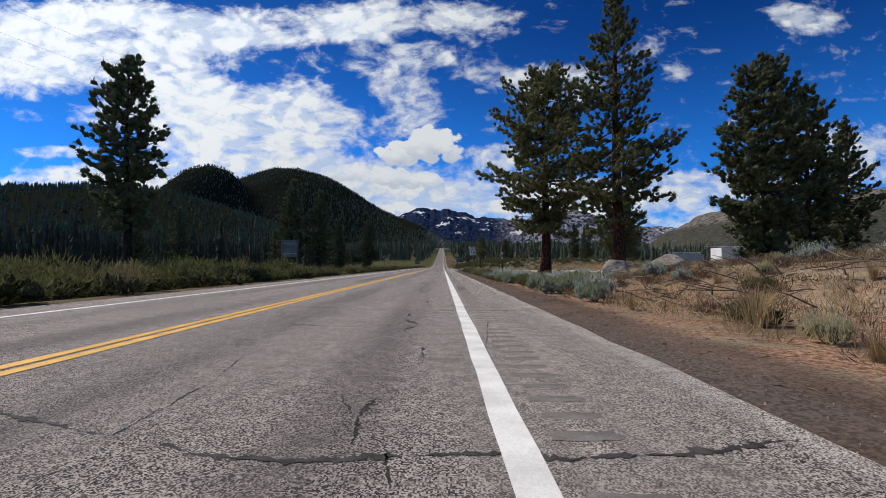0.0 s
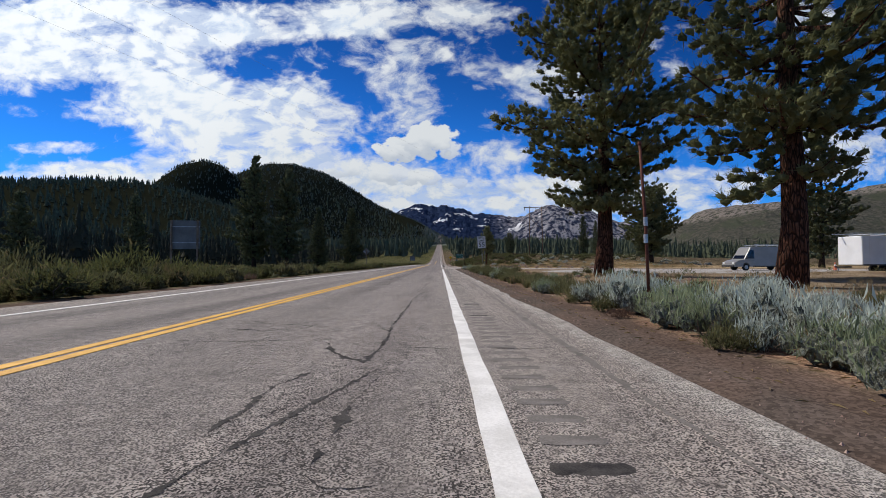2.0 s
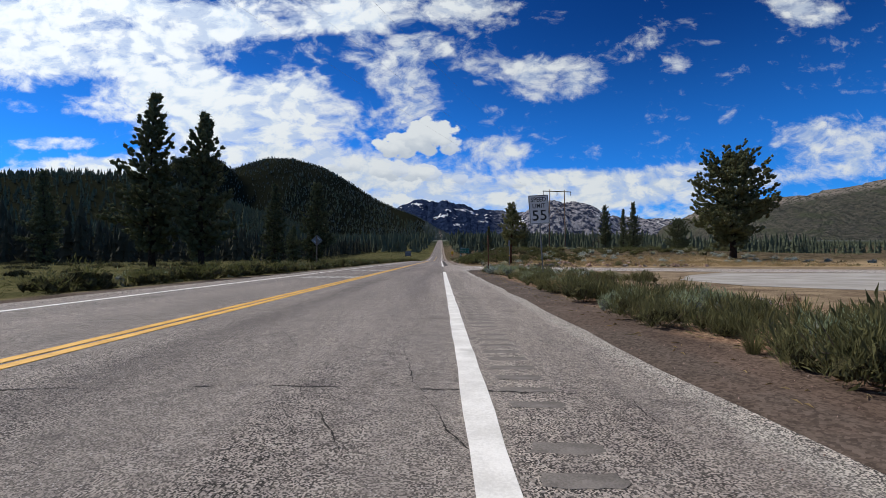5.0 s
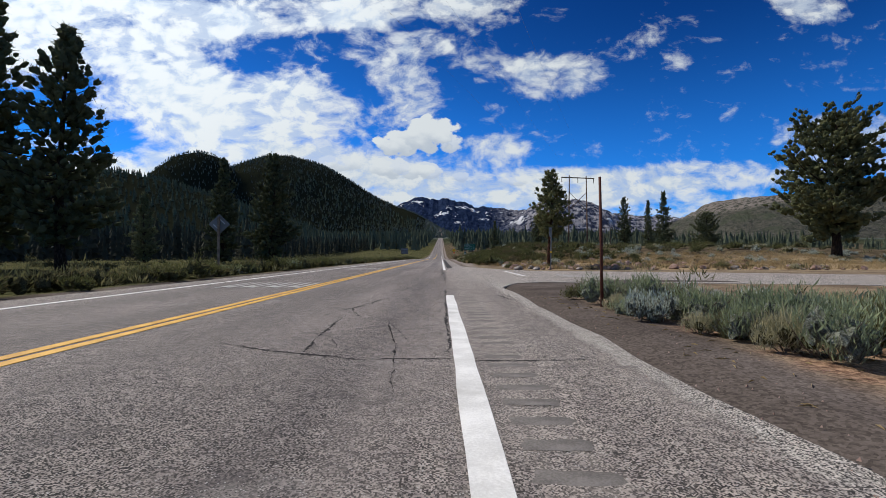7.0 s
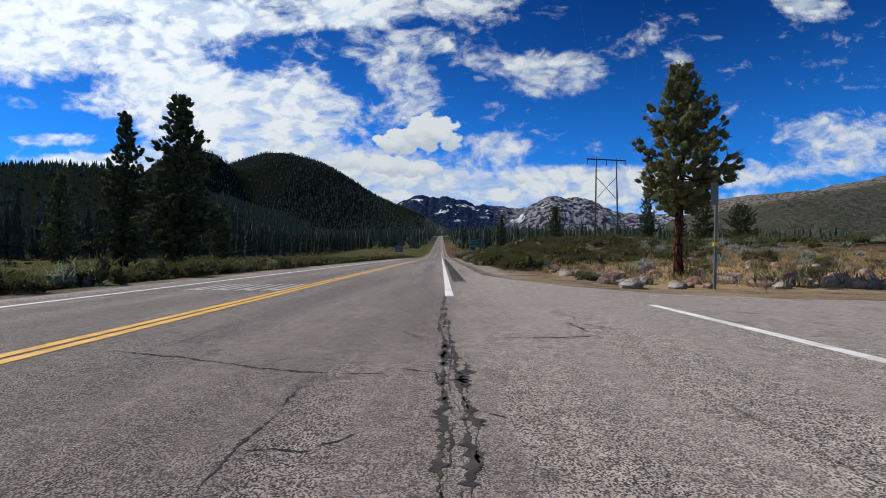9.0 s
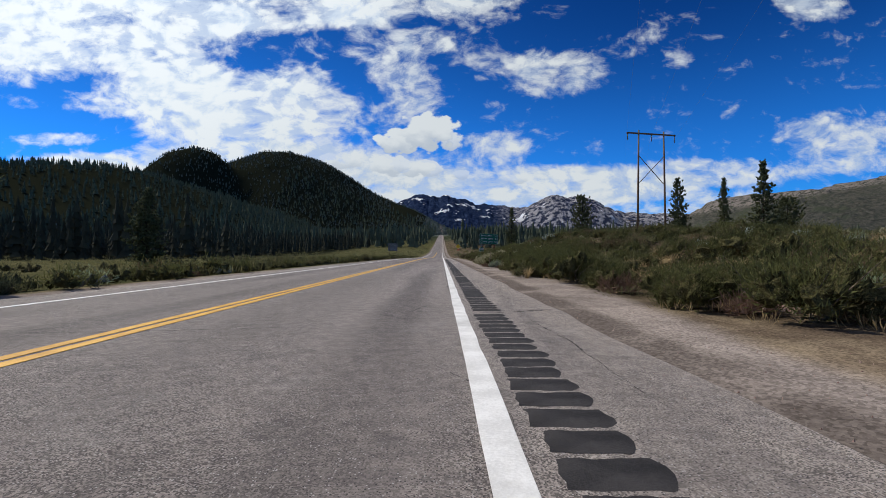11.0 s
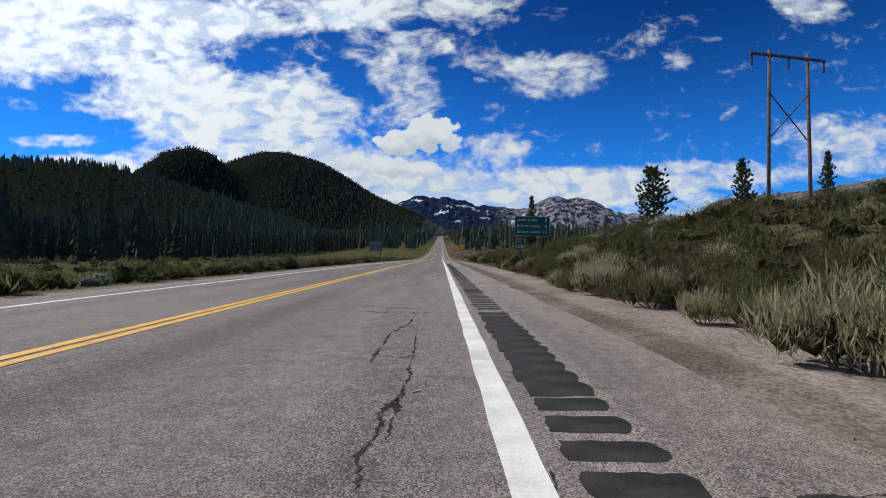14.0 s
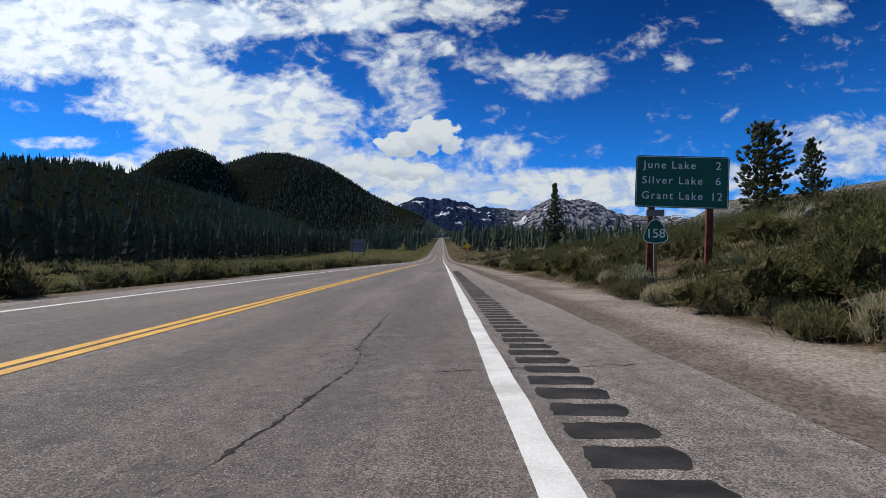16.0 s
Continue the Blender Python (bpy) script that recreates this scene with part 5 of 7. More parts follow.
    add([(-3.04, 24.55), (-2.3, 24.36), (-1.67, 24.22), (-1.19, 24.76)], 0.04)
    add([(-3.28, 23.68), (-2.61, 23.54), (-1.9, 23.68)], 0.035)
    add([(-0.72, 23.27), (-0.06, 23.18), (0.68, 23.21), (1.32, 23.24)], 0.03)
    add([(-0.84, 20.72), (-0.83, 20.46), (-0.84, 20.31)], 0.04)
    add([(-0.92, 28.87), (-0.92, 24.76), (-0.88, 23.61), (-0.9, 22.82)], 0.08)
    add([(-1.34, 78.08), (-1.3, 77.64), (-1.31, 77.2), (-1.33, 76.86), (-1.38, 76.63), (-1.41, 76.49)], 0.035)
    add([(-0.72, 77.41), (-0.91, 77.32), (-1.06, 77.25), (-1.1, 76.98), (-1.12, 76.65), (-1.11, 76.4), (-1.12, 76.21)], 0.05)
    add([(-0.64, 77.11), (-0.74, 76.98), (-0.84, 76.86), (-0.91, 76.73), (-0.9, 76.48), (-0.85, 76.22), (-0.82, 76.05)], 0.06)
    add([(-0.93, 79.72), (-0.9, 79.24), (-0.69, 79.14)], 0.12)
    add([(-3.13, 80.86), (-2.33, 80.57), (-1.56, 80.21), (-0.97, 80.02), (-0.5, 79.72)], 0.045)
    add([(-0.03, 79.89), (0.52, 79.8), (1.16, 79.72), (1.83, 79.49)], 0.04)
    add([(-0.69, 133.51), (-0.58, 133.24), (-0.55, 132.93), (-0.64, 132.61), (-0.62, 132.51), (-0.63, 132.24), (-0.65, 132.1), (-0.62, 131.93), (-0.61, 131.82)], 0.035)
    add([(-0.69, 136.78), (-0.71, 135.77), (-0.86, 135.0), (-0.87, 133.98), (-0.86, 133.71)], 0.03)
    add([(-2.43, 137.7), (-1.9, 137.78), (-1.01, 137.39), (-0.1, 137.39)], 0.05)
    add([(0.58, 137.54), (1.41, 137.47)], 0.03)
    add([(-2.08, 39.59), (-1.5, 39.3), (-1.07, 39.15), (-0.64, 38.98), (-0.17, 38.91), (0.33, 39.03), (0.82, 39.18), (1.29, 39.35)], 0.05)
    add([(-1.14, 40.58), (-1.15, 40.21), (-1.21, 39.77), (-1.13, 39.3)], 0.035)
    add([(-0.81, 43.22), (-0.95, 42.15), (-0.84, 41.05)], 0.035)
    add([(-0.46, 146.75), (-0.39, 146.49), (-0.34, 146.15), (-0.24, 145.95)], 0.06)
    add([(-2.65, 146.97), (-2.06, 146.71), (-1.37, 146.41), (-1.09, 146.41)], 0.03)
    add([(-3.31, 150.55), (-1.84, 150.32), (-0.17, 150.11)], 0.035)
    add([(-1.53, 64.21), (-1.46, 63.41), (-1.54, 62.89), (-1.51, 62.41), (-1.53, 62.12)], 0.035)
    add([(-0.67, 62.77), (-0.93, 62.52), (-1.06, 62.26), (-1.11, 62.1)], 0.03)
    add([(-3.13, 64.02), (-2.49, 63.84), (-2.46, 64.21), (-2.26, 65.25)], 0.03)
    add([(-3.0, 125.28), (-2.11, 124.97), (-1.15, 124.7), (-0.12, 124.7)], 0.04)
    add([(-0.76, 124.2), (-0.8, 123.67), (-0.89, 123.29), (-1.21, 123.0), (-1.15, 122.63)], 0.03)
    add([(-0.5, 109.84), (-0.64, 109.52), (-0.69, 109.12)], 0.09)
    add([(-1.67, 109.34), (-1.2, 109.05), (-0.21, 109.08)], 0.04)
    add([(0.08, 108.93), (0.54, 108.99), (0.91, 109.12), (1.45, 109.34)], 0.05)
    add([(-1.33, 108.88), (-1.04, 108.68), (-0.8, 108.6)], 0.06)
    add([(-1.29, 74.8), (-1.45, 73.45), (-1.62, 72.67), (-1.81, 72.16), (-1.88, 71.69)], 0.05)
    add([(-1.68, 72.8), (-1.52, 72.16), (-1.38, 71.75), (-1.29, 71.45)], 0.04)
    add([(-1.22, 74.46), (-0.61, 74.16), (-0.07, 73.89)], 0.035)
    add([(0.07, 76.21), (1.03, 75.19), (1.2, 73.89), (1.45, 73.75)], 0.04)
    add([(-3.42, 12.54), (-2.42, 12.26), (-1.54, 12.08), (-0.63, 11.94), (-0.05, 11.88), (0.55, 11.98), (1.16, 12.2), (1.56, 12.39)], 0.05)
    add([(-0.64, 11.83), (-0.7, 11.58), (-0.77, 11.26), (-0.81, 11.0)], 0.04)
    add([(-0.83, 16.65), (-1.05, 14.88), (-0.85, 13.79), (-0.84, 13.28)], 0.04)
    add([(-0.99, 141.84), (-0.95, 141.5), (-0.93, 141.17)], 0.035)
    add([(0.57, 143.93), (1.1, 143.88), (1.49, 143.67)], 0.04)
    # hairline cracks between them
    for y in (12.0, 14.5, 27.0, 33.0, 49.5, 53.0, 56.5, 60.0, 99.5, 103.0, 107.5, 112.0, 115.5, 124.8, 141.0, 143.7, 146.5, 161.0, 168.0, 176.0):
        far = rng.choice((-8.3, -8.3, -3.9, -5.5))
        add([(rng.choice((1.4, 0.4)), y + rng.uniform(-0.2, 0.2)), (-0.2, y), (-2.0, y + rng.uniform(-0.3, 0.3)), (far, y + rng.uniform(-0.6, 0.6))], rng.uniform(0.012, 0.03))
    for _ in range(46):
        x, y, ln = rng.uniform(-3.2, 1.2), rng.uniform(0, 172), rng.uniform(0.8, 3.5)
        add([(x, y), (x + rng.uniform(-0.4, 0.4), y + ln * 0.5), (x + rng.uniform(-0.7, 0.7), y + ln)], rng.uniform(0.008, 0.016), wob=0.02)
    # open joint where the edge line stops across the side road
    add([(-0.11, 69.0), (-0.1, 77.0)], 0.045)
    add([(-0.10, 112.0), (-0.105, 122.0), (-0.1, 131.0)], 0.035, wob=0.012)


def build_tar_streak():
    """A faint dark seam that wanders along the paved shoulder."""
    for k, pts in enumerate(([(1.02, 20.0), (0.98, 26.0), (1.05, 34.0), (1.0, 42.0)], [(1.1, 28.5), (1.2, 31.0)])):
        ob = new("tar_seam", crack_mesh("tar_seam", pts, 0.09, 700 + k, M_STRIP_OLD, 0.02, 0.08))
        ob.parent = ROAD


build_grooves()
build_cracks()
build_tar_streak()


# ---- brush ----
def shrub_shape(seed, rx, h, leaves, size, upright=0.4, spiky=0.0, slim=1.0, ball=BALL, heart=0.76):
    """A shrub as arrays: craggy overlapping lobes of packed twigs, and leafy sprigs that stand out of them."""
    rng = np.random.RandomState(seed)
    lobes = 6 + rng.randint(4)
    a = np.arange(lobes) * 2.4 + rng.uniform(-0.5, 0.5, lobes)
    off = rx * np.sqrt((np.arange(lobes) + 0.3) / lobes) * 0.66
    lr = rx * rng.uniform(0.30, 0.46, lobes)
    lh = h * rng.uniform(0.34, 0.50, lobes) * (1.1 - 0.45 * off / rx)
    mid = np.stack([off * np.cos(a), off * np.sin(a), lh * rng.uniform(0.75, 1.05, lobes)], 1)
    ball, tri = ball
    m = len(ball)
    core = ball[None] * rng.uniform(0.3, 1.12, (lobes, m, 1)) * np.stack([lr, lr, lh], 1)[:, None] * heart + mid[:, None]
    core[..., 2] = np.maximum(core[..., 2], -0.04)
    F = [(tri[None] + (np.arange(lobes) * m)[:, None, None]).reshape(-1, 3)]
    k = rng.randint(0, lobes, leaves)
    out = rng.normal(size=(leaves, 3))
    out /= np.linalg.norm(out, axis=1, keepdims=True)
    out[:, 2] = out[:, 2] * 0.85 + 0.15
    c = mid[k] + out * np.stack([lr, lr, lh], 1)[k] * rng.uniform(0.55, 1.06, leaves)[:, None]
    c[:, 2] = np.maximum(c[:, 2], 0.01)
    d = out * (1 - upright) + np.array([0, 0, 1.0]) * upright + rng.normal(size=(leaves, 3)) * 0.28
    d /= np.linalg.norm(d, axis=1, keepdims=True)
    side = np.cross(d, rng.normal(size=(leaves, 3)))
    side /= np.linalg.norm(side, axis=1, keepdims=True)
    ln = size * rng.uniform(0.6, 1.3, leaves) * (1 + spiky * (rng.rand(leaves) > 0.85))
    w = ln * rng.uniform(0.13, 0.22, leaves) * slim
    leaf = np.stack([c - side * (w * 0.4)[:, None], c + d * (ln * 0.45)[:, None] + side * w[:, None], c + d * ln[:, None]], 1).reshape(-1, 3)
    F.append(np.arange(leaves * 3).reshape(-1, 3) + lobes * m)
    F = np.concatenate(F)
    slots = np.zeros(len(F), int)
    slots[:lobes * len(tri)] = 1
    return np.concatenate([core.reshape(-1, 3), leaf]), F, slots


def bush_mesh(name, seed, rx, h, mats, leaves, size, upright=0.4, spiky=0.0, slim=1.0, ball=BALL, heart=0.76):
    V, F, slots = shrub_shape(seed, rx, h, leaves, size, upright, spiky, slim, ball, heart)
    return mesh_of(name, V, F, mats, slots=slots)


def stem_mesh(name, seed, rx, h, mat):
    """Bare crooked stems that part from one root."""
    rng = np.random.RandomState(seed)
    V, F = [(0.0, 0.0, -0.04)], []
    for k in range(9):
        a, r = k * 0.7 + rng.uniform(-0.3, 0.3), rx * rng.uniform(0.5, 0.95)
        knee = np.array([math.cos(a) * r * 0.5, math.sin(a) * r * 0.5, h * rng.uniform(0.12, 0.3)])
        tip = np.array([math.cos(a + 0.3) * r, math.sin(a + 0.3) * r, h * rng.uniform(0.3, 0.75)])
        s = np.array([-math.sin(a), math.cos(a), 0.3]) * 0.012
        o = len(V)
        V += [tuple(knee - s), tuple(knee + s), tuple(knee + np.array([0, 0, 0.02])), tuple(tip)]
        F += [(0, o, o + 1), (0, o + 1, o + 2), (0, o + 2, o), (o, o + 3, o + 1), (o + 1, o + 3, o + 2), (o + 2, o + 3, o)]
    return mesh_of(name, V, F, mat)


def tuft_mesh(name, seed, r, h, mat, blades=60):
    """A bunch of arching grass blades."""
    rng = np.random.RandomState(seed)
    V, F = [], []
    for i in range(blades):
        a = rng.rand() * 6.28
        foot = np.array([math.cos(a), math.sin(a), 0]) * r * 0.25 * rng.rand()
        lean = r * rng.uniform(0.2, 1.0)
        top = foot + np.array([math.cos(a) * lean, math.sin(a) * lean, h * rng.uniform(0.6, 1.1)])
        mid = foot * 0.6 + top * 0.4 + np.array([0, 0, 0.14 * h])
        s = np.array([-math.sin(a), math.cos(a), 0]) * 0.003
        o = len(V)
        V += [foot - s, foot + s, mid + s, mid - s, top]
        F += [(o, o + 1, o + 2, o + 3), (o + 3, o + 2, o + 4)]
    return mesh_of(name, V, F, mat)


def build_brush():
    kinds = {}
    def kind(key, name, label, cat, mat, rx, h, blades, size, upright, spiky, n=4, core=None, slim=1.0):
        out = []
        for i in range(n):
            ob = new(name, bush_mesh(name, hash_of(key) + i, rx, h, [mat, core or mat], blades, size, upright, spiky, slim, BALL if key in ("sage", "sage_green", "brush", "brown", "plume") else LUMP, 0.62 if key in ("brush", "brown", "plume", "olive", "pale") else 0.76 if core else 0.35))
            tagged(ob, label, cat, "roadside brush")
            if core:
                stems = new("woody_base", stem_mesh("woody_base", hash_of(key) + i, rx, h, M_TWIG))
                tagged(stems, "crooked grey-brown stems").parent = ob
            ob.location = (0, 0, -500)
            out.append(ob)
        kinds[key] = [out, 0]
    hash_of = lambda s: sum(ord(c) * (i + 3) for i, c in enumerate(s)) % 9000
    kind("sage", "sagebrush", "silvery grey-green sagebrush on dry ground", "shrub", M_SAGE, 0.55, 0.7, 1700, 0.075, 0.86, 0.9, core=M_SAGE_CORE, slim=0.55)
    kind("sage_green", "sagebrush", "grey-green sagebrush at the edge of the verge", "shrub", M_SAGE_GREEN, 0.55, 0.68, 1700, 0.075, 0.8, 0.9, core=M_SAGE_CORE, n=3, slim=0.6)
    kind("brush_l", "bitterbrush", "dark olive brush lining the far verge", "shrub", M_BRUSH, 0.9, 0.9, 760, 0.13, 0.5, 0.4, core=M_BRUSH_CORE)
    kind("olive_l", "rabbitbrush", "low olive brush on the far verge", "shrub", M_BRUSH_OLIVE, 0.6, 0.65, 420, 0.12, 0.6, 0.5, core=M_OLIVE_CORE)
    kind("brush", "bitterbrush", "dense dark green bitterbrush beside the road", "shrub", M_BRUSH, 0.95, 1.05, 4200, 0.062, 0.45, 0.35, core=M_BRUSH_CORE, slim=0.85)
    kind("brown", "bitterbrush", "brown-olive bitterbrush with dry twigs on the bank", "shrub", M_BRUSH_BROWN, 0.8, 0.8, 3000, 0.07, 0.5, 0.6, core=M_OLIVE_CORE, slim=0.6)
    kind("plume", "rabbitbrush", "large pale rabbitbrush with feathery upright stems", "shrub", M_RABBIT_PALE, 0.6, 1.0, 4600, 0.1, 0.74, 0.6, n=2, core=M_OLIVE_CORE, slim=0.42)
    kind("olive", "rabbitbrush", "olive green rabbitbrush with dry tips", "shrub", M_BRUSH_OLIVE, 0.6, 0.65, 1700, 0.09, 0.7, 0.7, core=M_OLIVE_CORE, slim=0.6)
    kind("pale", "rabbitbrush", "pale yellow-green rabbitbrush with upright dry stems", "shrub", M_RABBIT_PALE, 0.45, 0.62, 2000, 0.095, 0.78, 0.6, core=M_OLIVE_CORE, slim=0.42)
    kind("dead", "dead_shrub", "low dead shrub of reddish-brown twigs", "shrub", M_DEAD, 0.45, 0.34, 800, 0.12, 0.5, 0.8, n=3, slim=0.35)
    grasses = []
    for i in range(4):
        ob = new("grass_tuft", tuft_mesh("grass_tuft", 40 + i, 0.32, 0.5, M_STRAW, 150))
        tagged(ob, "dry straw-coloured bunch grass", "grass", "dry bunch grass")
        ob.location = (0, 0, -500)
        grasses.append(ob)
    kinds["straw"] = [grasses, 0]
    greens = []
    for i in range(4):
        ob = new("grass_tuft", tuft_mesh("grass_tuft", 60 + i, 0.34, 0.42, M_GRASS, 210))
        tagged(ob, "green bunch grass along the gravel verge", "grass", "green bunch grass")
        ob.location = (0, 0, -500)
        greens.append(ob)
    kinds["green"] = [greens, 0]

    rng = random.Random(77)
    def put(key, x, y, s=1.0, tall=1.0):
        obs = kinds[key][0]
        ob = obs[rng.randrange(len(obs))]
        m = pose(x, y, gz(x, y) - 0.03, 0, 0, rng.uniform(0, 360))
        s *= rng.uniform(0.8, 1.25) * (0.7 if key == "brush" and x < 4.6 and 134 < y < 152 else 1.0)
        fresh = ob.location.z < -400
        c = ob if fresh else copy_thing(ob, m)
        if fresh:
            c.matrix_basis = m
        c.scale = (s, s * rng.uniform(0.85, 1.15), s * tall)
        kinds[key][1] += 1

    def band(n, xr, yr, weights, s=(0.8, 1.2), tall=1.0, ok=None):
        keys, ws = zip(*weights.items())
        for _ in range(n):
            x = xr[0] + (xr[1] - xr[0]) * rng.random() ** 1.3
            y = rng.uniform(*yr)
            if ok and not ok(x, y):
                continue
            put(rng.choices(keys, ws)[0], x, y, rng.uniform(*s), tall)

    # right verge
    # hedge of sagebrush along the verge
    for key, x, y, s in (("sage_green", 3.0, 13.7, 1.05), ("sage_green", 3.7, 14.1, 0.9), ("sage_green", 2.9, 15.6, 0.9), ("sage_green", 3.4, 16.4, 0.8), ("sage_green", 3.1, 10.5, 0.7), ("straw", 3.2, 8.6, 0.6), ("olive", 4.2, 6.7, 1.0), ("straw", 4.0, 6.4, 1.1), ("straw", 4.5, 7.0, 1.0), ("pale", 3.7, 4.8, 0.6), ("straw", 3.35, 3.9, 0.6), ("olive", 3.6, 15.0, 0.8), ("green", 2.9, 17.2, 0.8), ("olive", 3.0, 18.6, 0.7), ("olive", 3.2, 19.6, 0.7)):
        put(key, x, y, s)
    y = 21.4
    while y < 28.4:
        put(rng.choice(("sage", "sage", "sage", "sage_green")), 3.0 + rng.uniform(-0.2, 0.25), y, rng.uniform(0.7, 1.1))
        put(rng.choice(("sage", "sage", "sage_green", "olive")), 3.65 + rng.uniform(-0.2, 0.3), y + 0.2, rng.uniform(0.8, 1.1))
        if rng.random() < 0.5:
            put(rng.choice(("dead", "straw", "olive")), 2.55 + rng.uniform(-0.1, 0.1), y, 0.45)
        y += 0.86
    band(60, (3.8, 12), (2, 20), {"straw": 5, "dead": 3, "olive": 2, "pale": 2}, (0.5, 0.95))
    band(24, (3.6, 11), (2, 22), {"straw": 5, "olive": 1, "sage": 1}, (0.6, 1.0))
    band(26, (4.2, 8.0), (20, 31), {"sage": 5, "olive": 1.5, "straw": 1, "dead": 0.7}, (0.65, 0.95))
    band(190, (2.55, 4.6), (31, 64), {"green": 7, "olive": 4, "sage_green": 1.5, "straw": 2}, (0.45, 0.85))
    for key, x, y, s in (("sage_green", 3.4, 35.5, 0.5), ("green", 3.1, 36.0, 0.7), ("sage_green", 3.9, 36.4, 0.5), ("straw", 2.9, 36.0, 0.6), ("olive", 3.6, 37.6, 0.5), ("sage_green", 2.75, 73.4, 0.85), ("olive", 2.6, 74.3, 0.7), ("sage_green", 3.3, 72.9, 0.95), ("pale", 2.7, 70.2, 0.5), ("sage_green", 3.3, 71.2, 1.05), ("sage_green", 3.7, 70.3, 1.1), ("sage_green", 4.2, 71.4, 1.1), ("olive", 3.9, 69.3, 0.9), ("sage_green", 4.5, 69.6, 1.0), ("pale", 3.4, 68.4, 0.6), ("sage_green", 4.9, 70.8, 1.0), ("olive", 4.6, 68.2, 0.9)):
        put(key, x, y, s)
    band(46, (4.3, 13), (31, 57), {"straw": 4, "olive": 3, "dead": 3, "sage_green": 1}, (0.4, 0.8))
    band(54, (2.6, 8), (62, 75), {"sage": 2, "sage_green": 3, "olive": 4, "pale": 3, "green": 6, "dead": 1}, (0.5, 0.8))
    band(10, (4.3, 7.5), (69, 75), {"sage": 3, "olive": 2, "pale": 1}, (0.5, 0.75))
    band(90, (4.8, 26), (95, 118), {"straw": 7, "olive": 3, "dead": 1, "pale": 1}, (0.5, 0.95), ok=lambda x, y: y > 97.5 - 0.35 * (x - 5) and not (x < 6 and y < 99))
    band(105, (3.3, 17), (113, 156), {"brush": 4.5, "brown": 3, "olive": 4, "pale": 1.5}, (0.75, 1.25), ok=lambda x, y: x > 3.5 + 0.5 * math.sin(y * 0.5))
    band(44, (3.8, 5.6), (107, 129), {"brush": 6, "olive": 2, "dead": 2, "sage_green": 0.6}, (0.8, 1.15))
    for key, x, y, s in (("brush", 3.35, 119.7, 0.95), ("brush", 3.7, 121.0, 0.85), ("brush", 3.7, 118.2, 1.1), ("brush", 3.9, 116.4, 1.0), ("sage_green", 3.1, 130.6, 0.8), ("pale", 3.5, 130.2, 0.8), ("sage_green", 3.0, 131.6, 0.7), ("pale", 3.9, 131.4, 0.9), ("sage", 3.5, 132.0, 0.6), ("dead", 3.2, 130.0, 0.7), ("pale", 2.9, 135.8, 0.7), ("pale", 2.65, 133.6, 1.2), ("dead", 2.9, 132.8, 0.8), ("dead", 2.6, 132.4, 0.6), ("brush", 3.6, 133.0, 1.0), ("brush", 4.2, 134.5, 1.15), ("olive", 3.2, 135.2, 0.9), ("brush", 4.7, 132.4, 1.1), ("brush", 5.2, 133.8, 1.25), ("brush", 3.9, 136.5, 1.0), ("olive", 3.1, 137.6, 0.9), ("brush", 3.4, 138.8, 1.0), ("pale", 4.3, 144.8, 1.2), ("brush", 4.0, 141.0, 1.1), ("olive", 3.3, 142.4, 0.8), ("brush", 5.6, 154.4, 1.1), ("brush", 6.6, 156.4, 1.3), ("brush", 6.0, 153.0, 1.2), ("brush", 7.4, 155.0, 1.35), ("brush", 8.3, 158.0, 1.4), ("olive", 5.0, 153.0, 1.0), ("sage_green", 4.0, 152.2, 1.15), ("pale", 3.9, 156.6, 0.8), ("pale", 4.3, 155.0, 0.9), ("pale", 4.9, 156.4, 0.7)):
        put(key, x, y, s)
    band(44, (3.2, 4.8), (118, 150), {"pale": 2.5, "sage": 0.3, "olive": 4, "dead": 4, "brush": 1}, (0.65, 1.1))
    band(70, (4.0, 14), (150, 195), {"brush": 4, "brown": 3, "olive": 4, "sage": 0.4, "pale": 2}, (0.8, 1.3), ok=lambda x, y: not (149.5 < y < 162 and x < 0.62 * (y - 148.8) + 1.2))
    band(40, (3.4, 7.5), (150, 164), {"pale": 3, "sage_green": 2, "olive": 4, "brush": 2, "dead": 3}, (0.5, 0.85))
    # left verge
    band(22, (-10.2, -17), (3, 34), {"brush_l": 5, "olive_l": 1}, (0.9, 1.35))
    band(85, (-9.3, -11.2), (4, 185), {"brush_l": 5, "olive_l": 3, "sage": 0.3, "dead": 0.6}, (0.6, 1.0))
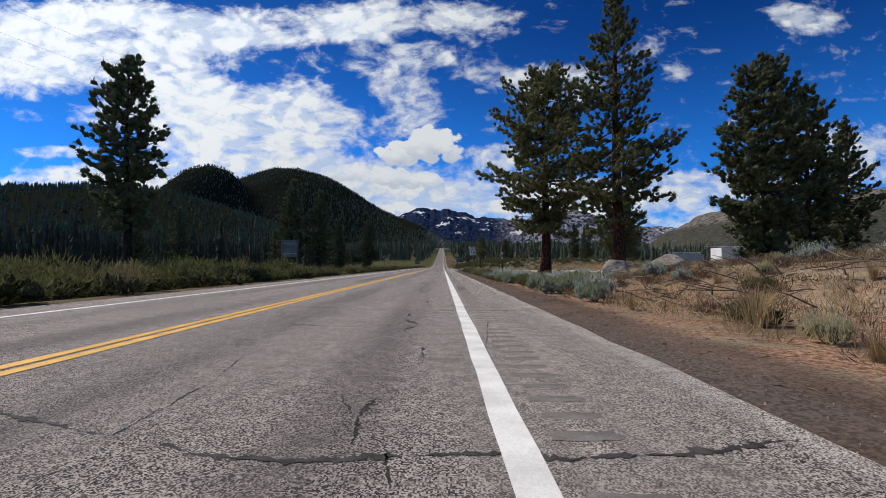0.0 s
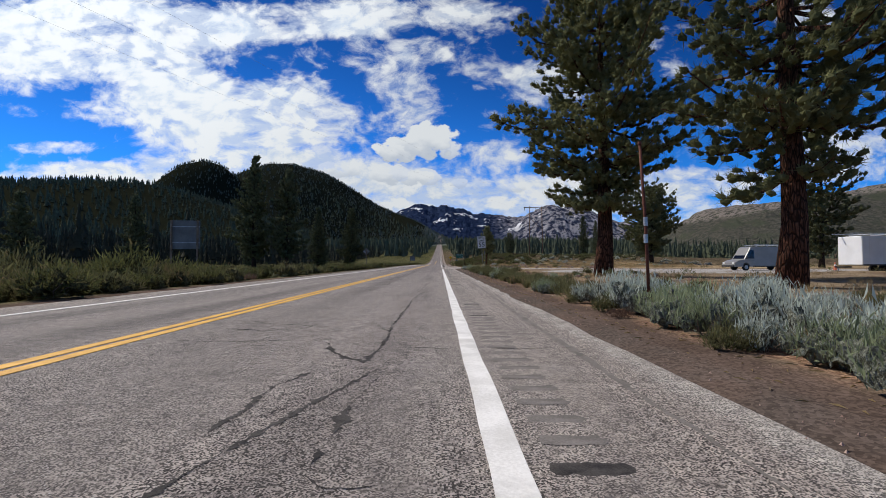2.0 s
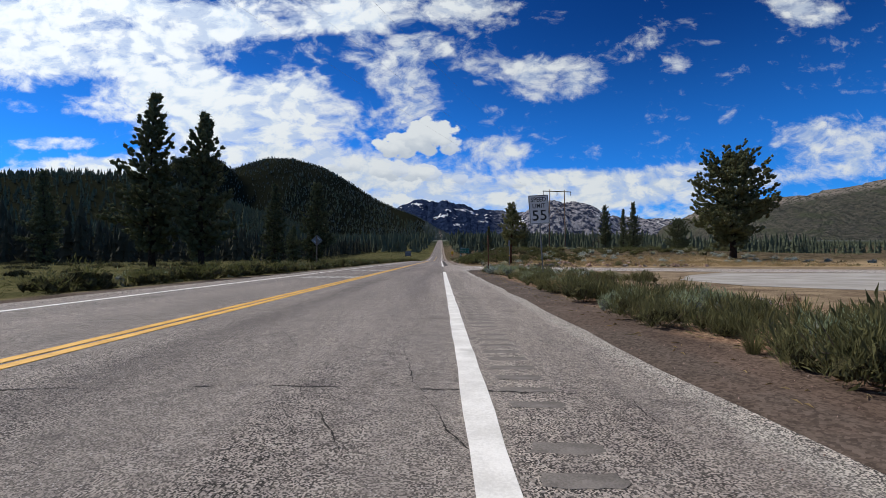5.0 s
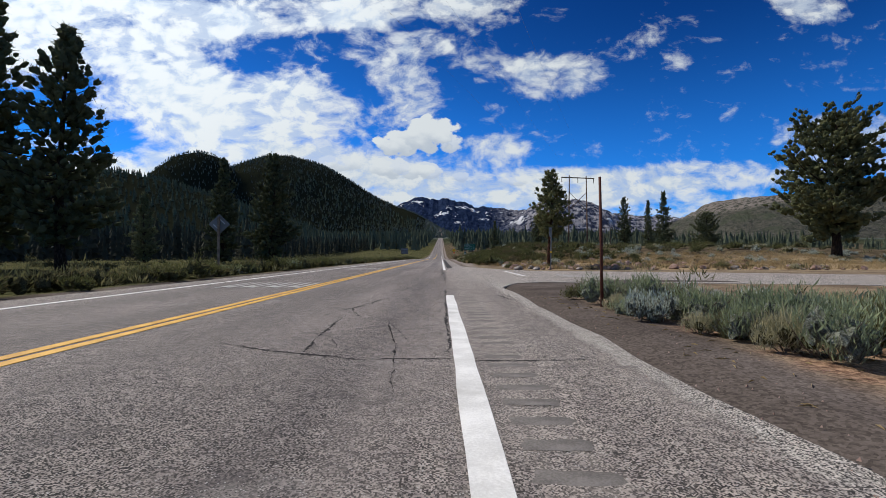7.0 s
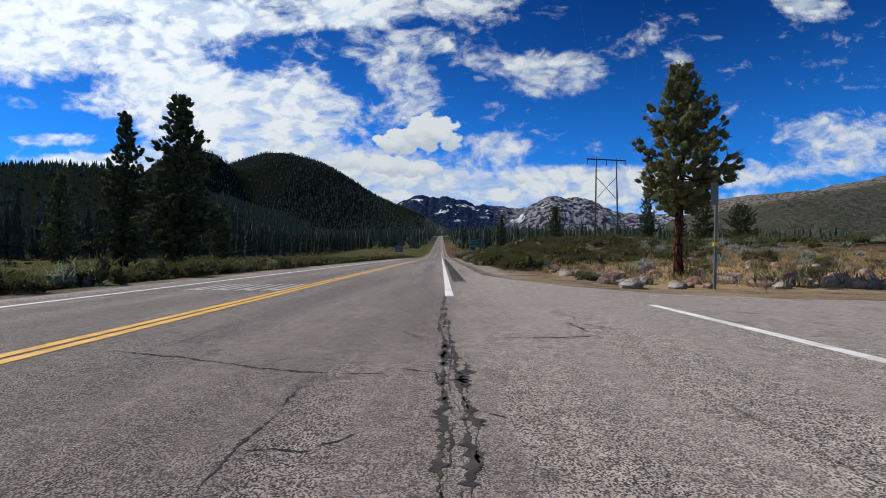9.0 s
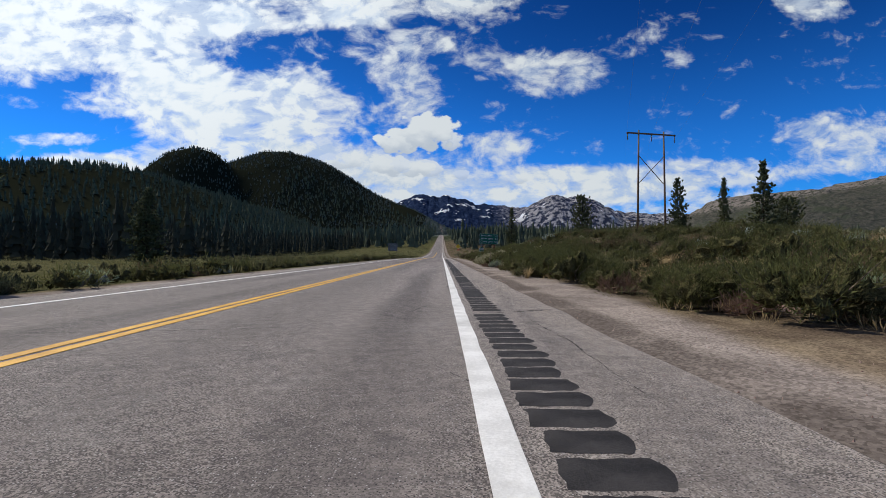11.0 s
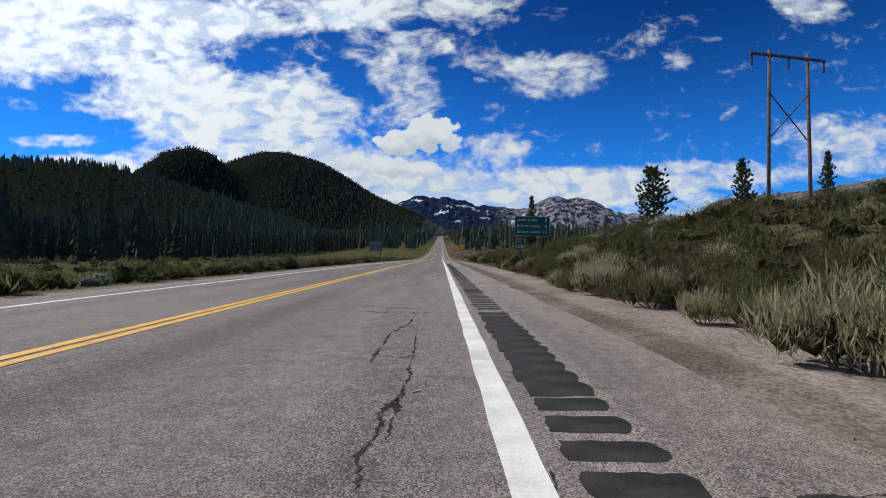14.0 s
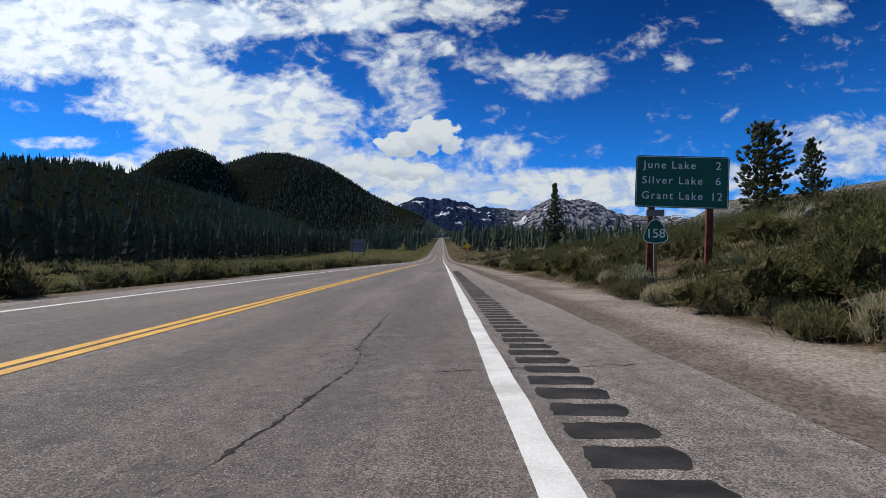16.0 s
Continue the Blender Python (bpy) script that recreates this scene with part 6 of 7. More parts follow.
    # clumps at the very edge of the gravel
    for key, x, y, s in (("brush", 3.15, 119.9, 0.85), ("brush", 3.35, 120.7, 0.9), ("brush", 3.55, 121.7, 0.85), ("olive", 2.75, 119.4, 0.7), ("straw", 2.75, 118.5, 0.9), ("brush", 3.75, 122.6, 0.8), ("brush", 3.2, 125.3, 0.7), ("brush", 3.7, 125.8, 0.8), ("olive", 3.0, 126.2, 0.7), ("plume", 3.05, 139.8, 1.0), ("plume", 3.7, 140.9, 0.9), ("plume", 4.3, 126.4, 0.8), ("brown", 3.6, 139.2, 0.8), ("brown", 2.9, 140.9, 0.75), ("brown", 3.0, 142.6, 0.7), ("dead", 2.9, 139.3, 0.8), ("pale", 3.6, 138.2, 1.1), ("pale", 2.75, 142.2, 0.8), ("olive", 2.9, 141.4, 0.8), ("olive", 3.2, 143.4, 0.9), ("pale", 3.9, 137.4, 0.9), ("brush", 4.9, 138.4, 1.0), ("brown", 5.4, 139.6, 1.1), ("brush", 5.1, 141.2, 1.0), ("plume", 6.0, 140.4, 0.9), ("brush", 6.5, 138.8, 1.1), ("brown", 4.5, 139.8, 0.9), ("brown", 6.8, 141.6, 1.1), ("brown", 5.8, 137.6, 1.0), ("brush", 5.2, 150.8, 0.9), ("brown", 4.6, 151.8, 0.8), ("plume", 5.9, 150.2, 0.9), ("brush", 3.95, 149.9, 1.2), ("brown", 4.3, 149.0, 0.85), ("brush", 4.5, 150.6, 1.2), ("brown", 3.7, 150.8, 0.75), ("plume", 4.7, 148.2, 1.0), ("straw", 3.8, 148.0, 0.8), ("brown", 5.2, 148.9, 0.9), ("brush", 4.3, 154.6, 1.1), ("brush", 4.9, 154.0, 1.1), ("plume", 3.75, 153.0, 0.8), ("plume", 3.7, 155.7, 0.55), ("plume", 3.4, 157.0, 0.5)):
        put(key, x, y, s)
    for key, (obs, n) in kinds.items():
        for ob in obs:
            if ob.location.z < -400:
                for c in list(ob.children_recursive) + [ob]:
                    bpy.data.objects.remove(c)


build_brush()


def joined_brush(name, spots, mat, label, seed, rx=(0.4, 1.1), hh=(0.4, 1.0), blades=46, size=0.3, cat="shrub", slim=0.12):
    """A field of shrubs too many to count, as one mesh."""
    rng = np.random.RandomState(seed)
    P = np.array(spots)
    n = len(P)
    foot = ground_height(P[:, 0], P[:, 1])
    r = np.repeat(rng.uniform(*rx, n), blades)
    h = np.repeat(rng.uniform(*hh, n), blades)
    base = np.repeat(np.stack([P[:, 0], P[:, 1], foot], 1), blades, 0)
    N = n * blades
    o = rng.normal(size=(N, 3))
    o /= np.linalg.norm(o, axis=1, keepdims=True)
    o[:, 2] = np.abs(o[:, 2])
    q = rng.uniform(0.3, 1.0, N) ** 0.5
    c = base + np.stack([o[:, 0] * r * q, o[:, 1] * r * q, o[:, 2] * h * q * 0.8], 1)
    d = o * 0.5 + np.array([0, 0, 0.6]) + rng.normal(size=(N, 3)) * 0.35
    d /= np.linalg.norm(d, axis=1, keepdims=True)
    s = np.cross(d, rng.normal(size=(N, 3)))
    s /= np.linalg.norm(s, axis=1, keepdims=True)
    ln = 1.2 * size * rng.uniform(0.6, 1.3, N) * (0.6 + 0.5 * r)
    w = ln * slim
    V = np.stack([c - s * (w * 0.4)[:, None], c + d * (ln * 0.45)[:, None] + s * w[:, None], c + d * ln[:, None]], 1).reshape(-1, 3)
    me = bpy.data.meshes.new(name)
    me.vertices.add(len(V))
    me.vertices.foreach_set("co", V.ravel())
    me.loops.add(len(V))
    me.loops.foreach_set("vertex_index", np.arange(len(V)))
    me.polygons.add(N)
    me.polygons.foreach_set("loop_start", np.arange(0, len(V), 3))
    me.update(calc_edges=True)
    me.materials.append(mat)
    tagged(new(name, me), label, cat, kind="stuff")


def bush_field(name, spots, mats, label, seed, sizes, leaves=320, size=0.13, upright=0.5, flat=(0.8, 1.15), ball=LUMP, heart=0.7):
    """Lobed shrubs in number, as one mesh."""
    rng = np.random.RandomState(seed)
    shapes = [shrub_shape(seed * 9 + k, 0.69, 0.8, leaves, size, upright, 0.5, 0.7, ball, heart) for k in range(5)]
    P = np.array(spots)
    foot = ground_height(P[:, 0], P[:, 1])
    V, F, S, o = [], [], [], 0
    for (x, y), z in zip(spots, foot):
        c, f, sl = shapes[rng.randint(5)]
        s, a = rng.uniform(*sizes) * 1.35, rng.rand() * 6.28
        c = c * np.array([s, s * rng.uniform(0.8, 1.2), s * rng.uniform(*flat)])
        V.append(np.stack([x + c[:, 0] * math.cos(a) - c[:, 1] * math.sin(a), y + c[:, 0] * math.sin(a) + c[:, 1] * math.cos(a), c[:, 2] + z - 0.05], 1))
        F.append(f + o)
        S.append(sl)
        o += len(c)
    tagged(new(name, mesh_of(name, np.concatenate(V), np.concatenate(F), mats, slots=np.concatenate(S))), label, "shrub", kind="stuff")


def build_fields():
    rng = random.Random(31)
    S = lambda n, xr, yr, keep=lambda x, y: True: scatter(rng, n, xr, yr, keep)
    paved = lambda x, y: 56 < y < 92 and x > 9
    clear = lambda x, y: not (149.5 < y < 162 and x < 0.62 * (y - 148.8) + 1.2)
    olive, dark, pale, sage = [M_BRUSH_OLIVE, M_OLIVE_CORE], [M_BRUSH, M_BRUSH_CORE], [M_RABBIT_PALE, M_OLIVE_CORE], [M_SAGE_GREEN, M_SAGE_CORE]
    bush_field("brush_left_field", S(640, (-62, -12), (2, 330), lambda x, y: wave(x, y, 7) > 0.35 and (x > -20 or wave(x, y, 15) > 0.5)), olive, "olive brush over the meadow", 1, (0.45, 0.9), 90, 0.17)
    bush_field("brush_left_verge", S(230, (-14.5, -9.5), (0, 240)), olive, "olive brush along the far verge", 21, (0.6, 1.0))
    bush_field("brush_left_shade", S(330, (-14.5, -9.4), (0, 260)), dark, "darker shrubs among the olive brush", 22, (0.55, 1.05))
    bush_field("brush_left_grey", S(70, (-15, -9.5), (0, 240)), sage, "grey sagebrush among the olive brush", 27, (0.5, 0.85))
    bush_field("brush_left_thicket", S(80, (-23, -12.5), (2, 44)), dark, "tall dark thicket behind the far verge", 28, (1.1, 1.75), 900, 0.13)
    bush_field("brush_left_thicket_olive", S(60, (-22, -12), (2, 44)), olive, "tall olive thicket behind the far verge", 29, (0.9, 1.6), 900, 0.13)
    bush_field("brush_bank_clumps", S(300, (7, 58), (112, 250), lambda x, y: clear(x, y) and y > 112 + 0.45 * max(0, x - 9)), dark, "rounded dark bitterbrush covering the bank", 12, (0.75, 1.55), 900, 0.095, 0.5, (0.62, 0.95), heart=0.66)
    bush_field("brush_bank_front", S(150, (4.6, 20), (110, 175), clear), dark, "dense olive-brown brush on the face of the bank", 17, (0.5, 1.05), 2400, 0.058, 0.45, ball=BALL, heart=0.62)
    bush_field("brush_bank_brown", S(130, (4.6, 26), (110, 190), clear), [M_BRUSH_BROWN, M_OLIVE_CORE], "brown-olive brush with dry twigs on the bank", 36, (0.45, 0.95), 1100, 0.075, 0.5, ball=BALL, heart=0.62)
    bush_field("brush_bank_olive", S(230, (5, 60), (112, 260), lambda x, y: clear(x, y) and y > 112 + 0.4 * max(0, x - 9)), olive, "olive rabbitbrush on the bank", 4, (0.5, 1.05))
    bush_field("brush_bank_pale", S(80, (6, 50), (115, 250), clear), pale, "pale yellow-green rabbitbrush among the bitterbrush", 13, (0.5, 0.95), 500, 0.13, 0.8)
    bush_field("brush_bank_sage", S(70, (4.2, 45), (116, 330), clear), sage, "grey sagebrush on the bank", 5, (0.4, 0.8))
    bush_field("straw_shrubs", S(150, (5.5, 45), (97.5, 124), lambda x, y: y > 98 - 0.35 * (x - 5)), [M_STRAW, M_STRAW], "tan dried shrubs among the rubble", 31, (0.25, 0.6), 320, 0.14, 0.7)
    bush_field("sage_flat", S(70, (9, 60), (106, 128)), [M_SAGE, M_SAGE_CORE], "pale sagebrush line behind the rubble", 32, (0.4, 0.85), 320, 0.12, 0.7)
    bush_field("brush_sign_thicket", S(60, (3.9, 15), (161.6, 178)), dark, "dense olive-brown brush behind the green sign", 33, (0.6, 1.15), 1300, 0.075, 0.5, heart=0.62)
    bush_field("brush_sign_front", S(46, (3.6, 9), (147, 160.5), lambda x, y: x > 3.7 + 0.12 * (y - 150)), olive, "low olive brush before the green sign", 34, (0.3, 0.5), 420, 0.1)
    joined_brush("brush_sign_scrub", S(420, (3.3, 11), (144, 166)), M_BRUSH_OLIVE, "low scrub round the green sign", 35, (0.2, 0.5), (0.1, 0.3), 60, 0.1, "shrub", 0.08)
    joined_brush("brush_bank_low", S(1300, (3.4, 24), (110, 205), lambda x, y: not (x < 5.2 and 153 < y < 160)), M_BRUSH_OLIVE, "low olive scrub covering the bank", 23, (0.3, 0.6), (0.15, 0.35), 60, 0.1, "shrub", 0.08)
    joined_brush("brush_flat_right", S(700, (5, 110), (20, 240), lambda x, y: not paved(x, y) and not (x < 10 and y < 60)), M_BRUSH_OLIVE, "scattered brush on the dry flat", 6, (0.3, 0.8), (0.25, 0.6), 40, 0.26)
    joined_brush("brush_far_right", S(900, (5, 200), (240, 520), lambda x, y: True), M_BRUSH_OLIVE, "far brush on the flat", 7, (0.8, 2.0), (0.5, 1.1), 24, 0.5)
    joined_brush("brush_far_left", S(900, (-180, -10), (200, 560), lambda x, y: True), M_BRUSH_OLIVE, "far brush on the meadow", 8, (0.8, 2.0), (0.5, 1.0), 24, 0.5)
    joined_brush("grass_dry", S(3200, (3.0, 40), (0, 125), lambda x, y: wave(x, y, 3.1) > 0.4 and not paved(x, y) and not (76 < y < 96) and (x > 4 or wave(x, y, 5) > 0.5)), M_STRAW, "dry straw grass", 9, (0.12, 0.4), (0.05, 0.3), 24, 0.18, "grass", 0.06)
    joined_brush("dry_scrub", S(420, (3.0, 13), (1, 23)), M_DEAD, "brown dry scrub on the bank", 24, (0.2, 0.5), (0.1, 0.35), 60, 0.13, "shrub", 0.06)
    joined_brush("straw_scrub", S(420, (2.9, 14), (1, 23)), M_STRAW, "dry grass among the scrub", 25, (0.12, 0.35), (0.1, 0.4), 44, 0.18, "grass", 0.05)
    joined_brush("straw_flat", S(1500, (5.5, 48), (96, 122), lambda x, y: y > 98 - 0.35 * (x - 5)), M_STRAW, "tan dry grass beyond the side road", 26, (0.15, 0.5), (0.1, 0.35), 24, 0.24, "grass")
    joined_brush("grass_verge", S(900, (2.75, 4.6), (28, 66)), M_GRASS, "green verge grass", 10, (0.1, 0.3), (0.1, 0.35), 30, 0.24, "grass", 0.06)
    joined_brush("grass_meadow", S(1700, (-70, -9), (0, 260)), M_GRASS, "meadow grass", 11, (0.2, 0.7), (0.05, 0.3), 20, 0.3, "grass")


build_fields()


# ---- stones ----
def rock_mesh(name, seed, r, mat, squash=(1, 1, 1), sub=3, jag=0.28):
    bm = bmesh.new()
    bmesh.ops.create_icosphere(bm, subdivisions=sub, radius=r)
    rng = random.Random(seed)
    off = Vector((rng.uniform(0, 50), rng.uniform(0, 50), rng.uniform(0, 50)))
    cuts = [(Vector((rng.gauss(0, 1), rng.gauss(0, 1), rng.gauss(0, 0.8))).normalized(), rng.uniform(0.45, 0.78) * r) for _ in range(11)]
    for v in bm.verts:
        v.co *= 1 + jag * noise.noise(v.co * (1.1 / r) + off)
        for nrm, d in cuts:
            over = v.co.dot(nrm) - d
            if over > 0:
                v.co -= nrm * over * 0.92
        v.co *= 1 + 0.05 * noise.noise(v.co * (6 / r) + off)
        v.co = Vector((v.co.x * squash[0], v.co.y * squash[1], v.co.z * squash[2]))
    me = bpy.data.meshes.new(name)
    bm.to_mesh(me)
    bm.free()
    me.materials.append(mat)
    return me


def build_rocks():
    for k, (x, y, r, sq, mat, label) in enumerate((
            (8.75, 23.9, 1.02, (1.0, 0.8, 0.85), M_ROCK, "large pale granite boulder on the dry bank"),
            (10.2, 21.2, 1.08, (1.05, 0.8, 0.72), M_ROCK, "broad tan boulder on the dry bank"),
            (10.9, 28.5, 0.6, (1.0, 0.8, 0.7), M_ROCK, "small granite boulder beside a larger one"))):
        ob = new("boulder", rock_mesh("boulder", k + 3, r, mat, sq, 4))
        ob.location = (x, y, gz(x, y) + r * sq[2] * 0.45)
        ob.rotation_euler = (0, 0, k * 1.9)
        tagged(ob, label, "rock", "boulders")
    rng = random.Random(15)
    meshes = [rock_mesh("rubble_stone", 30 + k, 0.24, M_ROCK if k % 3 == 0 else M_REDROCK, (1, 0.8, 0.7), 2) for k in range(6)]
    for k in range(290):
        x, y = (4.8 + 24 * rng.random() ** 1.3, 96.2 + 16 * rng.random() ** 1.6) if k < 230 else (4.6 + 9 * rng.random(), rng.uniform(29, 56))
        ob = new("rubble_stone", rng.choice(meshes))
        s = rng.choice((0.4, 0.6, 0.8, 1.0, 1.4, 1.9)) * (1.0 if k < 230 else 0.55)
        ob.location, ob.scale, ob.rotation_euler = (x, y, gz(x, y) + 0.05 * s), (s, s, s), (rng.uniform(-0.3, 0.3), 0, rng.uniform(0, 6))
        tagged(ob, "reddish broken stone in a rubble bank", "stone", "rubble stones")
    # pebbles and twigs along the verges
    V, F = [], []
    for k in range(6500):
        right = rng.random() < 0.85
        x = 1.15 + 2.4 * rng.random() ** 1.2 if right else -8.7 - 1.2 * rng.random()
        y = rng.uniform(0, 172)
        if 76 < y < 100 and x > 1.4:
            continue
        s = rng.uniform(0.004, 0.012)
        z = max(gz(x, y), road_z(y) + 0.002) if x < 1.55 else gz(x, y)
        o = len(V)
        for a in range(4):
            V.append((x + s * math.cos(a * 1.57 + k) * rng.uniform(0.7, 1.3), y + s * math.sin(a * 1.57 + k) * rng.uniform(0.7, 1.3), z - 0.01))
        V.append((x + s * 0.3, y, z + s * 0.55))
        F += [(o + a, o + (a + 1) % 4, o + 4) for a in range(4)]
    tagged(new("pebbles", mesh_of("pebbles", V, F, M_REDROCK)), "loose pebbles on the gravel verge", "gravel", kind="stuff")
    V, F = [], []
    for k in range(2200):
        x, y = 1.9 + 4 * rng.random() ** 1.5, rng.uniform(0, 75)
        a, ln, z = rng.uniform(0, 6.28), rng.uniform(0.04, 0.14), gz(x, y) + 0.006
        dx, dy = math.cos(a) * ln / 2, math.sin(a) * ln / 2
        w = 0.003
        o = len(V)
        V += [(x - dx, y - dy, z - 0.01), (x + dx, y + dy, z - 0.005), (x + dy / ln * w, y - dx / ln * w, z + 0.006), (x - dy / ln * w, y + dx / ln * w, z + 0.006)]
        F += [(o, o + 2, o + 3), (o + 1, o + 3, o + 2), (o, o + 1, o + 2), (o + 1, o, o + 3)]
    sticks = bmesh.new()
    for k in range(340):
        if k < 240:
            x, y = 4.2 + 5.5 * rng.random(), rng.uniform(7, 22)
        else:
            x, y = 4.6 + 3.0 * rng.random(), rng.uniform(129, 137)
        a, ln, tilt = rng.uniform(0, 6.28), rng.uniform(0.3, 1.3), rng.uniform(-0.05, 0.45)
        p = Vector((x, y, gz(x, y) + rng.uniform(0, 0.12)))
        q = p + Vector((math.cos(a), math.sin(a), tilt)) * ln
        mid = (p + q) / 2 + Vector((rng.uniform(-0.08, 0.08), rng.uniform(-0.08, 0.08), rng.uniform(-0.03, 0.08)))
        t = tube([p, mid, q], [0.018, 0.013, 0.005], 4, False)
        me = bpy.data.meshes.new("tmp")
        t.to_mesh(me)
        t.free()
        sticks.from_mesh(me)
        bpy.data.meshes.remove(me)
    me = bpy.data.meshes.new("dead_branches")
    sticks.to_mesh(me)
    sticks.free()
    me.materials.append(M_TWIG)
    tagged(new("dead_branches", me), "grey dead branches strewn on the bank", "litter", kind="stuff")
    tagged(new("pine_litter", mesh_of("pine_litter", V, F, M_STRAW)), "dead pine twigs and needles", "litter", kind="stuff")


build_rocks()


# ---- signs and poles ----
def text_mesh(name, words, size, depth=0.004, spacing=1.0, bold=0.012):
    """Raised lettering with its centre at the origin, standing in the xz plane and facing -y."""
    cu = bpy.data.curves.new(name, "FONT")
    cu.body, cu.size, cu.extrude, cu.space_character, cu.offset = words, size, depth / 2, spacing, size * bold
    cu.align_x, cu.align_y = "CENTER", "CENTER"
    tmp = new(name, cu)
    deps = bpy.context.evaluated_depsgraph_get()
    me = bpy.data.meshes.new_from_object(tmp.evaluated_get(deps))
    bpy.data.objects.remove(tmp)
    me.transform(Matrix.Rotation(radians(90), 4, "X"))
    return me


def lettering(words, size, at, mat, parent, spacing=1.0, fit=None, bold=0.012):
    me = text_mesh("lettering", words, size, spacing=spacing, bold=bold)
    xs = [v.co.x for v in me.vertices]
    if fit:
        k = fit / (max(xs) - min(xs))
        me.transform(Matrix.Diagonal((k, 1, 1, 1)))
    me.materials.clear()
    me.materials.append(mat)
    ob = part("lettering", me, mat, parent)
    ob.location = at
    return ob


def plate(w, h, r, thick=0.006):
    """A rounded sign blank in the xz plane, front face at y = 0."""
    bm = bmesh.new()
    pts = []
    for cx, cz, a0 in ((w / 2 - r, h / 2 - r, 0), (-w / 2 + r, h / 2 - r, 90), (-w / 2 + r, -h / 2 + r, 180), (w / 2 - r, -h / 2 + r, 270)):
        for k in range(5):
            a = radians(a0 + k * 22.5)
            pts.append((cx + r * math.cos(a), cz + r * math.sin(a)))
    f = bm.faces.new([bm.verts.new((x, 0, z)) for x, z in pts])
    g = bmesh.ops.extrude_face_region(bm, geom=[f])
    for v in [e for e in g["geom"] if isinstance(e, bmesh.types.BMVert)]:
        v.co.y += thick
    return bm


def ring_plate(w, h, r, border, y):
    """A thin border line just proud of a sign face."""
    bm = bmesh.new()
    loops = []
    for inset in (0, border):
        ww, hh, rr = w - 2 * inset, h - 2 * inset, max(0.005, r - inset)
        loop = []
        for cx, cz, a0 in ((ww / 2 - rr, hh / 2 - rr, 0), (-ww / 2 + rr, hh / 2 - rr, 90), (-ww / 2 + rr, -hh / 2 + rr, 180), (ww / 2 - rr, -hh / 2 + rr, 270)):
            for k in range(5):
                a = radians(a0 + k * 22.5)
                loop.append(bm.verts.new((cx + rr * math.cos(a), y, cz + rr * math.sin(a))))
        loops.append(loop)
    a, b = loops
    for k in range(len(a)):
        bm.faces.new((a[k], a[(k + 1) % len(a)], b[(k + 1) % len(a)], b[k]))
    return bm


def speed_sign():
    w, h, zc = 0.88, 1.24, 3.02
    s = thing("speed_limit_sign", "white speed limit sign on a steel post", "road sign")
    part("post", tube([(0, 0.05, -0.4), (0, 0.05, zc + h / 2 - 0.1)], [0.03, 0.03], 8), M_SIGNBACK, s)
    face = part("sign_face", plate(w, h, 0.05), M_SIGNWHITE, s)
    face.location = (0, 0, zc)
    part("border", ring_plate(w - 0.04, h - 0.04, 0.04, 0.02, -0.003), M_BLACK, face)
    for words, size, z, fit in (("SPEED", 0.27, 0.42, 0.66), ("LIMIT", 0.27, 0.15, 0.56), ("55", 0.62, -0.27, 0.62)):
        lettering(words, size, (0, -0.004, z), M_BLACK, face, 1.05, fit, 0.009)
    for z in (0.45, -0.45):
        b = part("bolt", tube([(0, -0.012, 0), (0, 0.0, 0)], [0.012, 0.014], 6), M_STEEL, face)
        b.location = (0, 0, z)
    x, y = 4.18, 66.0
    s.location = (x, y, gz(x, y))
    s.rotation_euler = (0, radians(-4), radians(6))


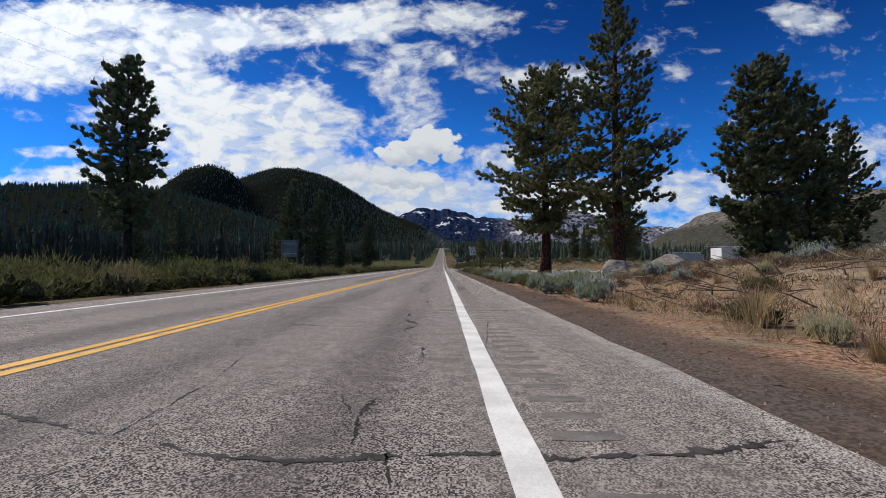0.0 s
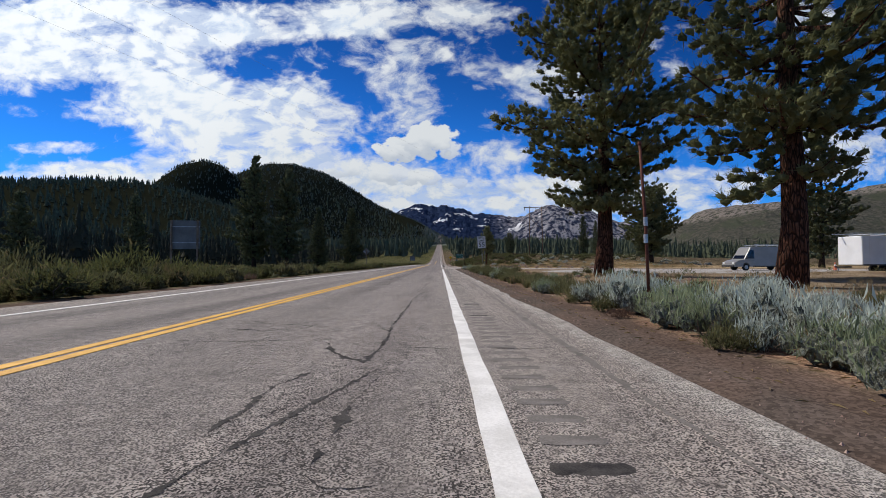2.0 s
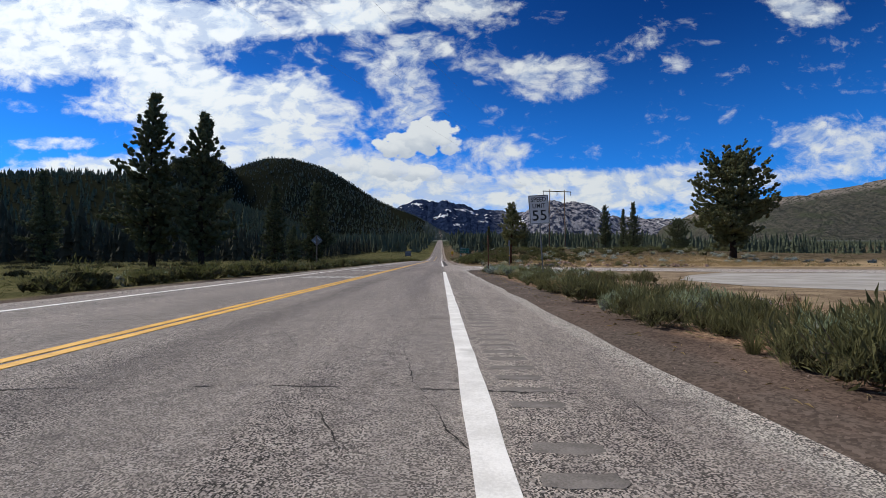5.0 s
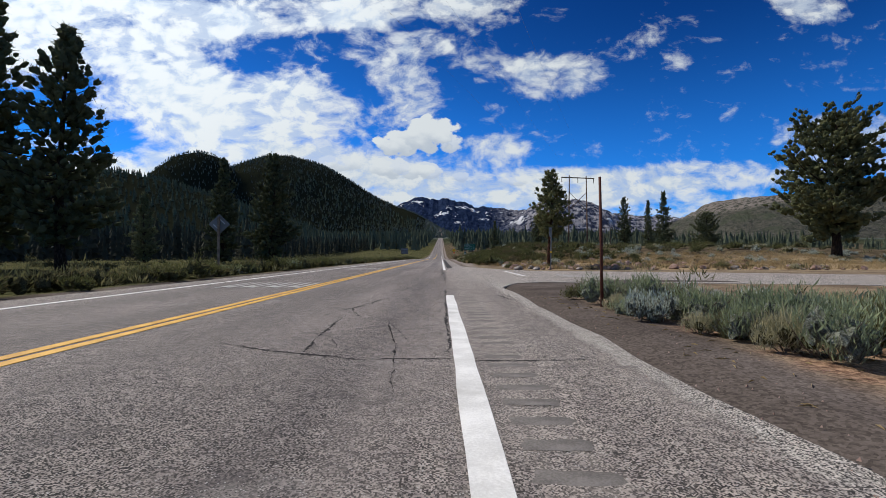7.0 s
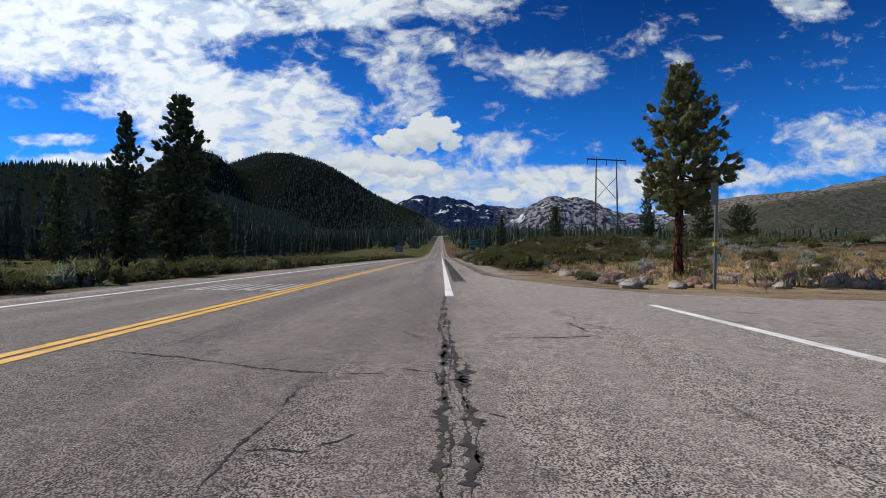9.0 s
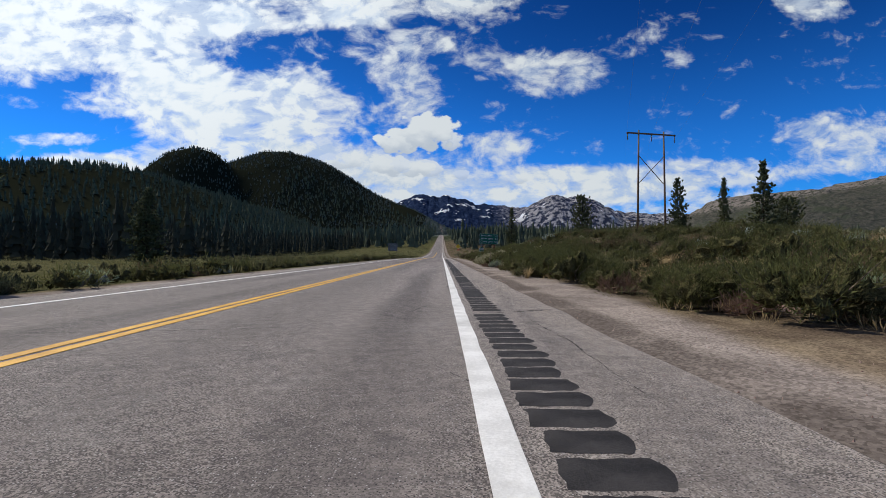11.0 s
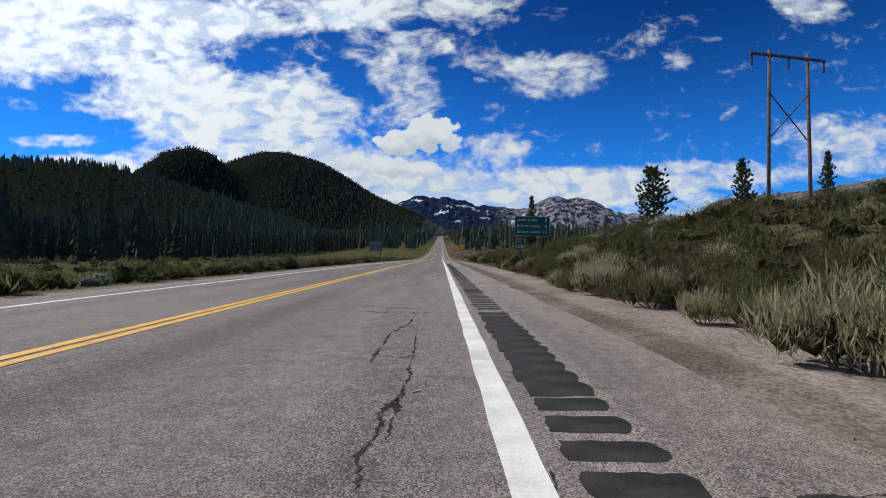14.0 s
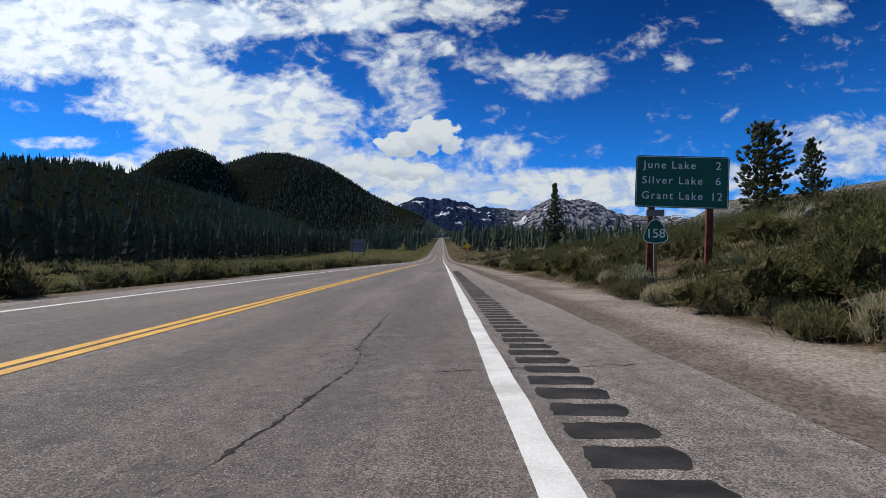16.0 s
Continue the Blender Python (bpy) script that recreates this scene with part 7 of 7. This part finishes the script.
def distance_sign():
    w, h = 2.3, 1.32
    s = thing("distance_sign", "green distance sign with white lettering on posts", "road sign")
    face = part("sign_face", plate(w, h, 0.08), M_GREEN, s)
    zc = 2.43
    face.location = (0, 0, zc)
    part("border", ring_plate(w - 0.04, h - 0.04, 0.06, 0.012, -0.003), M_LEGEND, face)
    for words, miles, z in (("June Lake", "2", 0.42), ("Silver Lake", "6", 0.03), ("Grant Lake", "12", -0.36)):
        left = -0.98
        for word in words.split():
            me = text_mesh("lettering", word, 0.27, spacing=1.24, bold=0.005)
            me.materials.clear()
            me.materials.append(M_LEGEND)
            xs = [v.co.x for v in me.vertices]
            part("lettering", me, M_LEGEND, face).location = (left - min(xs), -0.004, z)
            left += max(xs) - min(xs) + 0.15
        lettering(miles, 0.28, (0.88 if len(miles) == 1 else 0.85, -0.004, z), M_LEGEND, face, 1.15, bold=0.006)
    for x in (-0.72, 0.72):
        part("post", box((0.16, 0.1, 3.75), (x, 0.062, 1.1), 0.008), M_RUST, s, "weathered red-brown post")
    shield = thing("route_shield", "green route shield below the distance sign", "road sign")
    bm = bmesh.new()
    prof = [(0, 0.31), (0.10, 0.27), (0.16, 0.20), (0.24, 0.05), (0.30, -0.12), (0.29, -0.22), (0.22, -0.28), (0.08, -0.30), (0, -0.31)]
    outline = prof + [(-x, z) for x, z in reversed(prof[1:-1])]
    f = bm.faces.new([bm.verts.new((x, 0, z)) for x, z in outline])
    g = bmesh.ops.extrude_face_region(bm, geom=[f])
    for v in [e for e in g["geom"] if isinstance(e, bmesh.types.BMVert)]:
        v.co.y += 0.005
    sf = part("shield_face", bm, M_GREEN, shield)
    sf.location = (0, -0.045, 1.42)
    rim = bmesh.new()
    a = [rim.verts.new((x * 0.97, -0.003, z * 0.97)) for x, z in outline]
    b = [rim.verts.new((x * 0.90, -0.003, z * 0.90)) for x, z in outline]
    for k in range(len(a)):
        rim.faces.new((a[k], a[(k + 1) % len(a)], b[(k + 1) % len(b)], b[k]))
    part("border", rim, M_LEGEND, sf)
    lettering("158", 0.3, (0, -0.004, -0.06), M_LEGEND, sf, 1.0, 0.40)
    tab = part("direction_plate", plate(0.42, 0.16, 0.02), M_SIGNBACK, shield, "small grey plate above the shield")
    tab.location = (0, -0.045, 1.86)
    part("post", box((0.07, 0.05, 2.3), (0, 0, 0.78), 0.006), M_WOOD, shield)
    x, y = 5.53, SIGN_Y
    s.location = (x + 0.04, y, gz(x, y) - 0.05)
    s.rotation_euler = (0, radians(2.2), radians(-4))
    shield.location = (x - 0.82, y - 0.55, gz(x - 0.72, y) - 0.2)
    shield.rotation_euler = (0, 0, radians(-4))


SIGN_Y = 160.4


def sign_back(x, y, w, h, zc, posts, label, turn=0.0, roll=0.0):
    """A sign seen from behind, facing the oncoming lane."""
    s = thing("road_sign_back", label, "road sign", "signs facing away")
    p = part("sign_panel", plate(w, h, 0.06), M_SIGNBACK, s)
    p.location, p.rotation_euler = (0, 0, zc), (0, radians(roll), 0)
    for z in (-0.28 * h, 0.28 * h):
        part("stiffener", box((w * (0.96 if roll == 0 else 0.5), 0.03, 0.05), (0, -0.02, z)), M_STEEL, p)
    for q in posts:
        part("post", box((0.1, 0.1, zc + h / 2 + 0.4), (q, -0.09, (zc + h / 2 - 0.4) / 2), 0.008), M_WOOD, s)
    s.location = (x, y, gz(x, y))
    s.rotation_euler = (0, 0, radians(turn))


def snow_pole(x, y, h, label, mat, lean=(0, 0), band=True):
    s = thing("snow_pole", label, "marker pole", "snow poles")
    part("pole", tube([(0, 0, -0.3), (lean[0] * 0.4, lean[1] * 0.4, h * 0.5), (lean[0], lean[1], h)], [0.027, 0.025, 0.022], 10), mat, s, smooth=True)
    if band:
        for z in (h * 0.52, h * 0.42):
            part("reflector", tube([(lean[0] * 0.42, lean[1] * 0.42 - 0.004, z), (lean[0] * 0.46, lean[1] * 0.46 - 0.004, z + 0.14)], [0.033, 0.033], 10), M_STEEL, s, "pale grey reflective band")
        part("cap", tube([(lean[0], lean[1], h - 0.02), (lean[0], lean[1], h + 0.03)], [0.034, 0.025], 10), mat, s)
    s.location = (x, y, gz(x, y))


def power_frame(x, y, h, gap, label, turn=0.0, base=None):
    """Two leaning wooden poles with a crossarm, an X brace and hanging insulators."""
    s = thing("power_pole_frame", label, "power pole", "power line frames")
    lean = gap * 0.06
    for d in (-1, 1):
        part("pole", tube([(d * gap / 2, 0, -1.0), (d * (gap / 2 - lean / 2), 0, h / 2), (d * (gap / 2 - lean), 0, h + 0.3)], [0.17, 0.15, 0.11], 10), M_POLE, s, smooth=True)
    part("crossarm", box((gap * 1.72, 0.16, 0.22), (0, 0, h - 0.2), 0.02), M_POLE, s)
    for d in (-1, 1):
        part("brace", tube([(-d * (gap / 2 - lean), 0.13 * d, h * 0.80), (d * (gap / 2 - lean), 0.13 * d, h * 0.56)], [0.06, 0.06], 6), M_POLE, s)
    for q in (-gap * 0.83, 0, gap * 0.83):
        z, path, rad = h - 0.3, [], []
        for k in range(13):
            path.append((q, 0, z - k * 0.085))
            rad.append(0.10 if k % 2 else 0.05)
        part("insulator", tube(path, rad, 8), M_CERAMIC, s)
    s.location = (x, y, gz(x, y) if base is None else base)
    s.rotation_euler = (0, 0, radians(turn))


def marker_post():
    s = thing("marker_post", "grey steel marker post with a yellow band", "marker post")
    part("post", box((0.065, 0.05, 3.1), (0, 0, 1.25), 0.006, (0, 1.5, 0)), M_SIGNBACK, s)
    part("blade", plate(0.2, 0.62, 0.02), M_SIGNBACK, s, "dark narrow sign blade").location = (-0.04, -0.05, 2.55)
    part("band", box((0.12, 0.07, 0.1), (0.0, 0, 1.2), 0.003), M_SIGNYELLOW, s, "yellow reflective band")
    s.location = (7.2, 96.0, gz(7.2, 96.0))


def wires():
    """Conductors strung from frame to frame."""
    for q, z0 in ((-3.7, 0), (0, 0), (3.7, 0)):
        pts = []
        a, b, c = Vector((-80 + q, -120, 17)), Vector((31.6 + q, 172.3, gz(31.6, 172.3) + 16.4)), Vector((100 + q, 342, gz(100, 342) + 15.5))
        for p0, p1, sag in ((a, b, 4.0), (b, c, 2.5)):
            for k in range(24):
                u = k / 24
                pts.append(p0.lerp(p1, u) - Vector((0, 0, sag * 4 * u * (1 - u))))
        pts.append(c)
        w = new("power_line", None)
        tagged(w, "thin power line strung between pole frames", "power line", "power lines")
        part("conductor", tube(pts, [0.004] * len(pts), 4, False), M_STEEL, w)


def warning_sign(x, y, zc):
    """A diamond warning sign with a plate beneath, far up the road."""
    s = thing("warning_sign", "yellow diamond warning sign with an orange plate on one post", "road sign")
    part("post", box((0.1, 0.08, zc + 1.0), (0, 0.05, (zc - 0.2) / 2), 0.006), M_WOOD, s)
    face = part("sign_face", plate(1.0, 1.0, 0.06), M_SIGNYELLOW, s)
    face.location, face.rotation_euler = (0, 0, zc), (0, radians(45), 0)
    part("sign_plate", plate(0.7, 0.5, 0.04), M_ORANGE, s, "orange plate").location = (0.1, -0.004, zc - 0.95)
    s.location = (x, y, gz(x, y))


speed_sign()
distance_sign()
warning_sign(4.6, 240.0, 3.3)
sign_back(-15.9, 46.8, 1.65, 1.75, 3.0, (-0.8, 0.7), "back of a large road sign on two posts in brush", 8)
sign_back(-11.6, 88.7, 0.75, 0.75, 2.75, (0,), "back of a diamond road sign on one post", 5, 45)
sign_back(-12.0, 212.0, 2.2, 1.8, 2.95, (-0.8, 0.8), "back of a wide road sign beyond the far lane", 3)
snow_pole(3.1, 26.0, 2.8, "rusty red snow pole with pale bands in sagebrush", M_RUST, (-0.14, 0.0))
snow_pole(2.53, 72.85, 2.2, "rusty red snow pole beside shrubs", M_RUST, (-0.03, 0.0), False)
snow_pole(2.85, 132.5, 1.0, "short thin brown marker pole on the sandy verge", M_WOOD, (0.09, 0.0), False)
snow_pole(-13.6, 31.5, 2.7, "thin brown snow pole in the far brush", M_RUST, (0.02, 0.0), False)
power_frame(31.8, 172.3, 17.5, 4.9, "tall wooden power frame on the brushy bank", 12)
power_frame(100.0, 342.0, 17.0, 4.5, "far wooden power frame above the flat", 12)
marker_post()
wires()


# ---- parked vans ----
def van(x, y, turn, length, height, label, rack, windows):
    """A cargo van along its own x axis, nose towards -x."""
    s = thing("parked_van", label, "van", "parked vans")
    L, H, W = length, height, 2.05
    nose = 0.16 * L
    prof = [(0.0, 0.45), (0.02, 0.85), (0.06 * L, 1.08), (nose, 1.22), (nose + 0.11 * L, H - 0.12), (nose + 0.15 * L, H - 0.02), (L * 0.55, H), (L - 0.12, H - 0.04), (L, H - 0.25), (L, 0.45)]
    cuts = []
    for cx in (0.19 * L, 0.80 * L):
        cuts.append([(cx + 0.42 * math.cos(radians(a)), 0.40 + 0.42 * math.sin(radians(a))) for a in range(0, 181, 20)])
    low = [(L, 0.40)] + cuts[1] + [(0.62 * L, 0.40), (0.4 * L, 0.40)] + cuts[0] + [(0.0, 0.40)]
    outline = prof + low[:]
    bm = bmesh.new()
    f = bm.faces.new([bm.verts.new((px, -W / 2, pz)) for px, pz in outline])
    g = bmesh.ops.extrude_face_region(bm, geom=[f])
    top = [e for e in g["geom"] if isinstance(e, bmesh.types.BMVert)]
    for v in top:
        v.co.y = W / 2
    for v in bm.verts:
        if v.co.z > 1.15:
            v.co.y *= 1 - 0.10 * (v.co.z - 1.15) / (H - 1.15)
    edges = [e for e in bm.edges if abs(abs(e.verts[0].co.y) - abs(e.verts[1].co.y)) < 0.15 and e.verts[0].co.y * e.verts[1].co.y > 0 and min(v.co.z for v in e.verts) > 0.6]
    bmesh.ops.bevel(bm, geom=edges, offset=0.07, segments=3, affect="EDGES", profile=0.5)
    part("body", bm, M_VANGREY, s)
    for cx in (0.19 * L, 0.80 * L):
        for sy in (-1, 1):
            t = part("wheel", tube([(cx, sy * (W / 2 - 0.24), 0.36), (cx, sy * (W / 2 - 0.02), 0.36)], [0.36, 0.36], 24), M_RUBBER, s)
            part("rim", tube([(cx, sy * (W / 2 - 0.03), 0.36), (cx, sy * (W / 2 - 0.005), 0.36)], [0.22, 0.2], 16), M_STEEL, t, "steel wheel rim")
    def pane(name, pts, parent):
        b2 = bmesh.new()
        b2.faces.new([b2.verts.new(p) for p in pts])
        r = bmesh.ops.extrude_face_region(b2, geom=b2.faces[:])
        part(name, b2, M_GLASS, parent)
    for sy in (-1, 1):
        yo = lambda z: sy * (W / 2 * (1 - 0.10 * max(0, z - 1.15) / (H - 1.15)) + 0.006)
        x0 = nose + 0.02 * L
        pane("side_window", [(x0 + 0.02, yo(1.3), 1.3), (x0 + 0.14 * L, yo(1.3), 1.3), (x0 + 0.14 * L, yo(H - 0.4), H - 0.4), (x0 + 0.08 * L, yo(H - 0.4), H - 0.4)], s)
        if windows:
            for k in range(2):
                a = 0.42 * L + k * 0.25 * L
                pane("side_window", [(a, yo(1.35), 1.35), (a + 0.2 * L, yo(1.35), 1.35), (a + 0.2 * L, yo(H - 0.4), H - 0.4), (a, yo(H - 0.4), H - 0.4)], s)
        part("side_mirror", box((0.08, 0.2, 0.28), (x0 + 0.05, sy * (W / 2 + 0.1), 1.4), 0.02), M_DARKPLASTIC, s)
        part("headlight", box((0.06, 0.32, 0.2), (0.03, sy * 0.75, 0.82), 0.02), M_LEGEND, s)
        part("tail_light", box((0.04, 0.12, 0.45), (L + 0.005, sy * 0.9, 1.1), 0.01), M_RUST, s)
        part("door_handle", box((0.14, 0.03, 0.03), (x0 + 0.12 * L, sy * (W / 2 + 0.01), 1.12), 0.006), M_DARKPLASTIC, s)
    a = nose
    pane("windscreen", [(a + 0.03, -0.85, 1.28), (a + 0.03, 0.85, 1.28), (a + 0.105 * L, 0.78, H - 0.2), (a + 0.105 * L, -0.78, H - 0.2)], s)
    part("bumper", box((0.16, W * 0.96, 0.2), (-0.03, 0, 0.48), 0.04), M_DARKPLASTIC, s)
    part("rear_bumper", box((0.16, W * 0.96, 0.18), (L + 0.05, 0, 0.48), 0.04), M_DARKPLASTIC, s)
    part("sill", box((L * 0.4, 0.03, 0.12), (L * 0.5, -W / 2 - 0.005, 0.45), 0.01), M_DARKPLASTIC, s)
    if rack:
        for k in range(4):
            part("rack_bar", box((0.05, W * 0.86, 0.05), (L * (0.38 + 0.18 * k), 0, H + 0.14), 0.01), M_STEEL, s)
        for sy in (-1, 1):
            part("rack_rail", box((L * 0.6, 0.05, 0.05), (L * 0.65, sy * W * 0.4, H + 0.19), 0.01), M_STEEL, s)
            for k in range(4):
                part("rack_foot", box((0.05, 0.05, 0.2), (L * (0.38 + 0.18 * k), sy * W * 0.42, H + 0.06), 0.005), M_STEEL, s)
    s.location = (x, y, gz(x, y) + 0.03)
    s.rotation_euler = (0, 0, radians(turn))


van(32.0, 69.9, 4, 7.2, 2.65, "grey cargo van with roof rack on a gravel turnout", True, False)


def box_trailer(x, y, turn):
    """A white box trailer with a roof rack, its drawbar towards -x."""
    s = thing("box_trailer", "white box trailer with a roof rack behind boulders", "trailer")
    L, W, H = 5.6, 2.1, 2.3
    part("body", box((L, W, H), (0, 0, 0.7 + H / 2), 0.07), M_VANWHITE, s)
    for k in range(5):
        part("seam", box((0.02, W + 0.012, H - 0.2), (-L / 2 + 0.6 + k * 1.1, 0, 0.7 + H / 2)), M_SIGNWHITE, s)
    part("side_trim", box((L - 0.1, W + 0.03, 0.1), (0, 0, 0.72), 0.01), M_DARKPLASTIC, s)
    for sy in (-1, 1):
        for cx in (-0.1, 0.75):
            t = part("wheel", tube([(cx + 0.3, sy * (W / 2 - 0.2), 0.36), (cx + 0.3, sy * (W / 2 + 0.03), 0.36)], [0.35, 0.35], 20), M_RUBBER, s)
            part("rim", tube([(cx + 0.3, sy * (W / 2 + 0.02), 0.36), (cx + 0.3, sy * (W / 2 + 0.045), 0.36)], [0.2, 0.18], 14), M_STEEL, t)
        part("fender", box((1.9, 0.14, 0.05), (0.62, sy * (W / 2 + 0.05), 0.78), 0.01), M_DARKPLASTIC, s)
        part("rack_rail", box((L * 1.15, 0.06, 0.06), (-0.3, sy * 0.8, 0.7 + H + 0.22), 0.01), M_STEEL, s)
        part("tail_light", box((0.03, 0.1, 0.3), (L / 2 + 0.01, sy * 0.85, 1.2), 0.005), M_RUST, s)
    for k in range(3):
        part("rack_bar", box((0.06, W * 0.9, 0.06), (-L / 2 + 0.9 + 1.9 * k, 0, 0.7 + H + 0.14), 0.01), M_STEEL, s)
    part("drawbar", box((1.4, 0.1, 0.1), (-L / 2 - 0.6, 0, 0.55), 0.01), M_DARKPLASTIC, s)
    part("jockey_wheel", tube([(-L / 2 - 1.0, 0.0, 0.0), (-L / 2 - 1.0, 0, 0.6)], [0.05, 0.04], 8), M_STEEL, s)
    s.location = (x, y, gz(x, y))
    s.rotation_euler = (0, 0, radians(turn))


box_trailer(35.4, 55.4, 3)


def traffic_cone(x, y):
    s = thing("traffic_cone", "tall orange traffic cone with a white band on the turnout", "traffic cone")
    part("base", box((0.42, 0.42, 0.05), (0, 0, 0.025), 0.01), M_RUBBER, s)
    part("cone", tube([(0, 0, 0.04), (0, 0, 0.12), (0, 0, 0.92)], [0.19, 0.165, 0.035], 20), M_ORANGE, s)
    part("band", tube([(0, 0, 0.52), (0, 0, 0.68)], [0.106, 0.082], 20), M_SIGNWHITE, s, "white reflective band")
    s.location = (x, y, gz(x, y) + 0.01)


traffic_cone(43.7, 69.5)
